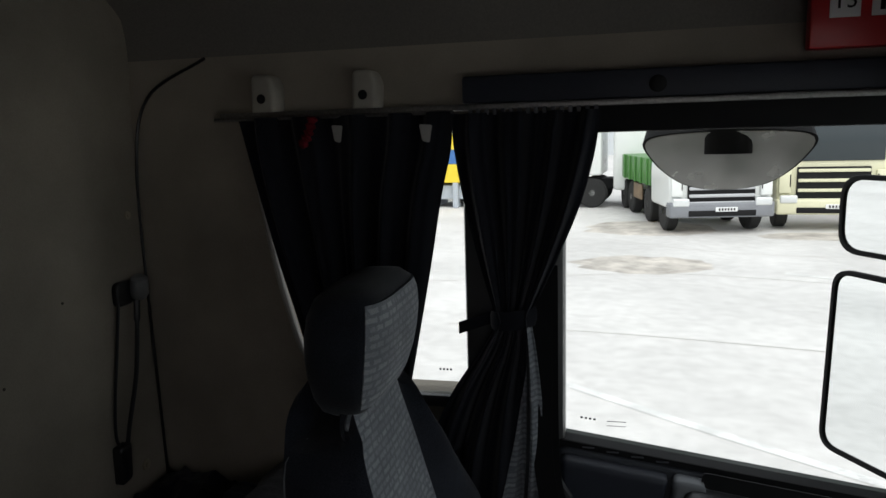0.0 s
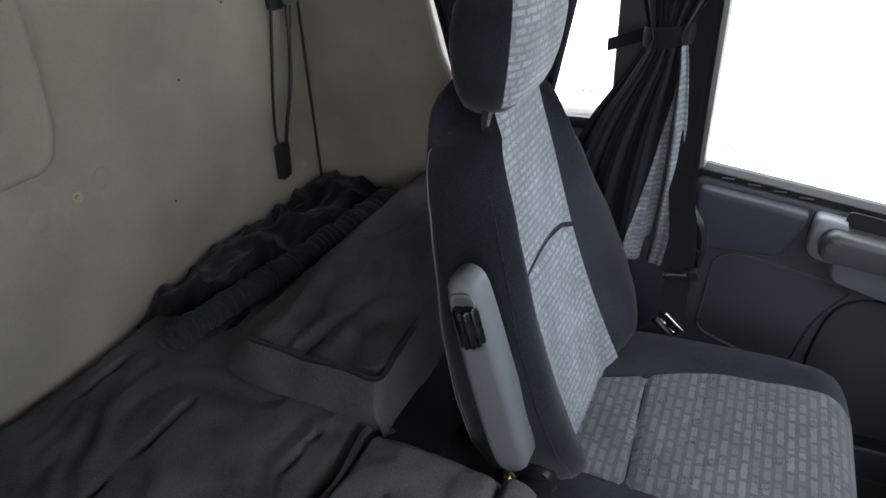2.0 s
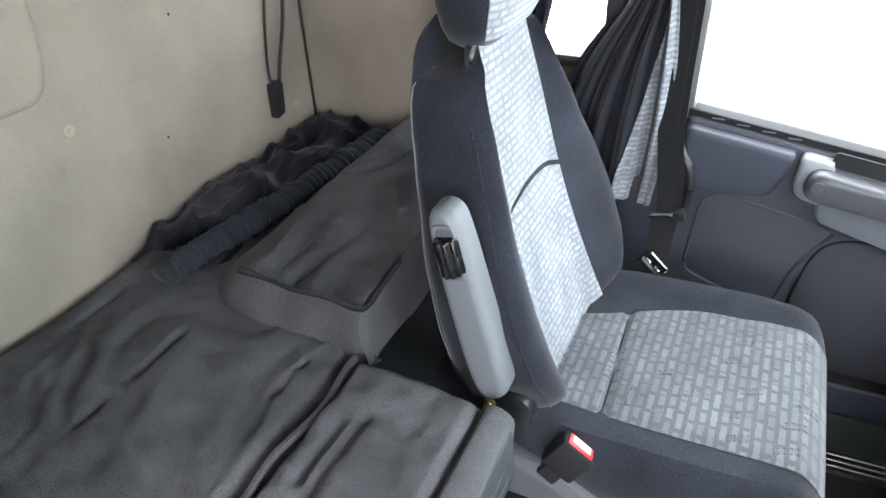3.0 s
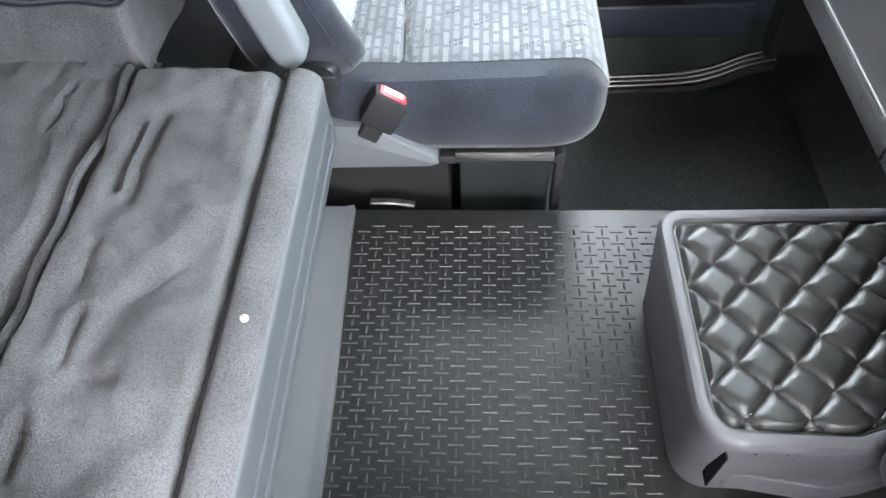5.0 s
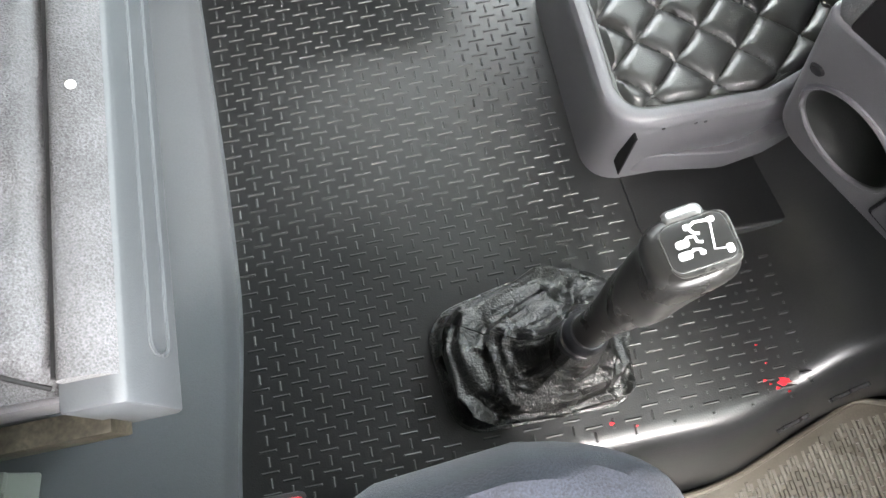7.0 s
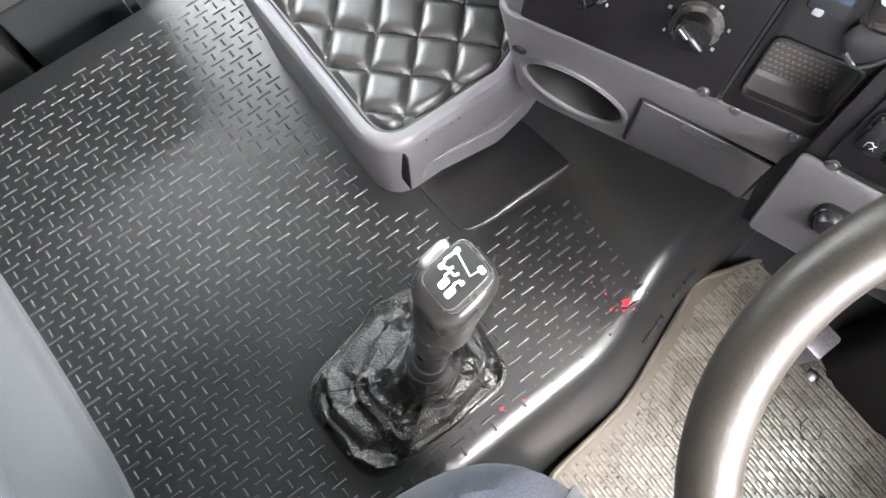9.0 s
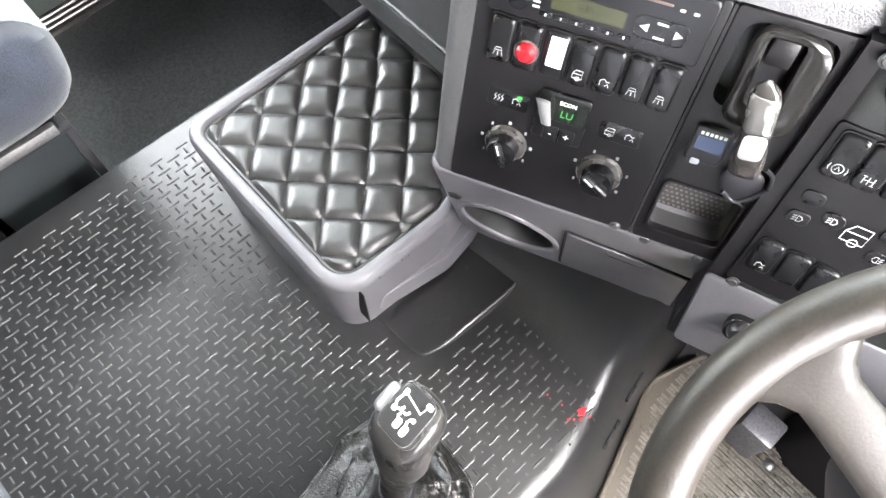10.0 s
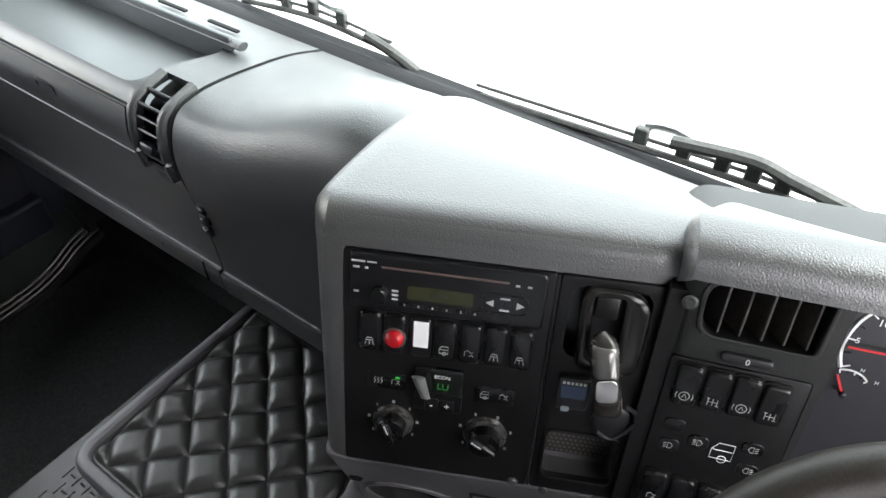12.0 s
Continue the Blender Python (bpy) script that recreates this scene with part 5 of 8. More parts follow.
part("lid_line", bm_tube([(0.7265, 0.744, 0.504), (0.7265, 1.40, 0.502)], 0.0022, 6), mat("pale_edge", (0.2, 0.21, 0.22), 0.4), pdash, "pale lid edge")
part("lid_gap", bm_tube([(0.7335, 1.40, 0.5865), (0.7335, 0.736, 0.5865), (0.7265, 0.739, 0.565), (0.7232, 0.740, 0.545), (0.7235, 0.741, 0.525), (0.7265, 0.742, 0.504)], 0.0022, 6), MATTE, pdash, "dark gap round the lid")
part("tray", join(bm_box(0.752, 0.910, 0.71, 1.37, 0.572, 0.577), bm_box(0.903, 0.911, 0.71, 1.36, 0.577, 0.628, 0.003)), mat("smooth_tray_plastic", (0.09, 0.10, 0.105), 0.35, stain=0.1), dash, "smooth recessed tray")
part("tray_rim", bm_tube([(0.912, 0.690, 0.616), (0.912, 1.37, 0.614)], 0.010, 8, flat=0.7), DARKGREY, dash, "raised tray lip")
for y in (0.755, 0.88):
    part("rim_slot", bm_box(0.955, 0.963, y, y + 0.07, 0.60, 0.6035, 0.001), MATTE, dash, "narrow slot behind the tray")
for x, z, y in ((0.742, 0.278, 0.80), (0.742, 0.278, 0.55), (0.742, 0.278, 1.15)):
    part("screw", bm_lathe([(0, 0.003), (0.004, 0.002), (0.006, 0)], 12, pose(x, y, z, 0, -90, 0)), BLACK, dash, "trim screw")
part("strip_joint", bm_box(0.7385, 0.7425, 0.6850, 0.6880, 0.256, 0.300), MATTE, dash, "joint in the lower strip")
for k in range(3):
    part("duct_button", bm_box(0.7215, 0.730, 0.622, 0.640, 0.395 + 0.022 * k, 0.411 + 0.022 * k, 0.002, 2, pose(0.008, 0, 0)), BLACK, dash, "small black button")

# curved air vent beside the seam
vent = thing("air_vent", (0.725, 0.693, 0.55), "black curved dashboard air vent with louvres", "air vent", "dash vents")
arc = [Vector((p.x, 0, p.y)) for p in spline([(x, z, 0) for x, z in [(0.7275, 0.495), (0.7235, 0.525), (0.7265, 0.565), (0.7415, 0.598), (0.795, 0.616)]], 6)]
for y in (0.661, 0.725):
    part("vent_side", bm_tube([p + Vector((-0.002, y, 0)) for p in arc], 0.008, 10), DARKGREY, vent)
part("vent_back", bm_sheet(lambda u, v: arc[round(u * 24)] + Vector((0.022, lerp(0.658, 0.728, v), -0.016)), 24, 2, 0.004), MATTE, vent, "dark vent duct")
for k in range(7):
    p = arc[2 + 3 * k]
    part("louvre", bm_box(-0.010, 0.014, 0.663, 0.723, -0.002, 0.002, 0.001, 1, pose(p.x + 0.006, 0, p.z - 0.003, 0, 20 + 7 * k, 0)), BLACK, vent)
part("thumb_grip", bm_box(-0.012, 0.004, 0.680, 0.708, -0.007, 0.007, 0.003, 2, pose(arc[8].x, 0, arc[8].z, 0, 20, 0)), BLACK, vent, "black thumb grip")
part("shut_off", bm_box(0.7275, 0.735, 0.676, 0.712, 0.476, 0.494, 0.003, 2), BLACK, vent, "shut off wheel")

# ---- centre console, turned towards the driver ----
CON = Matrix(((0.43837, 0.24774, -0.86398, 0.666), (-0.89879, 0.12083, -0.42139, 0.081), (0, 0.96126, 0.27564, 0.565), (0, 0, 0, 1)))
P3 = Matrix(((0.34202, 0.25901, -0.90329, 0.666), (-0.93969, 0.09427, -0.32877, 0.081), (0, 0.96126, 0.27564, 0.565), (0, 0, 0, 1)))


def on(m, u, v, w=0.0, turn=0.0):
    return m @ pose(u, v, w, 0, 0, turn)


frame_o = rounded([(-0.178, -0.160), (0.148, -0.160), (0.148, 0.153), (-0.186, 0.153)], [0.006, 0.006, 0.012, 0.045], 7)
low_o = rounded([(-0.158, -0.272), (0.197, -0.300), (0.164, 0.006), (-0.180, 0.006)], [0.055, 0.012, 0.006, 0.006], 7)
CL = CON @ pose(0, -0.152, 0, 31, 0, 0)  # the lower part falls back under the panel


def shell(o, depth, m, r=0.012):
    """A closed housing with the outline o, its front edge rounded."""
    c = Vector((sum(p[0] for p in o) / len(o), sum(p[1] for p in o) / len(o)))

    def shrink(d):
        w, h = max(abs(p[0] - c.x) for p in o), max(abs(p[1] - c.y) for p in o)
        return [(c.x + (p[0] - c.x) * (1 - d / w), c.y + (p[1] - c.y) * (1 - d / h)) for p in o]
    return bm_loft([[m @ Vector((x, y, w)) for x, y in shrink(d)] for w, d in ((-depth, 0), (-r, 0), (-0.6 * r, 0.08 * r), (-0.28 * r, 0.3 * r), (-0.08 * r, 0.62 * r), (0, r))])


body = shell(frame_o, 0.17, CON, 0.016)
cup = bm_prism([(-0.085 + 0.063 * math.cos(a) + 0.016 * -math.sin(a), -0.157 + 0.070 * math.sin(a)) for a in [2 * math.pi * k / 48 for k in range(48)]], 0.14, m=CL @ pose(0, 0, -0.085))
pocket = bm_prism(rect(0.072, 0.062, 0.008, 4, 0.094, -0.097), 0.09, m=CON @ pose(0, 0, -0.04))
cradle = bm_prism(rect(0.074, 0.080, 0.016, 5, 0.0955, 0.067), 0.06, m=CON @ pose(0, 0, -0.028))
face_hole = bm_prism(rect(0.301, 0.267, 0.006, 4, -0.005, -0.0165), 0.03, m=CON @ pose(0, 0, -0.005))
console = part("console_body", cut(body, face_hole, pocket, cradle), HOOD, dash, "grey console housing")
lower = part("lower_housing", cut(shell(low_o, 0.13, CL, 0.010), cup), MIDGREY, dash, "grey lower console with a cup holder")
part("cup_lip", bm_tube([CL @ Vector((-0.085 + 0.064 * math.cos(a) - 0.016 * math.sin(a), -0.157 + 0.071 * math.sin(a), 0.0)) for a in [2 * math.pi * k / 48 for k in range(48)]], 0.004, 8, closed=True), MIDGREY, lower, "rounded cup holder rim")
# added dark shell that puts the shade of the hole into colour
shade_rings = [[CL @ Vector((-0.085 + s * (0.062 * math.cos(a) - 0.016 * math.sin(a)), -0.157 + s * 0.069 * math.sin(a), w)) for a in [2 * math.pi * k / 48 for k in range(48)]] for w, s in ((-0.001, 0.965), (-0.04, 0.955), (-0.074, 0.94), (-0.080, 0.90), (-0.081, 0.4), (-0.081, 0.02))]
part("cup_liner", bm_loft(shade_rings, cap=False), PODDARK, lower, "dark shell painted for the shade inside the cup holder")
DRAWER = [(-0.006, -0.246), (0.161, -0.286), (0.138, -0.100), (-0.012, -0.074)]
part("ash_drawer", bm_prism(rounded(DRAWER, 0.004), 0.0035, 0.001, m=CL), MIDGREY, lower, "grey pull-out drawer front")
part("drawer_gap", bm_tube([CL @ Vector((x, y, 0.0008)) for x, y in rounded([(-0.0085, -0.249), (0.1635, -0.290), (0.1405, -0.0975), (-0.0145, -0.071)], 0.005)], 0.0020, 6, closed=True), MATTE, lower, "dark drawer joint")
part("drawer_catch", bm_tube([CL @ Vector(p) for p in ((0.036, -0.085, 0.0038), (0.037, -0.101, 0.0038), (0.043, -0.108, 0.0038), (0.080, -0.112, 0.0038), (0.086, -0.106, 0.0038), (0.087, -0.092, 0.0038))], 0.001, 6), DARKGREY, lower, "moulded finger catch")
part("screw", bm_lathe([(0, 0.001), (0.005, 0.001), (0.0075, 0.0025), (0.009, 0)], 14, on(CL, -0.155, -0.086, 0.0)), MATTE, lower, "recessed screw")


def hood(m, u0, u1, top, y_end0, y_end1, skirt, skirt_end, edge_only=False):
    """The moulding that rolls from a panel's upper edge over to the windscreen."""
    def line(u, t):
        a = [m @ Vector((u, top - 0.026, 0.0006)), m @ Vector((u, top - 0.012, -0.0012)), m @ Vector((u, top - 0.002, -0.007)), m @ Vector((u, top + 0.005, -0.018)), m @ Vector((u, top + 0.010, -0.034))]
        q = a[-1]
        ye = lerp(y_end0, y_end1, t)
        a += [Vector((lerp(q.x, 0.90, s), lerp(q.y, ye, s), lerp(q.z, 0.672, s) + dz)) for s, dz in ((0.2, 0.006), (0.45, 0.010), (0.75, 0.007), (1.0, 0.0))]
        a += [Vector((0.97, ye, 0.634)), Vector((1.03, ye, 0.585))]
        return spline(a, 4)
    cols = [line(lerp(u0, u1, k / 24), k / 24) for k in range(25)]
    n = len(cols[0]) - 1
    if edge_only:
        return cols[0]

    def drop(col, side, amounts):
        out = []
        for dy, dz in amounts:
            out.append([p + Vector((0, side * dy * min(1, 0.12 + i / 12), -dz * min(1, 0.1 + i / 10))) for i, p in enumerate(col)])
        return out
    if skirt:
        cols = drop(cols[0], 1, skirt) + cols
    if skirt_end:
        cols = cols + drop(cols[-1], -1, ((0.004, 0.002), (0.006, 0.008), (0.006, 0.04)))
    k = len(cols) - 1
    return bm_sheet(lambda a, b: cols[round(b * k)][round(a * n)], n, k, 0.008)


part("top_hood", hood(CON, -0.172, 0.158, 0.153, 0.315, -0.070, ((0.026, 0.11), (0.025, 0.05), (0.021, 0.020), (0.012, 0.007)), False), HOOD, dash, "grained hood above the console")
part("pod_hood", hood(P3, 0.1535, 0.62, 0.168, -0.062, -0.60, ((0.004, 0.05), (0.004, 0.012), (0.002, 0.003)), False), HOOD, dash, "grained hood over the instruments")
part("pod_seam", bm_tube([p + Vector((-0.0008, 0.0035, 0.0)) for p in hood(P3, 0.1535, 0.62, 0.168, -0.062, -0.60, False, False, True)], 0.0022, 6), MATTE, dash, "dark joint between hood sections")
part("joint_filler", bm_box(0.138, 0.156, -0.26, 0.125, -0.05, -0.003, 0.0, 1, P3), PANEL, dash, "dark joint between console and pod")
part("under_dash", bm_sheet(lambda u, v: Vector((lerp(0.93, 1.04, u), lerp(-0.75, 0.30, v), lerp(0.16, 0.535, u))), 4, 2, 0.01), MATTE, dash, "dark firewall lining under the dashboard")

face1 = part("switch_panel", cut(bm_prism(rect(0.199, 0.263, 0.004, 3, -0.0555, -0.0165), 0.006, 0.001, m=CON @ pose(0, 0, -0.005)), bm_prism(rect(0.185, 0.060, 0.004, 3, -0.0555, 0.0845), 0.02, m=CON @ pose(0, 0, -0.002))), PANEL, dash, "black switch panel")
face2 = part("side_panel", cut(bm_prism(rect(0.095, 0.263, 0.004, 3, 0.0955, -0.0165), 0.006, 0.001, m=CON @ pose(0, 0, -0.005)),
                               bm_prism(rect(0.072, 0.062, 0.008, 4, 0.094, -0.097), 0.09, m=CON @ pose(0, 0, -0.04)), bm_prism(rect(0.074, 0.080, 0.016, 5, 0.0955, 0.067), 0.06, m=CON @ pose(0, 0, -0.028))), PANEL, dash, "black side panel")
part("groove", bm_box(0.0445, 0.0475, -0.147, 0.114, -0.004, 0.0005, m=CON), MATTE, dash, "dark joint between the panels")


def icon(kind, m, s=0.0055):
    """A small white pictogram built of strokes."""
    t = 0.00042
    L = []

    def ln(pts, closed=False):
        L.append(bm_tube([m @ Vector((x * s, y * s, 0.0003)) for x, y in pts], t, 4, closed=closed))
    if kind == "lamp":
        ln([(-0.2, -0.8), (-0.2, 0.8), (0.5, 0.7), (0.9, 0), (0.5, -0.7)], True)
        for y in (-0.6, 0, 0.6):
            ln([(-1.2, y - 0.15), (-0.5, y + 0.1)])
    elif kind == "ring":
        ln([(math.cos(a), math.sin(a)) for a in [2 * math.pi * k / 14 for k in range(14)]], True)
        ln([(-0.4, -0.4), (0, 0.5), (0.4, -0.4)])
        ln([(-1.5, -0.7), (-1.7, 0), (-1.5, 0.7)])
        ln([(1.5, -0.7), (1.7, 0), (1.5, 0.7)])
    elif kind == "rays":
        ln([(-0.8, 0.2), (-0.5, 0.8), (0.5, 0.8), (0.8, 0.2)], True)
        for x in (-0.7, 0, 0.7):
            ln([(x, -0.1), (x * 1.3, -0.9)])
    elif kind == "lines":
        for x in (-0.8, 0, 0.8):
            ln([(x - 0.2, -0.9), (x + 0.2, -0.2), (x - 0.2, 0.3), (x + 0.2, 0.9)])
    elif kind == "cab":
        ln([(-1, -0.8), (-1, 0.2), (-0.5, 1), (0.9, 1), (0.9, -0.8)], True)
        ln([(-0.9, 0.2), (0.8, 0.2)])
        ln([(0.1 + 0.4 * math.cos(a), -0.8 + 0.4 * math.sin(a)) for a in [2 * math.pi * k / 10 for k in range(10)]], True)
    elif kind == "axle":
        for x in (-0.9, 0, 0.9):
            ln([(x, -0.8), (x, 0.8)])
        ln([(-0.9, 0), (0.9, 0)])
        ln([(-1.2, 0.8), (-0.6, 0.8)])
        ln([(0.6, -0.8), (1.2, -0.8)])
    else:
        ln([(-0.9, -0.6), (-0.9, 0.5), (-0.2, 0.9), (0.4, 0.3), (0.9, 0.5)])
        ln([(0.1, -0.6), (0.6, -0.1), (0.9, -0.7)])
    return join(*L)


def rocker(m, kind, w=0.0215, h=0.045, icon_v=-0.010):
    sw = part("rocker_switch", bm_prism(rect(w, h, 0.005, 4), 0.006, 0.003, 3, m=m @ pose(0, 0, 0.0)), SWITCH, dash, "glossy black rocker switch")
    part("surround", bm_ring(rect(w + 0.0035, h + 0.0035, 0.006, 4), rect(w, h, 0.005, 4), 0.002, m), PANEL, sw)
    if kind:
        part("icon", icon(kind, m @ pose(0, icon_v, 0.0062), 0.0046), PRINT, sw, "white pictogram")
    return sw


ROW = 0.0265
for u, kind in ((-0.1275, "rays"), (-0.0535, "cab"), (-0.029, "other"), (-0.0045, "rays"), (0.020, "rays")):
    rocker(on(CON, u, ROW + 0.002, 0.001), kind)
sw = rocker(on(CON, -0.103, ROW + 0.002, 0.001), "")
part("warning_button", bm_lathe([(0, 0.011), (0.006, 0.010), (0.0092, 0.0065), (0.0098, 0.0)], 24, on(CON, -0.1025, ROW - 0.001, 0.005)), mat("dark_red_lens", (0.35, 0.008, 0.012), 0.25), sw, "round red push button")
part("bezel", bm_ring(circle(0.0115, 24), circle(0.0098, 24), 0.003, on(CON, -0.1025, ROW - 0.001, 0.005)), STEEL, sw, "metal bezel")
sw = rocker(on(CON, -0.0775, ROW + 0.002, 0.001), "")
part("label", bm_prism(rect(0.0145, 0.0295, 0.001), 0.0006, m=on(CON, -0.0765, ROW + 0.007, 0.0072)), CARD, sw, "blank white sticker")
for u, kind in ((-0.119, "lines"), (-0.101, "other"), (-0.0095, "cab"), (0.0095, "other")):
    part("icon", icon(kind, on(CON, u, -0.033, 0.0018), 0.0043), PRINT, face1, "white pictogram")
for u in (-0.110, 0.0):
    part("flat_button", bm_prism(rect(0.040, 0.020, 0.003), 0.0016, 0.0006, m=on(CON, u, -0.033, 0.0)), SWITCH, face1, "flat black double button")
part("pilot_light", bm_prism(rect(0.0045, 0.003, 0.001), 0.0006, m=on(CON, -0.099, -0.0275, 0.0018)), glow("green_pilot", (0.05, 0.9, 0.1), 0.04), face1, "small green pilot light")
heater = part("heater_unit", bm_prism(rect(0.049, 0.054, 0.004), 0.004, 0.001, m=on(CON, -0.0565, -0.034, 0.0005)), SWITCH, dash, "black heater control")
part("display", bm_prism(rect(0.036, 0.026, 0.002), 0.0006, m=on(CON, -0.0520, -0.024, 0.0045)), mat("dark_lcd", (0.012, 0.014, 0.012), 0.15), heater, "dark heater display")
part("lettering", bm_text("ECON", 0.0058, on(CON, -0.053, -0.0165, 0.0053), 0.0001), WHITE, heater, "white lettering")
part("digits", bm_text("LU", 0.0105, on(CON, -0.052, -0.0285, 0.0053), 0.0001), glow("green_digits", (0.05, 0.75, 0.12), 0.018), heater, "green digits")
for u, ch in ((-0.0625, "-"), (-0.0465, "+")):
    key = part("key", bm_prism(rect(0.0145, 0.016, 0.002), 0.0015, 0.0005, m=on(CON, u, -0.0525, 0.0044)), PANEL, heater, "flat key")
    part("sign", bm_text(ch, 0.011, on(CON, u, -0.0525, 0.0062), 0.0001), WHITE, heater, "white sign")
part("cable_clip", bm_loft([[on(CON, -0.076 + 0.002 * k, -0.012 - 0.007 * k, 0.005) @ Vector((0.007 * math.cos(a) * (1 - 0.08 * k), 0.003 * math.sin(a), 0.010 + 0.006 * math.sin(a) - 0.001 * k)) for a in [2 * math.pi * i / 12 for i in range(12)]] for k in range(5)]), mat("clear_grey_clip", (0.13, 0.13, 0.13), 0.3), heater, "bent grey plastic clip")


def dial(u, v, r, turn, ticks):
    d = part("rotary_dial", bm_lathe([(0, 0.003), (r * 0.74, 0.003), (r * 0.73, 0.015), (r * 0.68, 0.0178), (0, 0.0180)][::-1], 32, on(CON, u, v, 0.001)), SWITCH, dash, "black rotary dial")
    part("skirt", bm_lathe([(r * 0.72, 0.0055), (r * 0.95, 0.0040), (r * 1.04, 0.0)], 32, on(CON, u, v, 0.001)), mat("worn_grey_skirt", (0.085, 0.08, 0.075), 0.28, 0.5, stain=0.6, stain_scale=60), d, "worn dial skirt")
    part("grip_bar", bm_box(-r * 0.16, r * 0.16, -r * 0.68, r * 0.68, 0.0175, 0.0235, 0.0025, 3, on(CON, u, v, 0.001, turn)), SWITCH, d, "raised grip bar")
    part("pointer", bm_box(-0.0006, 0.0006, r * 0.1, r * 0.62, 0.0233, 0.0240, m=on(CON, u, v, 0.001, turn)), WHITE, d, "white pointer")
    for k in range(ticks):
        a = radians(215 - 250 * k / (ticks - 1))
        part("mark", bm_prism(rect(0.0030 if k % 2 else 0.0020, 0.0034, 0.0006), 0.0004, m=on(CON, u + r * 1.22 * math.cos(a), v + r * 1.22 * math.sin(a), 0.0011)), mat("dim_print", (0.30, 0.30, 0.30), 0.5), d, "pale scale mark")


dial(-0.1025, -0.0855, 0.0212, 22, 7)
dial(-0.0050, -0.0850, 0.0222, 58, 6)
for u, v in ((0.030, -0.1455), (0.064, -0.1515), (0.121, -0.1535)):
    part("screw", bm_lathe([(0, 0.003), (0.0035, 0.003), (0.0045, 0.0015), (0.006, 0.001), (0.006, 0)], 12, on(CON, u, v, -0.001 if v < -0.15 else 0.0005)), mat("dark_screw_steel", (0.10, 0.10, 0.10), 0.4, 0.8), dash, "panel screw")

# ---- radio ----
radio = thing("car_radio", tuple(CON @ Vector((-0.0555, 0.0845, 0))), "black slot-in car radio with a grey green display", "radio")
rb = part("faceplate", bm_prism(rect(0.184, 0.059, 0.005, 3, -0.0555, 0.0845), 0.0095, 0.002, 3, m=on(CON, 0, 0, -0.004)), mat("satin_black_radio", (0.008, 0.008, 0.009), 0.3, stain=0.1, spec=0.35), radio, "black face")
part("cd_slot", bm_box(-0.117, 0.002, 0.1005, 0.1028, 0.0045, 0.0059, 0.0004, 1, CON), mat("slot_lip", (0.10, 0.07, 0.06), 0.3), radio, "thin disc slot")
part("display", bm_prism(rect(0.062, 0.0145, 0.0015, 3, -0.0605, 0.0785), 0.0006, m=on(CON, 0, 0, 0.0056)), mat("lcd_grey_green", (0.032, 0.034, 0.017), 0.25), radio, "grey green display")
part("display_text", bm_text("GEN", 0.0085, on(CON, -0.062, 0.0785, 0.0064), 0.0001), mat("lcd_segment", (0.012, 0.014, 0.008), 0.4), radio, "dark display characters")
part("volume_knob", bm_lathe([(0, 0.009), (0.0075, 0.009), (0.0085, 0.007), (0.0085, 0)], 24, on(CON, -0.118, 0.0735, 0.0055)), SWITCH, radio, "round volume knob")
for u, v, w, h in ((-0.139, 0.106, 0.013, 0.0018), (-0.126, 0.106, 0.009, 0.0013), (-0.141, 0.0995, 0.006, 0.002), (-0.131, 0.0995, 0.003, 0.002), (-0.141, 0.073, 0.005, 0.002), (-0.1035, 0.078, 0.006, 0.0018), (-0.1035, 0.0735, 0.006, 0.0018), (-0.1035, 0.069, 0.006, 0.0018),
                   (0.010, 0.100, 0.004, 0.002), (0.021, 0.100, 0.004, 0.002), (0.000, 0.0845, 0.009, 0.0018), (0.000, 0.072, 0.009, 0.0018)):
    part("print", bm_box(-w / 2, w / 2, -h / 2, h / 2, 0.0057, 0.0062, m=on(CON, u, v)), PRINT, radio, "small white print")
for k in range(6):
    part("preset_key", bm_box(-0.0055, 0.0055, -0.0022, 0.0022, 0.0050, 0.0066, 0.0007, 1, on(CON, -0.094 + 0.0135 * k, 0.0645)), SWITCH, radio, "preset key")
    part("print", bm_box(-0.0008, 0.0008, -0.0012, 0.0012, 0.0066, 0.0070, m=on(CON, -0.094 + 0.0135 * k, 0.0645)), PRINT, radio, "small white print")
for u, s in ((-0.0135, -1), (0.014, 1)):
    part("seek_key", bm_prism([(u - 0.003 * s, 0.075), (u + 0.004 * s, 0.0785), (u - 0.003 * s, 0.082)][::s], 0.0008, m=on(CON, 0, 0, 0.0057)), PRINT, radio, "white seek arrow")
part("key_cluster", bm_ring(rect(0.044, 0.021, 0.008, 4, 0.000, 0.0782), rect(0.042, 0.019, 0.007, 4, 0.000, 0.0782), 0.0012, on(CON, 0, 0, 0.0053)), SWITCH, radio, "oval key cluster")

# ---- telephone set: cradle, handset, display ----
phone = thing("phone_handset", tuple(CON @ Vector((0.10, 0.02, 0.02))), "worn black and silver phone handset hanging in a cradle", "handset")
GLOSS = mat("gloss_cradle_plastic", (0.014, 0.013, 0.012), 0.16, stain=0.1)
part("cradle_rim", bm_ring(rounded([(0.070, 0.018), (0.130, 0.016), (0.131, 0.108), (0.067, 0.108)], [0.016, 0.020, 0.026, 0.016], 6), rounded([(0.083, 0.040), (0.107, 0.040), (0.106, 0.103), (0.079, 0.103)], 0.008, 6), 0.013, on(CON, 0, 0, -0.002), 0.005), GLOSS, phone, "glossy cradle cheek")
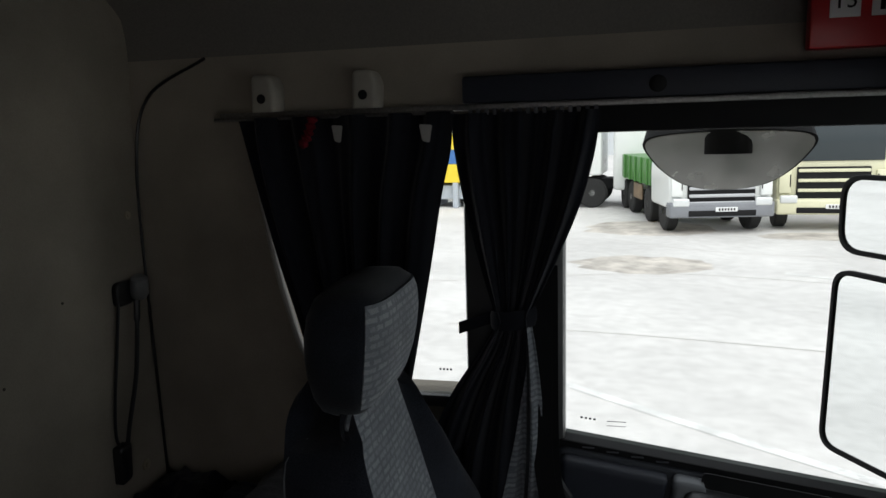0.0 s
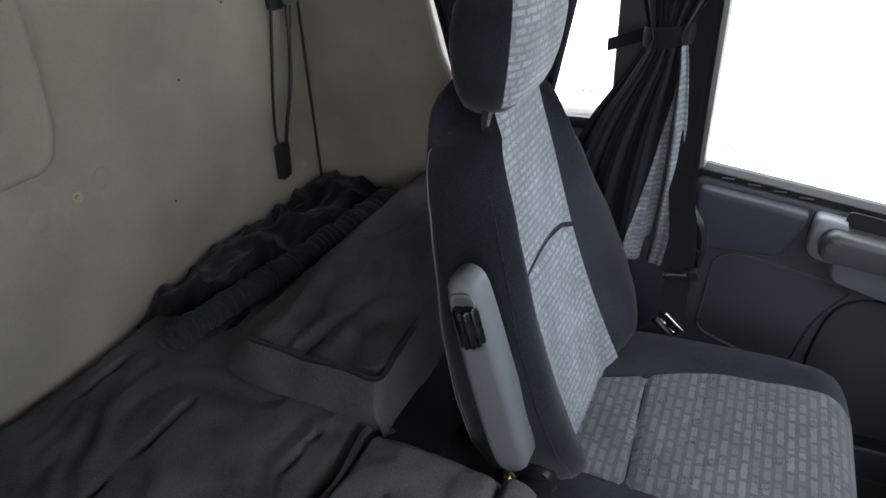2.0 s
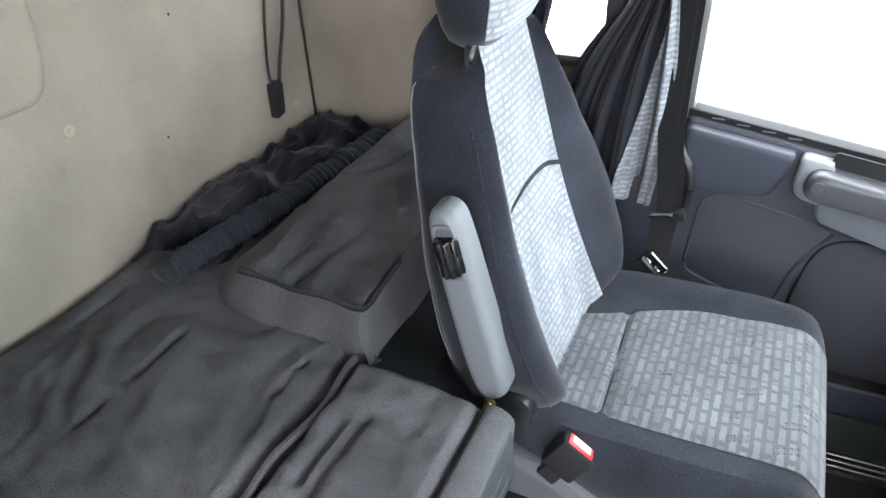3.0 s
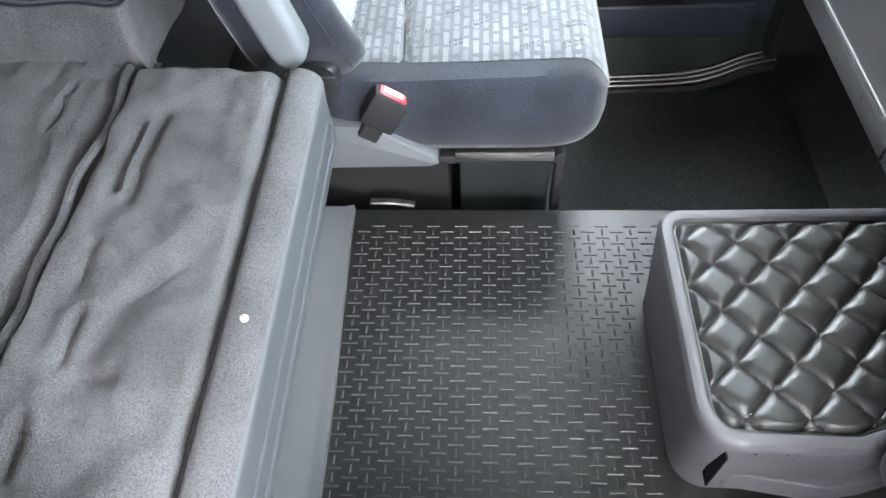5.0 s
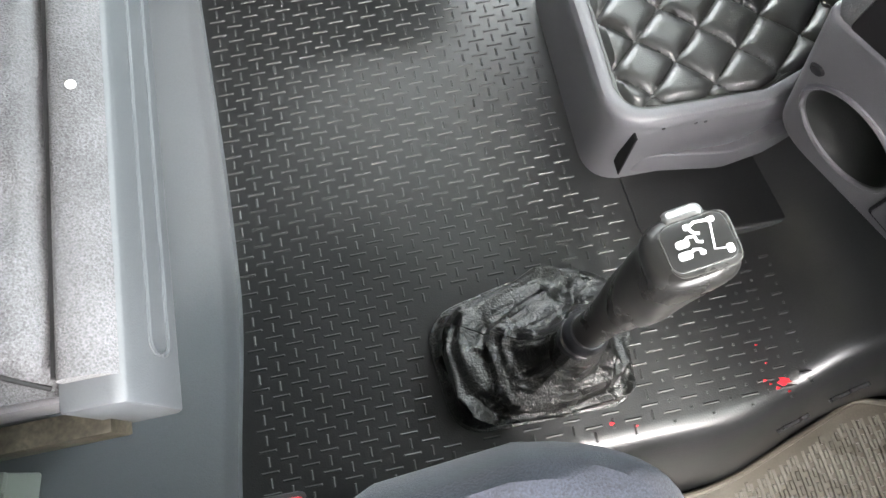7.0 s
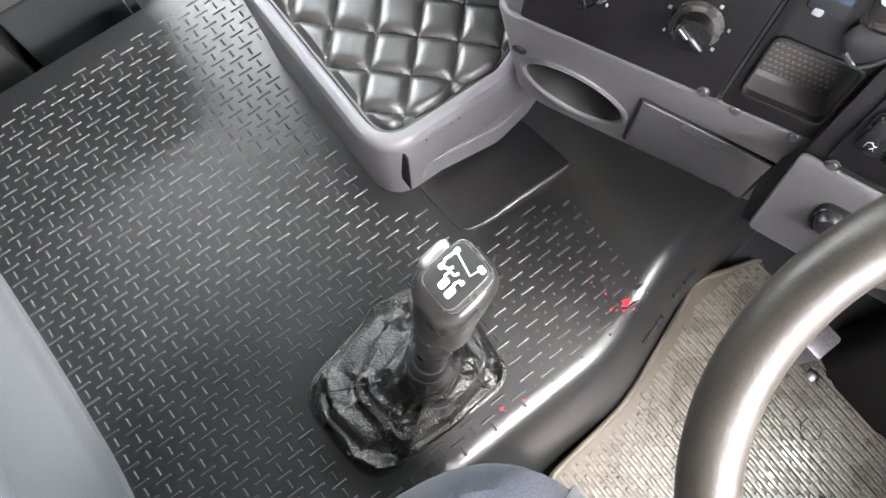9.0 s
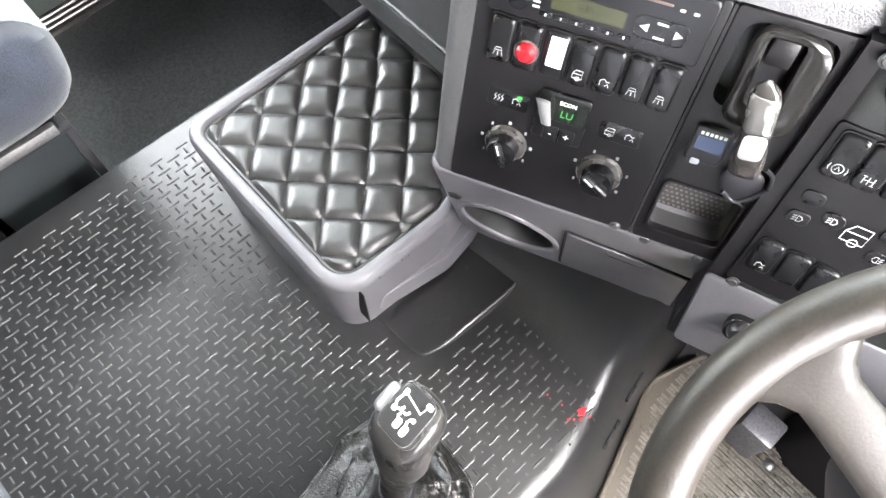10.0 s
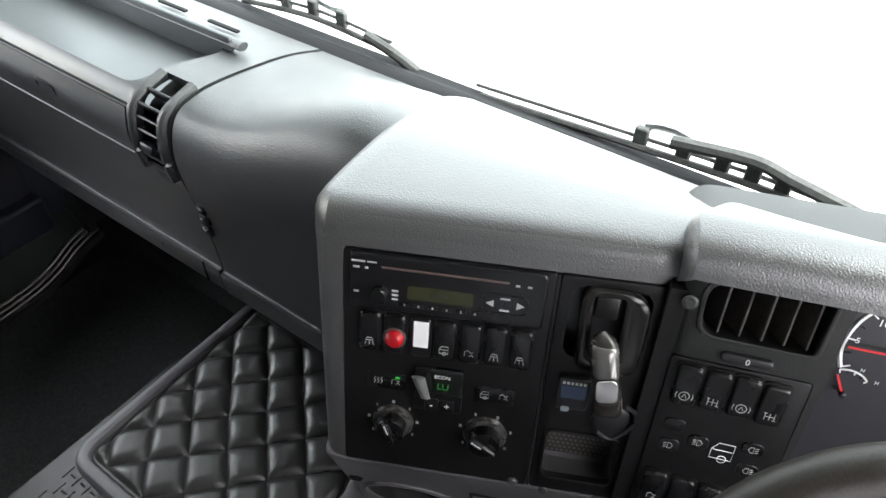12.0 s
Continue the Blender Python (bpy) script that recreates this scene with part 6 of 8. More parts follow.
part("cradle_back", bm_prism(rect(0.046, 0.072, 0.010, 4, 0.0955, 0.067), 0.006, 0.002, m=on(CON, 0, 0, -0.012)), BLACK, phone, "recessed cradle back")
part("cradle_block", bm_box(-0.011, 0.011, -0.012, 0.012, -0.006, 0.006, 0.003, 2, on(CON, 0.0925, 0.088, 0.0)), PANEL, phone, "cradle socket")


def handset(t0, t1, bulge=0.0):
    loops = []
    for k in range(15):
        t = lerp(t0, t1, k / 14)
        c = on(CON, lerp(0.0905, 0.1075, t), lerp(0.076, -0.018, t), 0.024 + 0.012 * math.sin(math.pi * min(t * 1.05, 1)))
        w, h = 0.0115 + 0.0035 * step(0.3, 0.8, t) + bulge, 0.0095 + 0.003 * step(0.3, 0.7, t) + bulge
        end = min(1, math.sqrt(max(1 - ((k / 14 - 0.5) * 2) ** 10, 0.02)))
        loops.append([c @ Vector((w * end * math.copysign(abs(math.cos(a)) ** 0.75, math.cos(a)), 0, h * end * math.copysign(abs(math.sin(a)) ** 0.75, math.sin(a)))) for a in [2 * math.pi * i / 22 for i in range(22)]])
    return bm_loft(loops)


part("handset_body", handset(0.0, 1.0), mat("dark_gloss_handset", (0.03, 0.027, 0.025), 0.22, stain=0.3, stain_scale=30), phone, "glossy dark body")
part("silver_cap", handset(0.08, 0.44, 0.0010), mat("satin_silver", (0.16, 0.155, 0.15), 0.26, 0.6, stain=0.2, stain_scale=30), phone, "silver upper part")
part("silver_badge", bm_prism(rect(0.019, 0.024, 0.006, 4), 0.001, 0.0005, m=on(CON, 0.0990, 0.028, 0.0478, 8)), mat("bright_badge", (0.55, 0.55, 0.55), 0.2, 0.7), phone, "bright worn label")
part("round_key", bm_lathe([(0, 0.004), (0.016, 0.004), (0.019, 0.002), (0.019, 0.0)], 28, on(CON, 0.1165, -0.038, 0.006)), BLACK, phone, "round black pad")
part("cord", bm_tube(spline([CON @ Vector(p) for p in ((0.122, 0.000, 0.03), (0.134, -0.014, 0.02), (0.137, -0.036, 0.012), (0.120, -0.058, 0.010), (0.104, -0.050, 0.012))], 6), 0.0022, 8), BLACK, phone, "black coiled cord")
unit = thing("handsfree_display", tuple(CON @ Vector((0.077, -0.014, 0.004))), "small hands-free unit with a blue display", "display unit")
part("case", bm_prism(rect(0.032, 0.038, 0.005, 4, 0.0755, -0.012), 0.008, 0.002, m=on(CON, 0, 0, 0.0)), BLACK, unit, "black case")
part("screen", bm_prism(rect(0.024, 0.015, 0.001, 2, 0.0755, -0.009), 0.0005, m=on(CON, 0, 0, 0.0081)), glow("blue_screen", (0.10, 0.16, 0.30), 0.012), unit, "dim blue screen")
for k in range(6):
    part("print", bm_box(-0.0013, 0.0013, -0.0016, 0.0016, 0.0082, 0.0086, m=on(CON, 0.0655 + 0.004 * k, 0.0015, 0)), WHITE, unit, "small white print")
part("call_key", bm_prism(rect(0.008, 0.006, 0.002), 0.0012, 0.0004, m=on(CON, 0.070, -0.030, 0.008)), LIGHTGREY, unit, "pale call key")

# perforated pocket
pocket_t = part("pocket_floor", bm_prism(rect(0.076, 0.066, 0.006, 4, 0.094, -0.097), 0.003, m=on(CON, 0, 0, -0.036)), mat("pocket_mat", (0.035, 0.032, 0.030), 0.45), dash, "ribbed pocket floor")
dots = [bm_box(-0.0013, 0.0013, -0.0009, 0.0009, 0.0, 0.0012, m=on(CON, 0.064 + 0.0052 * i + (0.0026 if j % 2 else 0), -0.122 + 0.0055 * j, -0.033)) for i in range(12) for j in range(10)]
part("grip_dots", join(*dots), mat("pale_dot", (0.14, 0.13, 0.12), 0.4), dash, "raised anti-slip dots", kind="stuff")
part("pocket_rim", bm_ring(rect(0.078, 0.068, 0.010, 4, 0.094, -0.097), rect(0.072, 0.062, 0.008, 4, 0.094, -0.097), 0.003, on(CON, 0, 0, 0.0008), 0.001), PANEL, dash, "pocket rim")

# ---- driver's side pod ----
pod_o = rounded([(0.150, -0.26), (0.62, -0.26), (0.62, 0.168), (0.150, 0.168)], [0.01, 0.03, 0.03, 0.03], 7)
vent_cut = bm_prism(rounded([(0.170, 0.089), (0.2655, 0.089), (0.2675, 0.143), (0.166, 0.143)], [0.016, 0.006, 0.006, 0.022], 5), 0.10, m=on(P3, 0, 0, -0.045))
cluster_cut = bm_prism(rounded([(0.281, -0.06), (0.56, -0.06), (0.56, 0.148), (0.283, 0.148)], 0.015, 5), 0.10, m=on(P3, 0, 0, -0.03))
plate_cut = bm_prism(rect(0.122, 0.204, 0.004, 3, 0.214, -0.041), 0.02, m=on(P3, 0, 0, -0.003))
pod = part("driver_pod", cut(shell(pod_o, 0.16, P3), vent_cut, cluster_cut, plate_cut), PODDARK, dash, "dark grained instrument pod")
plate = part("driver_switch_plate", bm_prism(rect(0.120, 0.202, 0.004, 3, 0.214, -0.041), 0.004, 0.001, m=on(P3, 0, 0, -0.003)), PANEL, dash, "black switch plate")
for u, v, kind in ((0.173, 0.033, "ring"), (0.198, 0.033, "axle"), (0.223, 0.033, "ring"), (0.248, 0.031, "axle")):
    rocker(on(P3, u, v, 0.001), kind, 0.0225, 0.044)
for u, v, kind in ((0.172, -0.096, "other"), (0.198, -0.098, ""), (0.225, -0.100, ""), (0.252, -0.102, "")):
    rocker(on(P3, u, v, 0.001), kind, 0.0225, 0.040)
for u, v, kind in ((0.174, -0.016, ""), (0.174, -0.041, "lamp"), (0.199, -0.030, "lamp"), (0.247, -0.024, "lamp"), (0.249, -0.050, "lamp")):
    btn = part("round_button", bm_prism(rect(0.0195, 0.015, 0.0065, 4), 0.002, 0.0008, m=on(P3, u, v, 0.0008)), SWITCH, plate, "oval push button")
    if kind:
        part("icon", icon(kind, on(P3, u, v, 0.003, 180 if u > 0.22 else 0), 0.0042), PRINT, btn, "white pictogram")
big = on(P3, 0.223, -0.036, 0.0015)
part("truck_symbol", icon("cab", big, 0.0105), WHITE, plate, "white truck symbol")
wheel_0 = part("vent_wheel", bm_prism(rect(0.044, 0.0095, 0.0045, 4), 0.005, 0.002, m=on(P3, 0.2155, 0.071, 0.0)), BLACK, dash, "black vent thumbwheel")
part("sign", bm_text("0", 0.0085, on(P3, 0.2155, 0.071, 0.0054), 0.0001), WHITE, wheel_0, "white zero")
part("pod_screw", bm_lathe([(0, 0.003), (0.004, 0.003), (0.005, 0.0015), (0.007, 0.001), (0.007, 0)], 14, on(P3, 0.1555, 0.117, 0.001)), MATS["dark_screw_steel"], dash, "dark steel trim screw")
part("pod_screw", bm_lathe([(0, 0.003), (0.004, 0.003), (0.005, 0.0015), (0.007, 0.001), (0.007, 0)], 14, on(P3, 0.163, -0.146, 0.001)), MATS["dark_screw_steel"], dash, "dark steel trim screw")
v2 = thing("air_vent", tuple(P3 @ Vector((0.216, 0.116, -0.02))), "dusty black instrument pod air vent with louvres", "air vent", "dash vents")
part("vent_back", bm_prism(rect(0.11, 0.062, 0.004, 3, 0.217, 0.116), 0.003, m=on(P3, 0, 0, -0.044)), MATTE, v2, "dark duct")
for k in range(5):
    part("louvre", bm_box(-0.0012, 0.0012, -0.026, 0.026, -0.014, 0.014, 0.0008, 1, on(P3, 0.180 + 0.0185 * k, 0.116, -0.016) @ pose(0, 0, 0, 0, 24, 0)), mat("dusty_louvre", (0.05, 0.045, 0.042), 0.6, grain=0.4, grain_scale=200), v2)
part("vent_frame", bm_ring(rounded([(0.166, 0.085), (0.2695, 0.085), (0.2715, 0.147), (0.162, 0.147)], [0.018, 0.008, 0.008, 0.024], 5), rounded([(0.170, 0.089), (0.2655, 0.089), (0.2675, 0.143), (0.166, 0.143)], [0.016, 0.006, 0.006, 0.022], 5), 0.003, on(P3, 0, 0, 0.0), 0.001), PODDARK, v2, "vent frame")
# instruments
cl = thing("instrument_cluster", tuple(P3 @ Vector((0.36, 0.06, -0.02))), "black instrument cluster with white dials and red needles", "instruments")
part("dial_face", bm_prism(rect(0.29, 0.22, 0.01, 3, 0.42, 0.045), 0.003, m=on(P3, 0, 0, -0.030)), mat("dial_black", (0.018, 0.018, 0.022), 0.4), cl, "matt dial face")
NEEDLE = mat("red_needle", (0.7, 0.02, 0.03), 0.4)


def gauge(u, v, r, a0, a1, n, needle, width):
    g = part("gauge_scale", bm_tube([P3 @ Vector((u + r * math.cos(radians(lerp(a0, a1, k / 30))), v + r * math.sin(radians(lerp(a0, a1, k / 30))), -0.0265)) for k in range(31)], width, 5), WHITE, cl, "white scale arc")
    for k in range(n):
        a = radians(lerp(a0, a1, k / (n - 1)))
        part("tick", bm_box(r * 0.86, r * 1.0, -0.0006, 0.0006, 0, 0.0008, m=on(P3, u, v, -0.0265) @ pose(0, 0, 0, 0, 0, math.degrees(a))), MATTE if k % 2 else WHITE, g)
    part("needle", bm_box(0, r * 0.95, -0.0009, 0.0009, 0, 0.001, m=on(P3, u, v, -0.0215) @ pose(0, 0, 0, 0, 0, needle)), NEEDLE, cl, "red needle")
    part("needle_cap", bm_lathe([(0, 0.006), (r * 0.12, 0.005), (r * 0.13, 0)], 20, on(P3, u, v, -0.0225)), BLACK, cl, "black needle cap")


gauge(0.352, 0.092, 0.058, 205, 20, 13, 180, 0.0022)
gauge(0.308, 0.043, 0.0225, 110, 40, 5, 118, 0.0010)
part("digits", join(bm_text("10", 0.010, on(P3, 0.318, 0.118, -0.026), 0.0001), bm_text("5", 0.008, on(P3, 0.304, 0.097, -0.026), 0.0001), bm_text("L", 0.005, on(P3, 0.298, 0.068, -0.026), 0.0001), bm_text("N", 0.005, on(P3, 0.318, 0.068, -0.026), 0.0001), bm_text("H", 0.005, on(P3, 0.333, 0.058, -0.026), 0.0001)), WHITE, cl, "white dial figures")
part("tell_tale", bm_prism(rect(0.005, 0.004, 0.001), 0.0006, m=on(P3, 0.345, 0.078, -0.0264)), glow("green_tell_tale", (0.05, 0.8, 0.15), 0.15), cl, "green tell-tale")
# lower light switch on the grey knee panel
knee = part("knee_panel", bm_prism(rounded([(0.147, -0.262), (0.60, -0.262), (0.60, -0.148), (0.136, -0.148)], 0.008), 0.004, 0.002, m=on(P3, 0, 0, -0.001)), MIDGREY, dash, "grey lower knee panel")
lsw = part("level_switch", bm_prism(rect(0.062, 0.034, 0.013, 5), 0.012, 0.005, 4, m=on(P3, 0.212, -0.198, 0.0025)), mat("gloss_switch", (0.012, 0.012, 0.013), 0.12), dash, "glossy black rotary switch block")
part("knob", bm_lathe([(0, 0.012), (0.010, 0.011), (0.013, 0.006), (0.013, 0)], 22, on(P3, 0.196, -0.194, 0.012)), BLACK, lsw, "round knob")
part("icon", icon("lamp", on(P3, 0.207, -0.207, 0.015), 0.004), WHITE, lsw, "white pictogram")
part("icon", icon("cab", on(P3, 0.226, -0.200, 0.015), 0.004), WHITE, lsw, "white pictogram")
part("screw", bm_lathe([(0, 0.001), (0.006, 0.003), (0.008, 0)], 14, on(P3, 0.225, -0.168, 0.002)), MATTE, dash, "recessed screw")
# ---- passenger door ----
door = thing("door_1", (0.35, 1.50, 0.0), "navy and grey plastic passenger door panel with armrest", "door", kind="structure")


def sill_z(x):
    return 0.617 - 0.135 * max(x, 0)


def xz(outline, y0, y1, bevel=0.0, seg=2):
    """A plate with an (x, z) outline between two places across the cab, its inner face bevelled."""
    bm = bm_prism(outline, y1 - y0, bevel, seg)
    bm.transform(Matrix(((1, 0, 0, 0), (0, 0, -1, y1), (0, 1, 0, 0), (0, 0, 0, 1))))
    return bm


skin = [(0.0, -0.16), (0.92, -0.16), (0.92, 0.46), (0.70, sill_z(0.70) - 0.012), (0.0, sill_z(0.0) - 0.012)]
part("outer_skin", xz(skin, 1.50, 1.56), GREEN, door, "dark green painted door skin")
part("inner_panel", xz(rounded([(0.0, -0.06), (0.90, -0.06), (0.90, 0.48), (0.70, sill_z(0.70) - 0.014), (0.0, sill_z(0) - 0.014)], 0.02), 1.462, 1.50, 0.008), mat("grey_navy_door", (0.031, 0.035, 0.045), 0.6, grain=0.12, grain_scale=500, bump=0.2, stain=0.12), door, "blue grey door lining")
part("window_ledge", xz([(0.0, sill_z(0) - 0.022), (0.78, sill_z(0.78) - 0.022), (0.78, sill_z(0.78)), (0.0, sill_z(0))], 1.475, 1.515, 0.004), MATTE, door, "black window seal")
for k in range(4):
    x = 0.05 + 0.05 * k
    part("ledge_slot", bm_box(x, x + 0.025, 1.472, 1.4755, sill_z(x) - 0.010, sill_z(x) - 0.0075), GREY, door, "worn edge of the seal")
part("top_pad", xz(rounded([(0.005, 0.452), (0.190, 0.458), (0.215, 0.53), (0.222, sill_z(0.22) - 0.024), (0.005, sill_z(0) - 0.024)], [0.03, 0.03, 0.02, 0.01, 0.02]), 1.425, 1.465, 0.014, 4), NAVY, door, "navy padded upper door trim")
TRIM = mat("grey_door_trim", (0.20, 0.21, 0.23), 0.45, grain=0.08, grain_scale=500, bump=0.12, stain=0.1)
arm_bm = xz(rounded([(0.226, 0.478), (0.80, 0.375), (0.82, 0.470), (0.70, sill_z(0.70) - 0.024), (0.232, sill_z(0.23) - 0.020)], [0.03, 0.02, 0.02, 0.01, 0.015]), 1.425, 1.465, 0.010, 3)
slot = xz(rounded([(0.288, 0.545), (0.60, 0.500), (0.605, 0.530), (0.292, 0.574)], 0.013), 1.38, 1.45)
arm_part = part("armrest", cut(arm_bm, slot), TRIM, door, "grey armrest surround with a grip slot")
part("grip_slot", xz(rounded([(0.284, 0.541), (0.604, 0.496), (0.609, 0.534), (0.288, 0.578)], 0.010), 1.446, 1.450), MATTE, arm_part, "dark grip slot")
part("grip_bar", xz(rounded([(0.240, 0.497), (0.66, 0.432), (0.672, 0.490), (0.256, 0.552)], [0.026, 0.02, 0.02, 0.024], 6), 1.388, 1.440, 0.014, 4), mat("dark_grip_plastic", (0.045, 0.046, 0.052), 0.45, grain=0.08, bump=0.1), arm_part, "dark grey grip bar")
part("cap", bm_lathe([(0, 0.002), (0.012, 0.002), (0.0135, 0)], 20, pose(0.268, 1.388, 0.524, 90, 0, 0)), MATS["dark_grip_plastic"], arm_part, "round screw cap")
part("window_switch", join(bm_box(0.62, 0.70, 1.400, 1.428, 0.435, 0.465, 0.003, 2), bm_box(0.635, 0.65, 1.396, 1.404, 0.442, 0.458, 0.002, 1), bm_box(0.665, 0.68, 1.396, 1.404, 0.440, 0.456, 0.002, 1)), BLACK, arm_part, "black window switch")
HANDLE = mat("grey_handle_plastic", (0.105, 0.115, 0.13), 0.5, grain=0.05, grain_scale=500, bump=0.1, stain=0.1)
pull = part("pull_handle", xz(rounded([(0.280, 0.436), (0.60, 0.345), (0.645, 0.372), (0.64, 0.420), (0.276, 0.486)], [0.02, 0.02, 0.015, 0.01, 0.02]), 1.422, 1.468, 0.010, 4), HANDLE, door, "grey pull handle")
part("latch_recess", xz(rounded([(0.480, 0.380), (0.575, 0.358), (0.600, 0.385), (0.49, 0.412)], 0.012), 1.4195, 1.4215), MATTE, pull, "dark latch recess")
part("latch", bm_tube(spline([(0.505, 1.418, 0.372), (0.54, 1.414, 0.368), (0.575, 1.414, 0.376), (0.59, 1.418, 0.392)], 6), 0.009, 10, flat=0.6), LIGHTGREY, pull, "pale door latch")
oval = spline([(0.285, 0.20, 0), (0.32, 0.36, 0), (0.45, 0.385, 0), (0.66, 0.33, 0), (0.775, 0.22, 0), (0.79, 0.05, 0), (0.70, -0.02, 0), (0.40, -0.015, 0), (0.29, 0.04, 0)], 7, closed=True)
part("speaker_panel", xz([(p.x, p.y) for p in oval][::-1], 1.452, 1.464, 0.004), mat("dark_speaker_cloth", (0.02, 0.021, 0.03), 0.8, grain=0.3, grain_scale=600, bump=0.2), door, "dark curved speaker panel")
bead = rounded([(0.048, 0.23), (0.16, 0.19), (0.255, 0.185), (0.275, 0.30), (0.335, 0.398), (0.10, 0.443), (0.062, 0.42)], [0.03, 0.02, 0.03, 0.06, 0.02, 0.04, 0.03], 6)
part("bead", bm_tube([(x, 1.461, z) for x, z in bead], 0.0035, 6, closed=True), MATS["grey_navy_door"], door, "moulded bead")
pocket_o = rounded([(0.36, -0.055), (0.80, -0.055), (0.80, 0.045), (0.36, 0.035)], 0.015)
part("door_pocket", xz(pocket_o, 1.415, 1.465, 0.010, 3), NAVY, door, "navy door pocket")
part("pocket_mouth", bm_box(0.39, 0.77, 1.420, 1.455, 0.0365, 0.041, 0.001), MATTE, door, "dark pocket mouth")
w2 = thing("window_2", (0.35, 1.51, 0.9), "clear door window above the door panel", "window", kind="structure")
p = part("pane", xz([(0.005, sill_z(0) - 0.01), (0.75, sill_z(0.75) - 0.01), (0.72, 1.27), (0.005, 1.27)], 1.508, 1.512), PANE, w2)
p.visible_shadow = False
part("glass_mark", join(*[bm_box(0.045 + 0.009 * k, 0.050 + 0.009 * k, 1.5065, 1.5078, 0.652 - 0.001 * k, 0.656 - 0.001 * k) for k in range(4)], bm_box(0.10, 0.14, 1.5065, 1.5078, 0.638, 0.6388), bm_box(0.10, 0.14, 1.5065, 1.5078, 0.648, 0.6490)), GREY, w2, "small etched maker mark")
w1 = thing("window_1", (-0.4, 1.52, 0.95), "sleeper side window half covered by a curtain", "window", kind="structure")
p = part("pane", bm_box(-0.70, -0.19, 1.520, 1.524, 0.69, 1.31), PANE, w1)
p.visible_shadow = False
part("glass_mark", join(*[bm_box(-0.265 + 0.008 * k, -0.261 + 0.008 * k, 1.517, 1.5195, 0.741, 0.745) for k in range(4)]), MATTE, w1, "small etched maker mark")
# curved rear edge of the sleeper window
edge = [(-0.665, 1.32), (-0.655, 1.159), (-0.632, 1.0), (-0.606, 0.88), (-0.572, 0.775), (-0.50, 0.70), (-0.195, 0.695)]
fill = [(p.x, p.y) for p in spline([(x, z, 0) for x, z in edge], 6)] + [(-0.19, 0.66), (-0.71, 0.66), (-0.71, 1.32)]
part("window_surround", xz(fill, 1.485, 1.555), CREAM, w1, "cream moulded window surround")
part("window_frame", bm_tube([(p.x, 1.488, p.y) for p in spline([(x, z, 0) for x, z in edge], 6)], 0.008, 8), mat("pale_window_trim", (0.42, 0.41, 0.37), 0.5), w1, "pale window trim")
part("window_sill", bm_box(-0.50, -0.19, 1.470, 1.50, 0.672, 0.700, 0.006), DARKGREY, w1, "dark lower window ledge")
d2 = thing("door_2", (0.35, -0.80, 0.0), "driver door lining beside the driver seat", "door", kind="structure")
part("inner_panel", xz([(0.0, -0.25), (0.92, -0.25), (0.92, 0.48), (0.0, 0.61)], -0.85, -0.77), NAVY, d2, "navy door lining")
# unseen sheet added to keep light out on the driver side
w3 = thing("window_3", (-0.4, -0.82, 0.95), "unseen dark sheet added to close the driver side sleeper window to light", "window", kind="structure")
part("blind", bm_box(-0.72, -0.18, -0.83, -0.81, 0.66, 1.32), DARKCLOTH, w3, "added dark sheet that blocks light")

# metal edged step at the foot of the door
st = thing("door_step_trim", (0.6, 1.40, -0.19), "scuffed aluminium door step trim with grooves", "step trim", kind="structure")
path = spline([(0.30, 1.385, -0.172), (0.50, 1.392, -0.172), (0.66, 1.398, -0.168), (0.74, 1.402, -0.152), (0.82, 1.410, -0.122), (0.90, 1.414, -0.105)], 8)
for k in range(3):
    part("tread_rail", bm_tube([p + Vector((0, 0.017 * k - 0.012, 0.001 * k)) for p in path], 0.0068, 8, flat=0.55), ALU, st, "grooved aluminium edge")
part("base", bm_sheet(lambda u, v: path[round(u * 40)] + Vector((0, lerp(-0.025, 0.035, v), -0.006)), 40, 2, 0.02), ALU, st)
part("riser", bm_sheet(lambda u, v: path[round(u * 40)] + Vector((0, -0.022, lerp(-0.26 - path[round(u * 40)].z, -0.012, v))), 40, 2, 0.012), BLACK, st, "black step riser")
part("end_cap", bm_box(0.885, 0.98, 1.385, 1.50, -0.26, -0.085, 0.006), BLACK, st, "black step end")
part("green_sill", bm_sheet(lambda u, v: path[round(u * 40)] + Vector((0.0, lerp(0.022, 0.08, v), lerp(-0.008, 0.10, v))), 40, 3, 0.01), GREEN, st, "dark green painted sill")

# ---- seat belt ----
belt = thing("seat_belt", (0.0, 1.40, 0.4), "black seat belt hanging on the door pillar", "seat belt")
WEB = mat("black_webbing", (0.010, 0.010, 0.011), 0.8, grain=0.3, grain_scale=700, bump=0.3, spec=0.15)


def strap(pts, w, name="webbing", across=(1, 0, 0)):
    line = spline(pts, 10)
    a = Vector(across)
    return part(name, bm_sheet(lambda u, v: line[round(u * (len(line) - 1))] + a * lerp(-w, w, v), len(line) - 1, 2, 0.0025), WEB, belt, "black woven webbing")


strap([(-0.028, 1.425, 1.10), (-0.028, 1.405, 0.75), (-0.027, 1.40, 0.62), (-0.010, 1.385, 0.50), (0.003, 1.362, 0.424)], 0.020)
strap([(-0.016, 1.430, 1.00), (-0.012, 1.412, 0.62), (0.006, 1.392, 0.50), (0.012, 1.368, 0.424)], 0.018)
strap([(0.004, 1.358, 0.420), (0.002, 1.335, 0.385), (0.006, 1.305, 0.348)], 0.026)
strap([(0.004, 1.300, 0.345), (-0.020, 1.290, 0.315), (-0.055, 1.280, 0.285), (-0.09, 1.27, 0.27)], 0.026, across=(0.8, 0, -0.5))
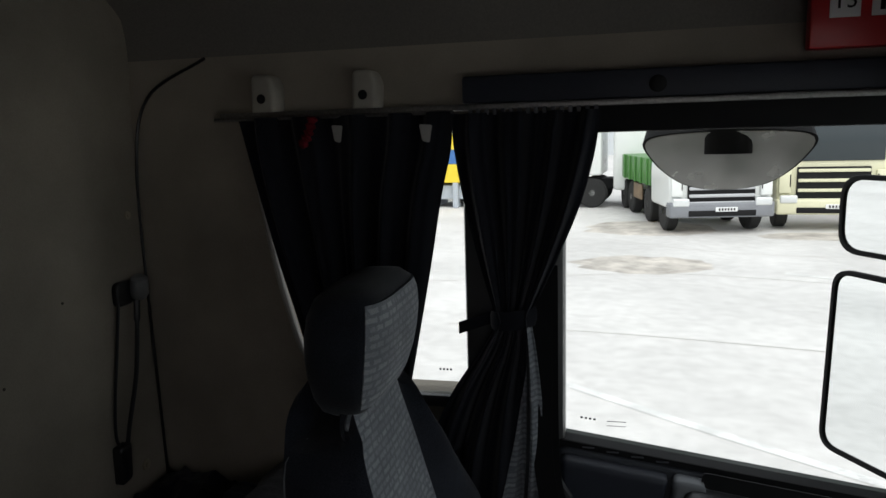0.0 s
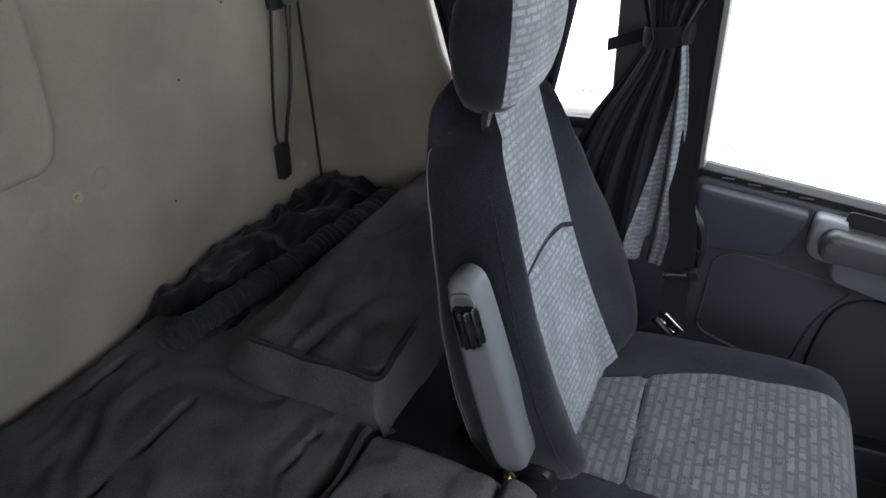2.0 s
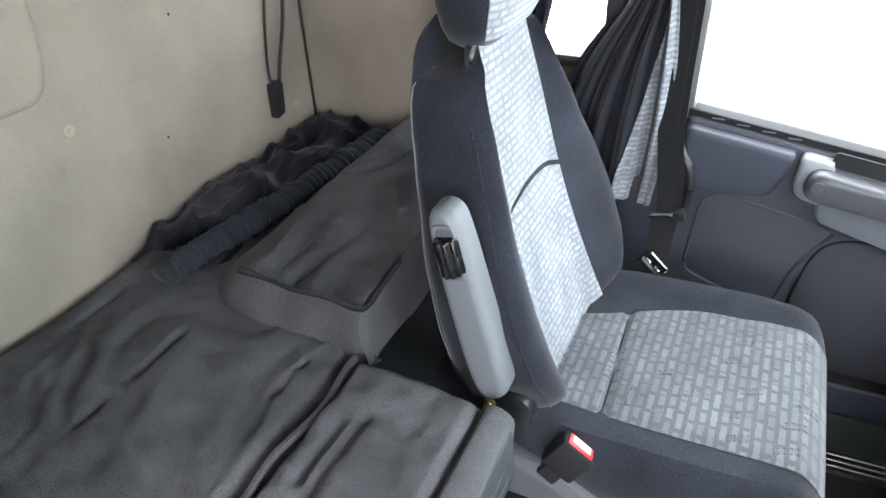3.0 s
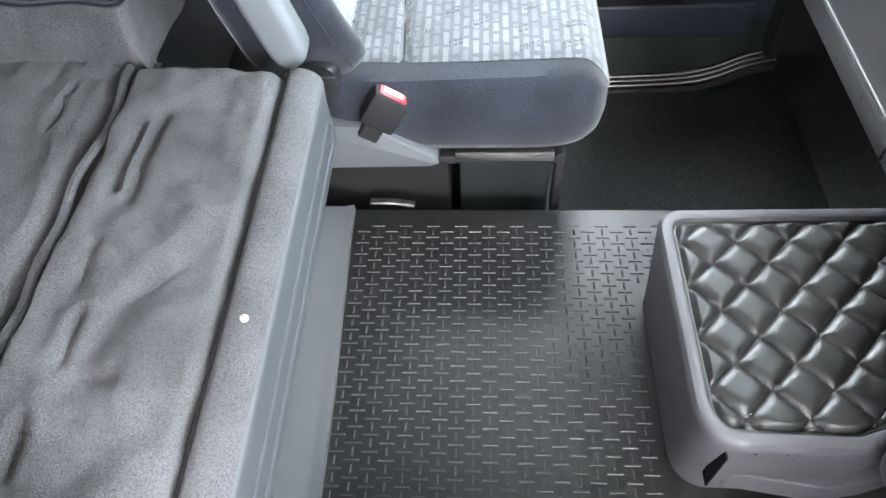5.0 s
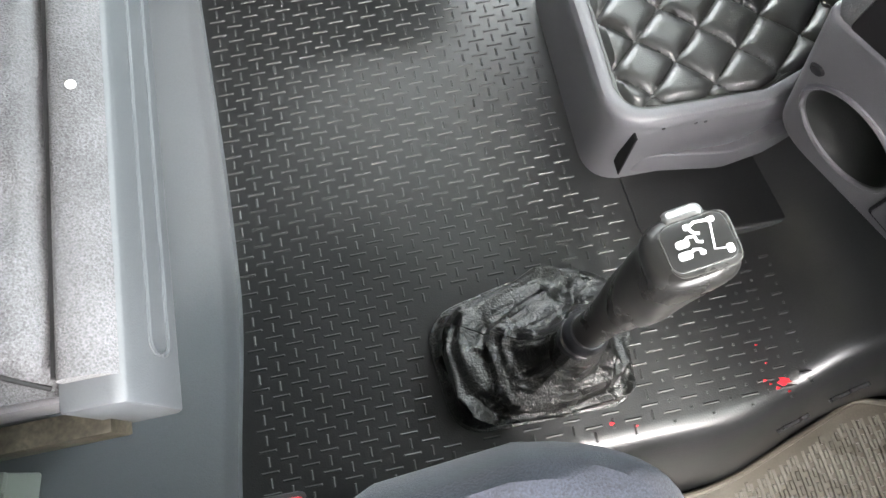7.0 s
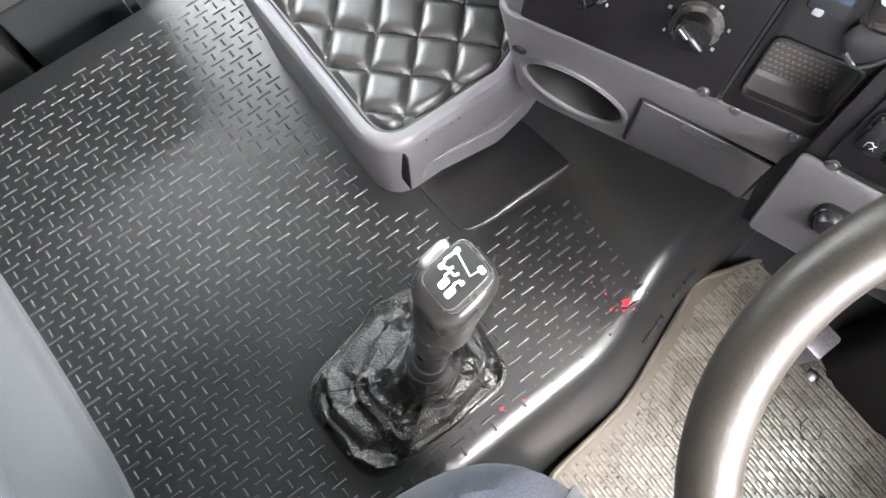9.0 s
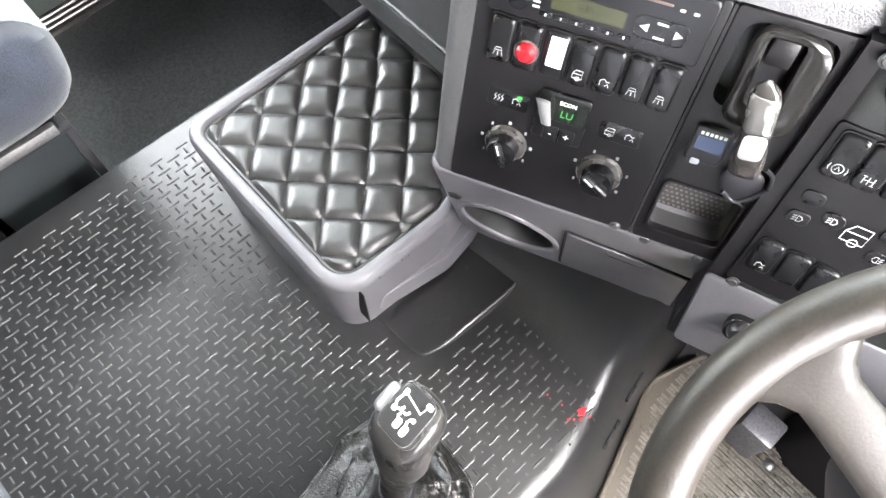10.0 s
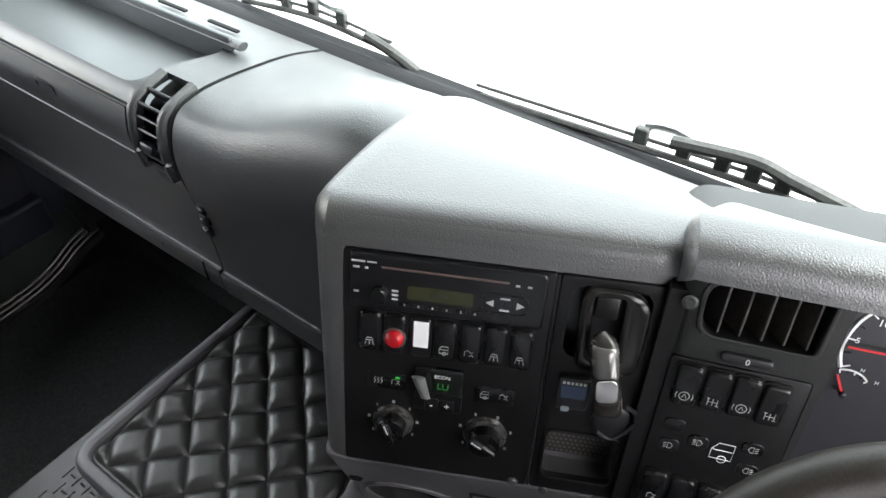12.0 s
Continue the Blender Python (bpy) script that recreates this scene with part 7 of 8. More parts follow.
TP = pose(0.003, 1.356, 0.421, 10, -14, 0)
part("tongue", join(bm_box(-0.034, 0.034, -0.004, 0.004, -0.007, 0.007, 0.003, 2, TP), bm_box(-0.012, 0.012, -0.002, 0.002, -0.026, 0.0, 0.001, 1, TP)), CHROME, belt, "steel belt tongue")
part("tongue_cover", bm_box(0.016, 0.040, -0.009, 0.009, -0.014, 0.014, 0.004, 2, TP), BLACK, belt, "black tongue cover")
BP = pose(0.006, 1.292, 0.342, 20, 42, 0)
part("buckle_plate", cut(bm_prism(rect(0.056, 0.030, 0.005, 3), 0.004, 0.001, m=BP @ pose(0, 0.0, 0, 90, 0, 0)), bm_prism(rect(0.018, 0.012, 0.004, 3, -0.013, -0.003), 0.02, m=BP @ pose(0, 0.008, 0, 90, 0, 0)), bm_prism(rect(0.018, 0.012, 0.004, 3, 0.013, -0.003), 0.02, m=BP @ pose(0, 0.008, 0, 90, 0, 0))), CHROME, belt, "steel anchor plate")
part("buckle_block", bm_box(-0.026, 0.030, -0.010, 0.004, -0.034, -0.014, 0.004, 2, BP), BLACK, belt, "black anchor cover")
part("loop", bm_tube(spline([(-0.002, 1.43, 0.56), (0.010, 1.425, 0.535), (0.026, 1.42, 0.512), (0.034, 1.42, 0.475), (0.034, 1.42, 0.431), (0.028, 1.42, 0.383)], 8), 0.009, 8), BLACK, belt, "black guide loop")
part("pillar_cover", bm_box(-0.15, 0.005, 1.43, 1.48, 0.05, 0.46, 0.012, 3), NAVY, belt, "grey belt reel cover")

# ---- curtains ----
HEM = dashed_fabric("dashed_curtain_hem", "Z")


def curtain(name, left, right, folds, amp, label, z_ref=None):
    """A gathered cloth; left and right give the side edges as (x, z) from top to bottom."""
    L, R = spline([(x, z, 0) for x, z in left], 12), spline([(x, z, 0) for x, z in right], 12)
    nl = len(L) - 1

    def fn(u, v):
        a, b = L[round(v * nl)], R[min(round(v * nl), len(R) - 1)]
        width = abs(b.x - a.x)
        s = u + 0.02 * math.sin(7 * u + 5 * v)
        d = amp * min(1, 0.35 + width * 1.6) * math.sin(2 * math.pi * folds * s + 0.8 * math.sin(3 * v)) + 0.35 * amp * math.sin(2 * math.pi * folds * 2.3 * s + 2 + 3 * v)
        return Vector((lerp(a.x, b.x, u), 1.425 + d - 0.02 * math.sin(math.pi * v), lerp(a.y, b.y, u)))
    c = thing(name, tuple(fn(0.5, 0.0)), label, "curtain", "cab curtains")
    part("cloth", bm_sheet(fn, 120, nl, 0.002), DARKCLOTH, c, "dark gathered cloth")
    return c, fn


c1, f1 = curtain("curtain", [(-0.665, 1.305), (-0.648, 1.24), (-0.622, 1.14), (-0.585, 1.0), (-0.548, 0.87), (-0.52, 0.75), (-0.50, 0.62), (-0.52, 0.45)],
                 [(-0.204, 1.305), (-0.207, 1.235), (-0.228, 1.14), (-0.252, 1.0), (-0.278, 0.86), (-0.300, 0.75), (-0.33, 0.62), (-0.31, 0.45)], 5, 0.018, "dark navy curtain drawn across the sleeper window")
c2, f2 = curtain("curtain", [(-0.205, 1.30), (-0.200, 1.23), (-0.180, 1.12), (-0.150, 1.00), (-0.122, 0.905), (-0.119, 0.888), (-0.150, 0.83), (-0.215, 0.73), (-0.262, 0.62), (-0.285, 0.50), (-0.29, 0.41)],
                 [(0.082, 1.30), (0.072, 1.22), (0.045, 1.12), (0.000, 1.01), (-0.047, 0.910), (-0.049, 0.890), (-0.040, 0.83), (-0.030, 0.73), (-0.026, 0.62), (-0.032, 0.50), (-0.042, 0.405)], 4, 0.020, "dark navy curtain tied back at the door pillar")
part("tie_band", bm_loft([[Vector((-0.084 + (0.045 + 0.004 * math.sin(3 * t)) * math.cos(a), 1.422 + 0.034 * math.sin(a), lerp(0.876, 0.915, t) + 0.006 * math.cos(a))) for a in [2 * math.pi * i / 28 for i in range(28)]] for t in (0, 0.3, 0.7, 1)], cap=False), DARKCLOTH, c2, "cloth tie band")
part("tie_tail", bm_sheet(lambda u, v: Vector((lerp(-0.125, -0.20, u), 1.43, lerp(0.905, 0.878, u) - 0.025 * v)), 8, 2, 0.002), DARKCLOTH, c2, "loose end of the tie band")
part("hem", bm_sheet(lambda u, v: f2(lerp(lerp(0.88, 0.62, u), 1.0, v), lerp(0.52, 1.0, u)) + Vector((0.002, -0.006 + 0.004 * v, 0)), 60, 24, 0.0015), HEM, c2, "blue grey dashed lining turned out at the hem")
whole("curtain_rail", join(bm_box(-0.71, 0.70, 1.436, 1.444, 1.306, 1.318, 0.002), bm_tube([(-0.72, 1.432, 1.304), (-0.20, 1.432, 1.304)], 0.004, 8)), ALU, "thin aluminium curtain rail along the roof edge", "curtain rail")
for x in (-0.612, -0.388):
    br = thing("rail_bracket", (x, 1.46, 1.35), "cream plastic curtain rail bracket", "bracket", "rail brackets")
    part("body", bm_prism(rounded([(-0.026, -0.045), (0.026, -0.045), (0.030, 0.02), (0.018, 0.045), (-0.022, 0.045)], 0.012), 0.055, 0.010, 3, m=Matrix(((1, 0, 0, x), (0, 0, -1, 1.492), (0, 1, 0, 1.350), (0, 0, 0, 1)))), mat("cream_bracket", (0.45, 0.42, 0.36), 0.5, stain=0.15), br)
    part("screw_hole", bm_lathe([(0, 0.002), (0.009, 0.002), (0.010, 0)], 14, pose(x, 1.437, 1.345, 90, 0, 0)), MATTE, br, "dark screw hole")
for x, z, w in ((-0.430, 1.266, 0.011), (-0.248, 1.262, 0.013)):
    hook = bm_prism(rounded([(-w, 0.020), (-0.6 * w, -0.012), (0.5 * w, -0.016), (w, 0.018)], 0.004), 0.003, 0.001, m=pose(x, 1.396, z, 90, 0, 12))
    whole("curtain_hook", hook, mat("pale_hook_plastic", (0.32, 0.31, 0.29), 0.5, stain=0.2), "pale plastic hook at the top of the curtain", "curtain hook", "curtain hooks")
tuft = bm_tube(spline([(-0.480, 1.392, 1.302), (-0.484, 1.386, 1.280), (-0.492, 1.384, 1.262), (-0.505, 1.388, 1.245)], 6), [0.009 + 0.003 * math.sin(1.7 * i) for i in range(19)], 10)
whole("red_tassel", tuft, mat("dark_red_yarn", (0.16, 0.012, 0.02), 0.9, grain=0.4, spec=0.1), "small dark red yarn tassel hanging from the curtain rail", "tassel")
for k in range(16):
    x = -0.17 + 0.016 * k
    whole("curtain_glider", bm_box(x, x + 0.008, 1.426, 1.436, 1.296, 1.308, 0.001, 1), mat("grey_glider", (0.12, 0.12, 0.13), 0.5), "small grey plastic curtain glider on the rail", "glider", "curtain gliders")
whole("header_trim", bm_box(-0.185, 0.80, 1.445, 1.50, 1.318, 1.372, 0.006), NAVY, "dark navy trim strip above the passenger door", "trim", kind="structure")
part("trim_button", bm_lathe([(0, 0.004), (0.012, 0.003), (0.016, 0)], 18, pose(0.185, 1.445, 1.343, 90, 0, 0)), MATTE, bpy.data.objects["header_trim"], "round black button")
whole("window_header", bm_box(0.02, 0.82, 1.455, 1.50, 1.256, 1.3175, 0.006), MATTE, "black strip above the door window", "trim", kind="structure")
whole("upper_lining", bm_sheet(lambda u, v: Vector((lerp(-0.96, 0.80, u), 1.492 - 0.05 * step(0.0, 1.0, v) ** 2 - 0.10 * step(0.6, 1.0, v), lerp(1.37, 1.625, v))), 4, 16, 0.01), LINING, "dark grey lining curving into the roof", "lining", kind="structure")

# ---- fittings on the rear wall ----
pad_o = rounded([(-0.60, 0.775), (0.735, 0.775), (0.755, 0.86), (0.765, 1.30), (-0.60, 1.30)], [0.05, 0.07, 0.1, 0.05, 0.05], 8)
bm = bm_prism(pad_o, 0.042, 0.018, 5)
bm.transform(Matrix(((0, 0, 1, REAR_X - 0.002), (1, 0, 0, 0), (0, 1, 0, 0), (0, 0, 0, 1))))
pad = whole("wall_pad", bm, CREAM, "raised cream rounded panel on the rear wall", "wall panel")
# no sewn joint here: a dark line paints the shade round the panel
part("seam", bm_tube([(REAR_X + 0.001, y, z) for y, z in pad_o], 0.003, 6, closed=True), mat("brown_shade_line", (0.10, 0.085, 0.065), 0.8), pad, "dark line painted for the shade round the panel")
STUD = mat("cream_stud", (0.42, 0.36, 0.27), 0.5, stain=0.2)
for y, z, r in ((0.770, 0.702, 0.011), (1.415, 0.507, 0.013), (1.44, 1.10, 0.009)):
    whole("wall_stud", join(bm_lathe([(0, 0.005), (r * 0.4, 0.0055), (r * 0.5, 0.003), (r, 0.003), (r * 1.1, 0)], 20, pose(REAR_X, y, z, 0, 90, 0))), STUD, "cream plastic trim fastener in the wall", "fastener", "wall fasteners")
for y, z in ((0.83, 0.715), (0.72, 0.64), (0.69, 0.69)):
    whole("blanking_cap", bm_lathe([(0, 0.0012), (0.018, 0.001), (0.0195, 0)], 24, pose(REAR_X, y, z, 0, 90, 0)), CREAM, "faint round cap in the cream lining", "cap", "blanking caps")
for y, z in ((1.06, 0.83), (0.98, 0.60), (1.22, 0.95)):
    whole("wall_mark", bm_prism(circle(0.003, 8), 0.0008, m=pose(REAR_X, y, z, 0, 90, 0)), mat("dark_scuff", (0.05, 0.04, 0.03), 0.8), "small dark scuff on the wall lining", "scuff", "wall scuffs")
lamp = thing("reading_lamp", (REAR_X, 1.413, 0.935), "small reading lamp with its black cord on the wall", "lamp")
part("mount", bm_prism(rect(0.060, 0.055, 0.018, 5), 0.014, 0.006, 3, m=pose(REAR_X, 1.393, 0.930, 90, 0, 90)), BLACK, lamp, "black wall mount")
part("head", bm_lathe([(0, 0.034), (0.012, 0.033), (0.0185, 0.026), (0.0205, 0.010), (0.0205, -0.010), (0.016, -0.020), (0, -0.021)], 22, pose(REAR_X + 0.026, 1.421, 0.934, 8, 12, 0)), mat("grey_lamp_metal", (0.4, 0.41, 0.42), 0.35, 0.7), lamp, "grey metal lamp head")
part("cord", bm_tube(spline([(REAR_X + 0.022, 1.415, 0.915), (REAR_X + 0.024, 1.403, 0.85), (REAR_X + 0.022, 1.385, 0.74), (REAR_X + 0.020, 1.350, 0.64), (REAR_X + 0.020, 1.337, 0.60)], 8), [0.0075] * 7 + [0.005] * 26, 8), BLACK, lamp, "thick black cord")
part("cord", bm_tube(spline([(REAR_X + 0.010, 1.370, 0.925), (REAR_X + 0.006, 1.350, 0.80), (REAR_X + 0.005, 1.330, 0.70), (REAR_X + 0.006, 1.320, 0.62), (REAR_X + 0.014, 1.325, 0.585)], 8), 0.0035, 8), BLACK, lamp, "thin return cord")
part("inline_switch", bm_prism(rounded([(-0.020, -0.048), (0.014, -0.042), (0.022, 0.040), (-0.018, 0.040)], 0.008), 0.022, 0.006, 3, m=pose(REAR_X, 1.328, 0.557, 90, 0, 90)), BLACK, lamp, "black inline switch")
whole("wall_cable", bm_tube(spline([(REAR_X + 0.006, 1.484, 0.38), (REAR_X + 0.006, 1.480, 0.65), (REAR_X + 0.005, 1.478, 0.90), (REAR_X + 0.006, 1.482, 1.20), (REAR_X + 0.05, 1.484, 1.36), (REAR_X + 0.20, 1.486, 1.44)], 8), 0.0035, 6), BLACK, "thin black cable running up the cab corner", "cable")

# ---- date block on the overhead trim ----
cal = thing("date_block", (0.51, 1.44, 1.40), "red plastic perpetual date block with white number cards", "calendar")
part("body", bm_box(0.432, 0.66, 1.425, 1.452, 1.388, 1.50, 0.004), RED, cal, "red plastic frame")
for x in (0.485, 0.55):
    card = part("card", bm_box(x - 0.024, x + 0.024, 1.4215, 1.4248, 1.438, 1.492, 0.001), CARD, cal, "white number card")
FRONT = Matrix(((1, 0, 0, 0), (0, 0, -1, 1.421), (0, 1, 0, 0), (0, 0, 0, 1)))
part("digits", bm_text("13", 0.040, FRONT @ pose(0.485, 1.465, 0), 0.0003), MATTE, cal, "black figures")
part("digits", bm_box(-0.004, 0.004, -0.018, 0.018, 0, 0.0005, m=FRONT @ pose(0.542, 1.465, 0)), MATTE, cal, "black figure")

# ---- outside mirrors and wipers ----
def mirror(name, at, face, w, h, r, label, drop=0.0):
    """A mirror head whose glass looks along face."""
    m = Matrix.Translation(at) @ Vector(face).to_track_quat("Z", "Y").to_matrix().to_4x4()
    t = thing(name, at, label, "mirror", "door mirrors")
    o = rounded([(-w / 2, -h / 2), (w / 2, -h / 2), (w / 2, h / 2), (-w / 2, h / 2)], r, 6)
    i = rounded([(-w / 2 + 0.012, -h / 2 + 0.012), (w / 2 - 0.012, -h / 2 + 0.012), (w / 2 - 0.012, h / 2 - 0.012), (-w / 2 + 0.012, h / 2 - 0.012)], [max(q - 0.01, 0.005) for q in (r if isinstance(r, list) else [r] * 4)], 6)
    part("glass", bm_prism(i, 0.004, m=m @ pose(0, 0, -0.006)), MIRRORGLASS, t, "mirror glass")
    part("frame", bm_ring(o, i, 0.016, m @ pose(0, 0, -0.012), 0.003), MATTE, t, "black mirror frame")
    part("housing", bm_loft([[m @ Vector((x, y, -0.010)) for x, y in o], [m @ Vector((x * 0.95, y * 0.95, -0.06)) for x, y in o], [m @ Vector((x * 0.6, y * 0.7, -0.09)) for x, y in o]]), BLACK, t, "black mirror housing")
    return t


big_m = mirror("main_mirror", (0.70, 1.80, 0.68), (-0.86, -0.50, 0.03), 0.25, 0.46, [0.05, 0.05, 0.05, 0.05], "large black framed main door mirror")
small_m = mirror("wide_angle_mirror", (0.713, 1.80, 1.045), (-0.84, -0.53, 0.0), 0.25, 0.19, 0.06, "smaller black framed wide angle mirror")
part("arm", join(bm_tube([(0.80, 1.82, 0.45), (0.80, 1.82, 1.2)], 0.018, 10), bm_tube([(0.80, 1.82, 1.16), (0.84, 1.55, 1.22)], 0.018, 10), bm_tube([(0.80, 1.82, 0.50), (0.90, 1.55, 0.42)], 0.018, 10)), MATTE, big_m, "black mirror arm")
kerb = thing("kerb_mirror", (0.355, 1.78, 1.18), "rounded kerb mirror hanging above the door window", "mirror", "door mirrors")
KM = Matrix.Translation((0.357, 1.765, 1.178)) @ Vector((-0.10, -0.78, -0.62)).to_track_quat("Z", "Y").to_matrix().to_4x4()
ko = [(0.86 * p.x, 0.86 * p.y + 0.012) for p in spline([(-0.185, 0.075, 0), (-0.178, 0.0, 0), (-0.10, -0.085, 0), (0.0, -0.105, 0), (0.11, -0.080, 0), (0.185, 0.005, 0), (0.190, 0.080, 0), (0.0, 0.095, 0)], 6, closed=True)]
# the glass's pale tone stands in for the reflected yard
part("glass", bm_prism(ko, 0.005, m=KM), mat("yard_toned_mirror_glass", (0.62, 0.60, 0.57), 0.2, 0.5, stain=0.2, stain_scale=12), kerb, "convex mirror glass")
part("housing", bm_loft([[KM @ Vector((x * 1.035, y * 1.035, 0.003)) for x, y in ko], [KM @ Vector((x, y, -0.05)) for x, y in ko], [KM @ Vector((x * 0.6, y * 0.6, -0.09)) for x, y in ko]]), MATTE, kerb, "black mirror housing")
part("arm", bm_loft([[Vector((0.357 + 0.05 * math.cos(a), 1.72 + 0.02 * math.sin(a), z)) for a in [2 * math.pi * i / 16 for i in range(16)]] for z in (1.20, 1.34)] + [[Vector((0.357 + 0.05 * math.cos(a), 1.53, 1.36 + 0.02 * math.sin(a))) for a in [2 * math.pi * i / 16 for i in range(16)]]]), MATTE, kerb, "black mirror arm")
# black rubber lightened to paint in the glare through the windscreen
WIPER = mat("glare_paled_rubber", (0.085, 0.085, 0.082), 0.7, grain=0.3, stain=0.3, stain_scale=30)
for pts, arm in (([(1.093, 0.897, 0.569), (1.089, 0.72, 0.588), (1.090, 0.552, 0.578)], [(1.090, 0.60, 0.590), (1.090, 0.54, 0.575), (1.097, 0.50, 0.552), (1.105, 0.466, 0.520)]),
                 ([(1.096, 0.391, 0.555), (1.094, 0.188, 0.566), (1.091, 0.025, 0.575), (1.091, -0.083, 0.576), (1.094, -0.23, 0.562)], [(1.084, 0.076, 0.602), (1.081, -0.024, 0.617), (1.083, -0.074, 0.608), (1.088, -0.16, 0.590), (1.10, -0.26, 0.56)])):
    wp = thing("windscreen_wiper", pts[1], "black windscreen wiper resting on the glass", "wiper", "wipers")
    line = spline(pts, 8)
    part("blade", join(bm_tube(line, 0.005, 6), bm_tube([q + Vector((0.006, 0, 0.012)) for q in line], 0.003, 6)), WIPER, wp, "rubber blade")
    mid = line[len(line) // 3: -len(line) // 4]
    part("bridge", bm_tube([q + Vector((0.014, 0, 0.026 + 0.006 * math.sin(i))) for i, q in enumerate(mid)], 0.005, 6), STEEL, wp, "metal bridge")
    for q in mid[::3]:
        part("claw", bm_box(q.x, q.x + 0.012, q.y - 0.010, q.y + 0.010, q.z, q.z + 0.028, 0.002, 1), WIPER, wp, "blade claw")
    part("arm", bm_tube(spline(arm, 6), 0.009, 8), WIPER, wp, "wiper arm")
# ---- yard outside ----
whole("ground", bm_sheet(lambda u, v: Vector((lerp(-300, 300, u), lerp(-300, 300, v), -1.4)), 8, 8), CONCRETE, "pale worn concrete truck yard", "ground", kind="structure")
LINE = mat("worn_white_line", (0.80, 0.80, 0.78), 0.8, grain=0.1, grain_scale=20, stain=0.2, stain_scale=3)
CRACK = mat("dark_crack", (0.55, 0.53, 0.50), 0.9)


def ground_strip(name, pts, w, m, label, category, group):
    line = spline([(x, y, -1.396) for x, y in pts], 8)
    whole(name, bm_tube(line, w, 6, flat=0.02), m, label, category, group)


ground_strip("bay_line", [(-0.9, 7.6), (-0.27, 7.15), (1.0, 6.2), (2.15, 5.4), (4.5, 3.8)], 0.06, LINE, "worn white bay line painted on concrete", "line", "bay lines")
ground_strip("bay_line", [(3.3, 13.2), (6.0, 11.6), (9, 9.8)], 0.06, LINE, "faint white bay line painted on concrete", "line", "bay lines")
for pts in ([(-3, 12.0), (1.2, 13.0), (5.0, 12.2), (9, 12.6)], [(-2, 9.3), (0.8, 9.0), (4.6, 8.2)], [(0.2, 17.0), (3.0, 15.2), (7.5, 14.6)]):
    ground_strip("joint_crack", pts, 0.012, CRACK, "dark joint crack across the concrete yard", "crack", "yard cracks")
STAIN = mat("oil_stain", (0.62, 0.575, 0.52), 0.85, grain=0.1, grain_scale=8, stain=0.4, stain_scale=2)
for x, y, rx, ry in ((0.9, 13.9, 1.3, 0.9), (1.3, 19.0, 1.6, 1.4), (5.2, 17.6, 1.4, 0.6)):
    pts = [(x + rx * (1 + 0.25 * noise.noise(Vector((3 * math.cos(a), 3 * math.sin(a), x)))) * math.cos(a), y + ry * (1 + 0.25 * noise.noise(Vector((3 * math.cos(a), 3 * math.sin(a), y)))) * math.sin(a)) for a in [2 * math.pi * k / 40 for k in range(40)]]
    whole("oil_stain", bm_prism(pts, 0.002, m=pose(0, 0, -1.399)), STAIN, "brownish damp stain on the pale concrete", "stain", "yard stains")
TYRE = mat("tyre_rubber", (0.02, 0.02, 0.02), 0.85, grain=0.2, grain_scale=30)
RIMM = mat("rim_grey", (0.42, 0.43, 0.42), 0.5, 0.4, stain=0.2)
TGLASS = mat("truck_windscreen", (0.03, 0.04, 0.045), 0.06)
TGREY = mat("truck_bumper_grey", (0.22, 0.23, 0.25), 0.5, stain=0.1)
SILVER = mat("grille_silver", (0.50, 0.51, 0.53), 0.35, 0.3)
LENS = mat("headlamp_lens", (0.70, 0.72, 0.72), 0.1, 0.2)
PLATE = mat("plate_white", (0.8, 0.8, 0.8), 0.5)


def wheel_unit(truck, m, x, y, r=0.5, w=0.30):
    """One road wheel of a parked truck, x across, y along."""
    t = part("wheel", bm_lathe([(r * 0.58, -w / 2), (r * 0.9, -w / 2), (r, -w * 0.38), (r, w * 0.38), (r * 0.9, w / 2), (r * 0.58, w / 2)], 26, m @ pose(x, y, r, 0, 90, 0)), TYRE, truck, "black tyre")
    s = 1 if x > 0 else -1
    part("rim", bm_lathe([(0.0, 0.07), (r * 0.2, 0.07), (r * 0.24, 0.02), (r * 0.5, 0.0), (r * 0.56, 0.06), (r * 0.6, 0.06)], 22, m @ pose(x + s * (w / 2 - 0.07), y, r, 0, 90 * s, 0)), RIMM, t, "steel rim")


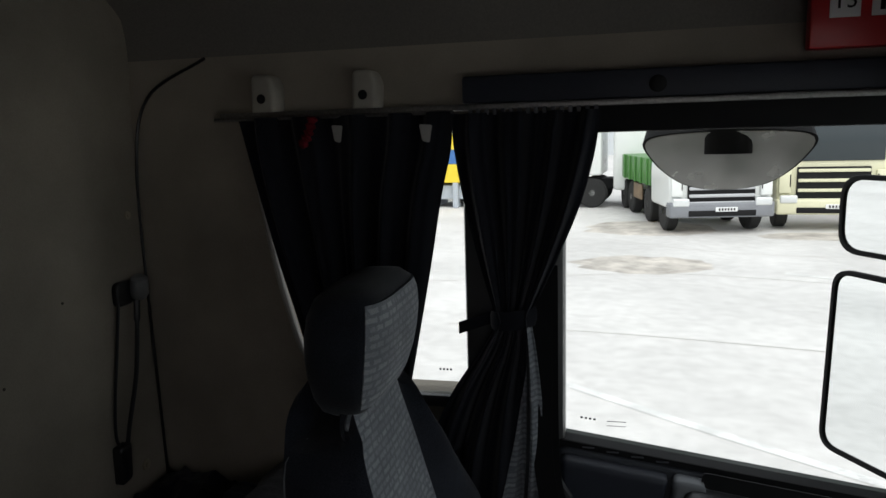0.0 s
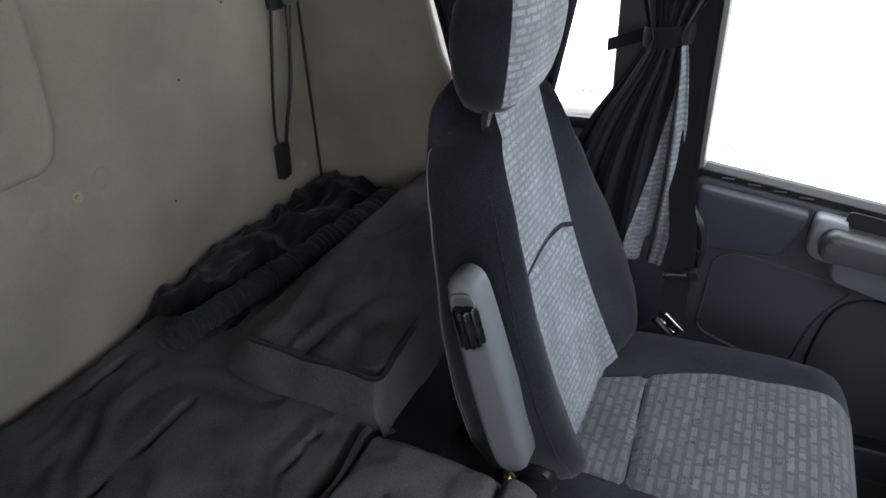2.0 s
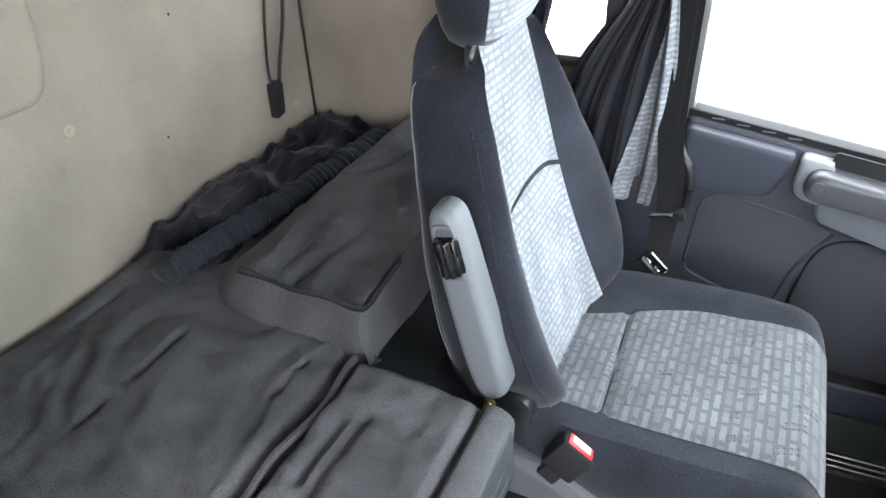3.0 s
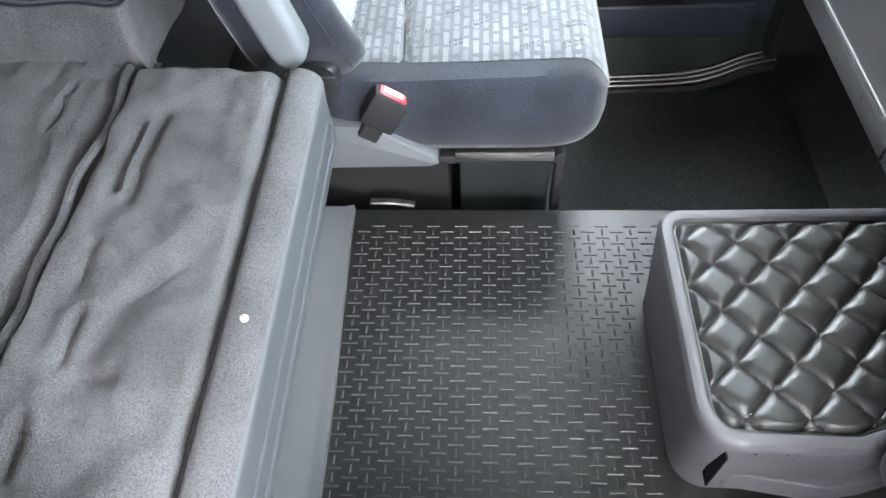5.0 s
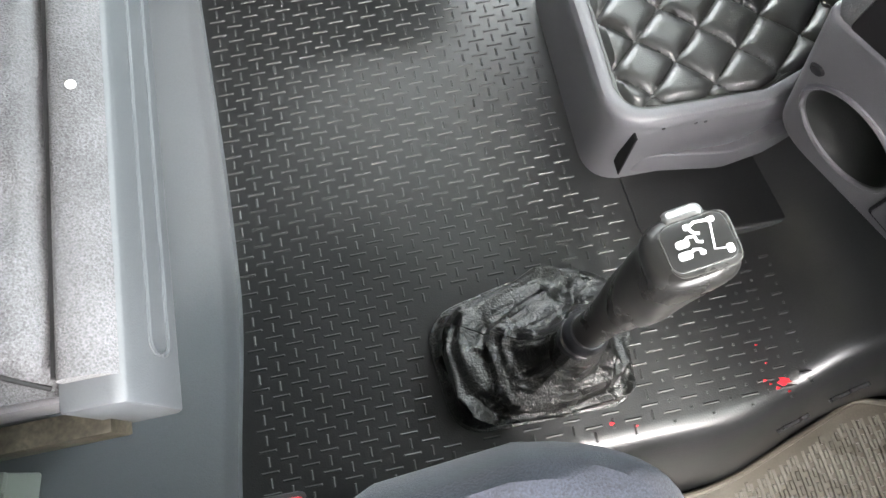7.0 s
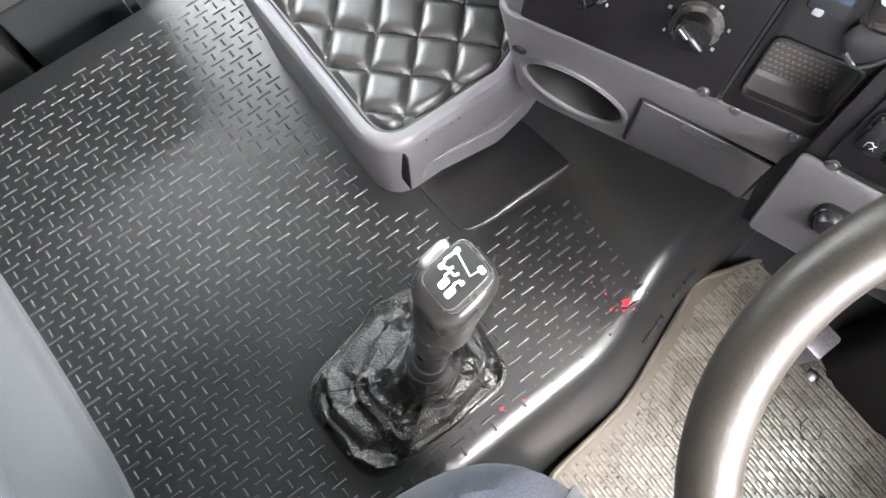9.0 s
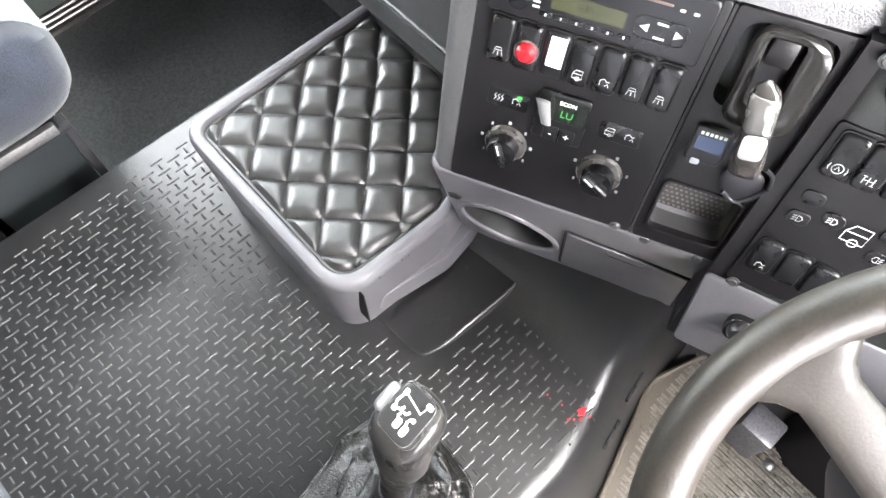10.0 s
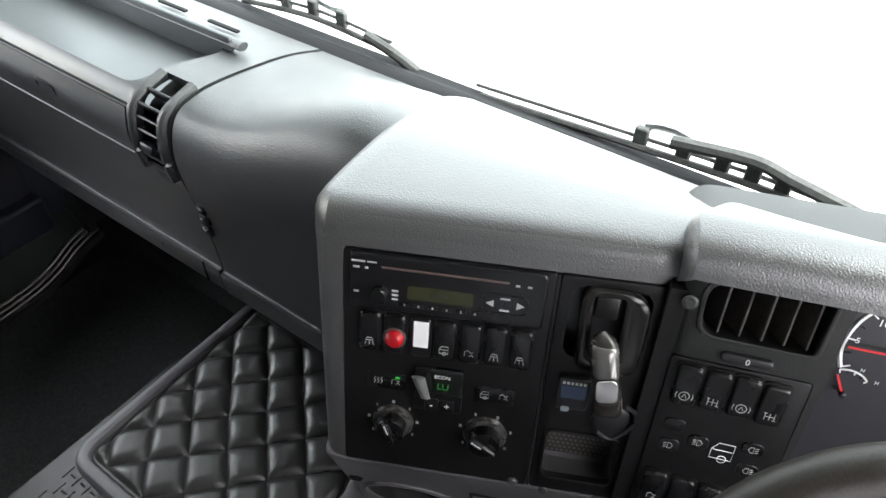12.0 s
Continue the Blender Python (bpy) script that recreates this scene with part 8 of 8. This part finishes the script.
def truck(at, turn, cab_mat, low_mat, body_mat, slats, tall, label, body=True):
    """A parked lorry, its front bumper at the given place and the front along minus y."""
    m = Matrix.Translation((at[0], at[1], -1.4)) @ pose(0, 0, 0, 0, 0, turn)
    t = thing("lorry", (at[0], at[1], -1.4), label, "lorry", "parked lorries")
    cabo = [(-1.22, 0.62), (1.22, 0.62), (1.24, 1.5), (1.18, tall - 0.25), (1.0, tall), (-1.0, tall), (-1.18, tall - 0.25), (-1.24, 1.5)]
    bm = bm_prism(rounded(cabo, 0.10, 4), 1.9, 0.10, 3)
    bm.transform(m @ Matrix(((1, 0, 0, 0), (0, 0, -1, 2.0), (0, 1, 0, 0), (0, 0, 0, 1))))
    cab = part("cab", bm, cab_mat, t, "painted cab")
    part("windscreen", bm_box(-1.08, 1.08, 0.062, 0.09, 1.72, tall - 0.38, 0.02, 2, m), TGLASS, t, "dark windscreen")
    part("side_window", bm_box(-1.252, -1.20, 0.35, 1.05, 1.70, tall - 0.45, 0.01, 1, m), TGLASS, t, "dark side window")
    part("bumper", bm_box(-1.25, 1.25, -0.06, 0.35, 0.42, 0.80, 0.06, 3, m), low_mat, t, "deep front bumper")
    part("lower_grille", bm_box(-0.80, 0.80, -0.075, -0.05, 0.46, 0.60, 0.02, 2, m), MATTE, t, "dark lower intake")
    for s in (-1, 1):
        part("headlamp", bm_box(s * 0.98 - 0.20, s * 0.98 + 0.20, -0.085, 0.0, 0.70, 0.90, 0.04, 3, m), LENS, t, "clear headlamp")
        part("mirror_head", bm_box(s * 1.42 - 0.09, s * 1.42 + 0.09, 0.22, 0.34, 1.65, 2.25, 0.04, 2, m), MATTE, t, "black door mirror")
        part("mirror_arm", bm_box(s * 1.3 - 0.08, s * 1.3 + 0.08, 0.28, 0.33, 2.15, 2.2, 0.01, 1, m), MATTE, t, "black mirror arm")
        part("corner_panel", bm_box(s * 1.06 - 0.14, s * 1.06 + 0.14, 0.01, 0.09, 0.94, 1.50, 0.03, 2, m), cab_mat, t, "white corner deflector")
        part("corner_gap", bm_box(s * 0.95 - 0.012, s * 0.95 + 0.012, 0.0, 0.02, 1.10, 1.40, 0.004, 1, m), MATTE, t, "dark corner slot")
    part("grille_back", bm_box(-0.80, 0.80, 0.02, 0.10, 0.72, 1.58, 0.02, 2, m), MATTE, t, "dark grille opening")
    for k in range(slats):
        z = lerp(0.78, 1.50, k / (slats - 1))
        part("grille_slat", bm_box(-0.78, 0.78, -0.03, 0.03, z - 0.045, z + 0.035, 0.02, 2, m), SILVER if low_mat is TGREY else cab_mat, t, "broad grille slat")
    plate = part("number_plate", bm_box(-0.26, 0.26, -0.085, -0.07, 0.55, 0.66, 0.008, 1, m @ pose(0.1, 0, 0.02)), PLATE, t, "white number plate")
    for k in range(6):
        part("plate_bar", bm_box(-0.19 + 0.07 * k, -0.15 + 0.07 * k, -0.088, -0.0845, 0.575, 0.635, m=m @ pose(0.1, 0, 0.02)), MATTE, plate)
    wheel_unit(t, m, -1.02, 0.95)
    wheel_unit(t, m, 1.02, 0.95)
    if body:
        part("chassis", bm_box(-0.45, 0.45, 1.9, 6.9, 0.55, 0.85, 0.02, 1, m), MATTE, t, "dark chassis frame")
        for y in (2.7, 5.0, 6.2):
            for x in (-1.02, 1.02):
                wheel_unit(t, m, x, y)
        part("tipper_body", bm_box(-1.25, 1.25, 2.15, 7.0, 1.05, 1.80, 0.04, 2, m), body_mat, t, "green tipper body")
        for k in range(6):
            part("body_rib", bm_box(-1.31, -1.24, 2.35 + 0.78 * k, 2.45 + 0.78 * k, 1.05, 1.80, 0.02, 1, m), body_mat, t)
        part("side_guard", bm_box(-1.22, -1.16, 3.3, 4.4, 0.55, 1.0, 0.02, 1, m), mat("rusty_guard", (0.24, 0.17, 0.11), 0.7, stain=0.3), t, "brown side guard")
    return t


WHITEP = mat("white_lorry_paint", (0.78, 0.80, 0.78), 0.35, stain=0.06, stain_scale=2)
CREAMP = mat("cream_lorry_paint", (0.72, 0.70, 0.50), 0.35, stain=0.06, stain_scale=2)
GREENP = mat("bright_green_paint", (0.07, 0.22, 0.05), 0.4, stain=0.1, stain_scale=2)
REDP = mat("red_lorry_paint", (0.45, 0.04, 0.04), 0.35, stain=0.06)
truck((2.95, 17.9), 9, WHITEP, TGREY, GREENP, 5, 2.75, "white lorry with a silver grille and green tipper body")
truck((5.55, 18.4), -3, CREAMP, CREAMP, CREAMP, 4, 3.0, "cream lorry with a wide grille parked in the yard", body=False)
truck((8.6, 20.2), 0, REDP, TGREY, REDP, 4, 3.1, "red lorry parked behind the others", body=False)
# white chassis lorry seen side on
far = thing("lorry", (0.3, 25.0, -1.4), "white lorry standing side on at the back", "lorry", "parked lorries")
FM = Matrix.Translation((0.0, 25.0, -1.4)) @ pose(0, 0, 0, 0, 0, 84)
part("cab", bm_box(-1.2, 1.2, -2.6, -0.6, 0.6, 3.4, 0.12, 3, FM), WHITEP, far, "white cab")
part("box_body", bm_box(-1.2, 1.2, -0.2, 6.0, 1.1, 3.3, 0.03, 1, FM), WHITEP, far, "white body")
part("chassis", bm_box(-0.5, 0.5, -2.0, 6.5, 0.6, 0.95, 0.02, 1, FM), MATTE, far, "dark chassis")
for y in (-1.6, 0.1, 1.3, 4.4):
    wheel_unit(far, FM, -1.0, y)
    wheel_unit(far, FM, 1.0, y)
# yellow and blue container with stacked grey frames below
YEL = mat("yellow_paint", (0.85, 0.62, 0.04), 0.5, stain=0.08)
BLU = mat("blue_paint", (0.05, 0.16, 0.42), 0.5, stain=0.08)
cont = thing("site_container", (-5.0, 24.0, -1.4), "yellow and blue striped container on grey frames", "container")
for z0, z1, m in ((0.9, 1.55, YEL), (1.55, 2.05, BLU), (2.05, 2.6, YEL)):
    part("band", bm_box(-9.5, -3.0, 24.0, 26.4, z0 - 1.4, z1 - 1.4, 0.02, 1), m, cont, "painted band")
for k in range(8):
    part("frame_leg", bm_box(-9.3 + 0.85 * k, -9.1 + 0.85 * k, 24.0, 26.2, -1.4, -0.5, 0.02, 1), mat("frame_grey", (0.42, 0.46, 0.50), 0.6), cont, "grey support frame")
part("skirt", bm_box(-9.5, -3.0, 24.2, 26.2, -1.1, -0.6, 0.02, 1), MATS["frame_grey"], cont, "grey side frame")
# low warehouse at the back of the yard
wh = thing("warehouse", (10.0, 70.0, -1.4), "long pale warehouse behind the truck yard", "building")
part("wall", bm_box(-60, 90, 70, 90, -1.4, 4.2), mat("pale_cladding", (0.55, 0.58, 0.60), 0.7, stain=0.1, stain_scale=0.2), wh, "pale clad wall")
part("roof", bm_box(-61, 91, 69.5, 90.5, 4.2, 4.8, 0.1, 1), mat("roof_grey", (0.35, 0.37, 0.39), 0.7), wh, "grey roof edge")
for k in range(14):
    part("loading_door", bm_box(-40 + 9 * k, -36 + 9 * k, 69.9, 70.05, -1.4, 2.2, 0.03, 1), mat("loading_door_grey", (0.30, 0.34, 0.40), 0.6), wh, "grey loading door")
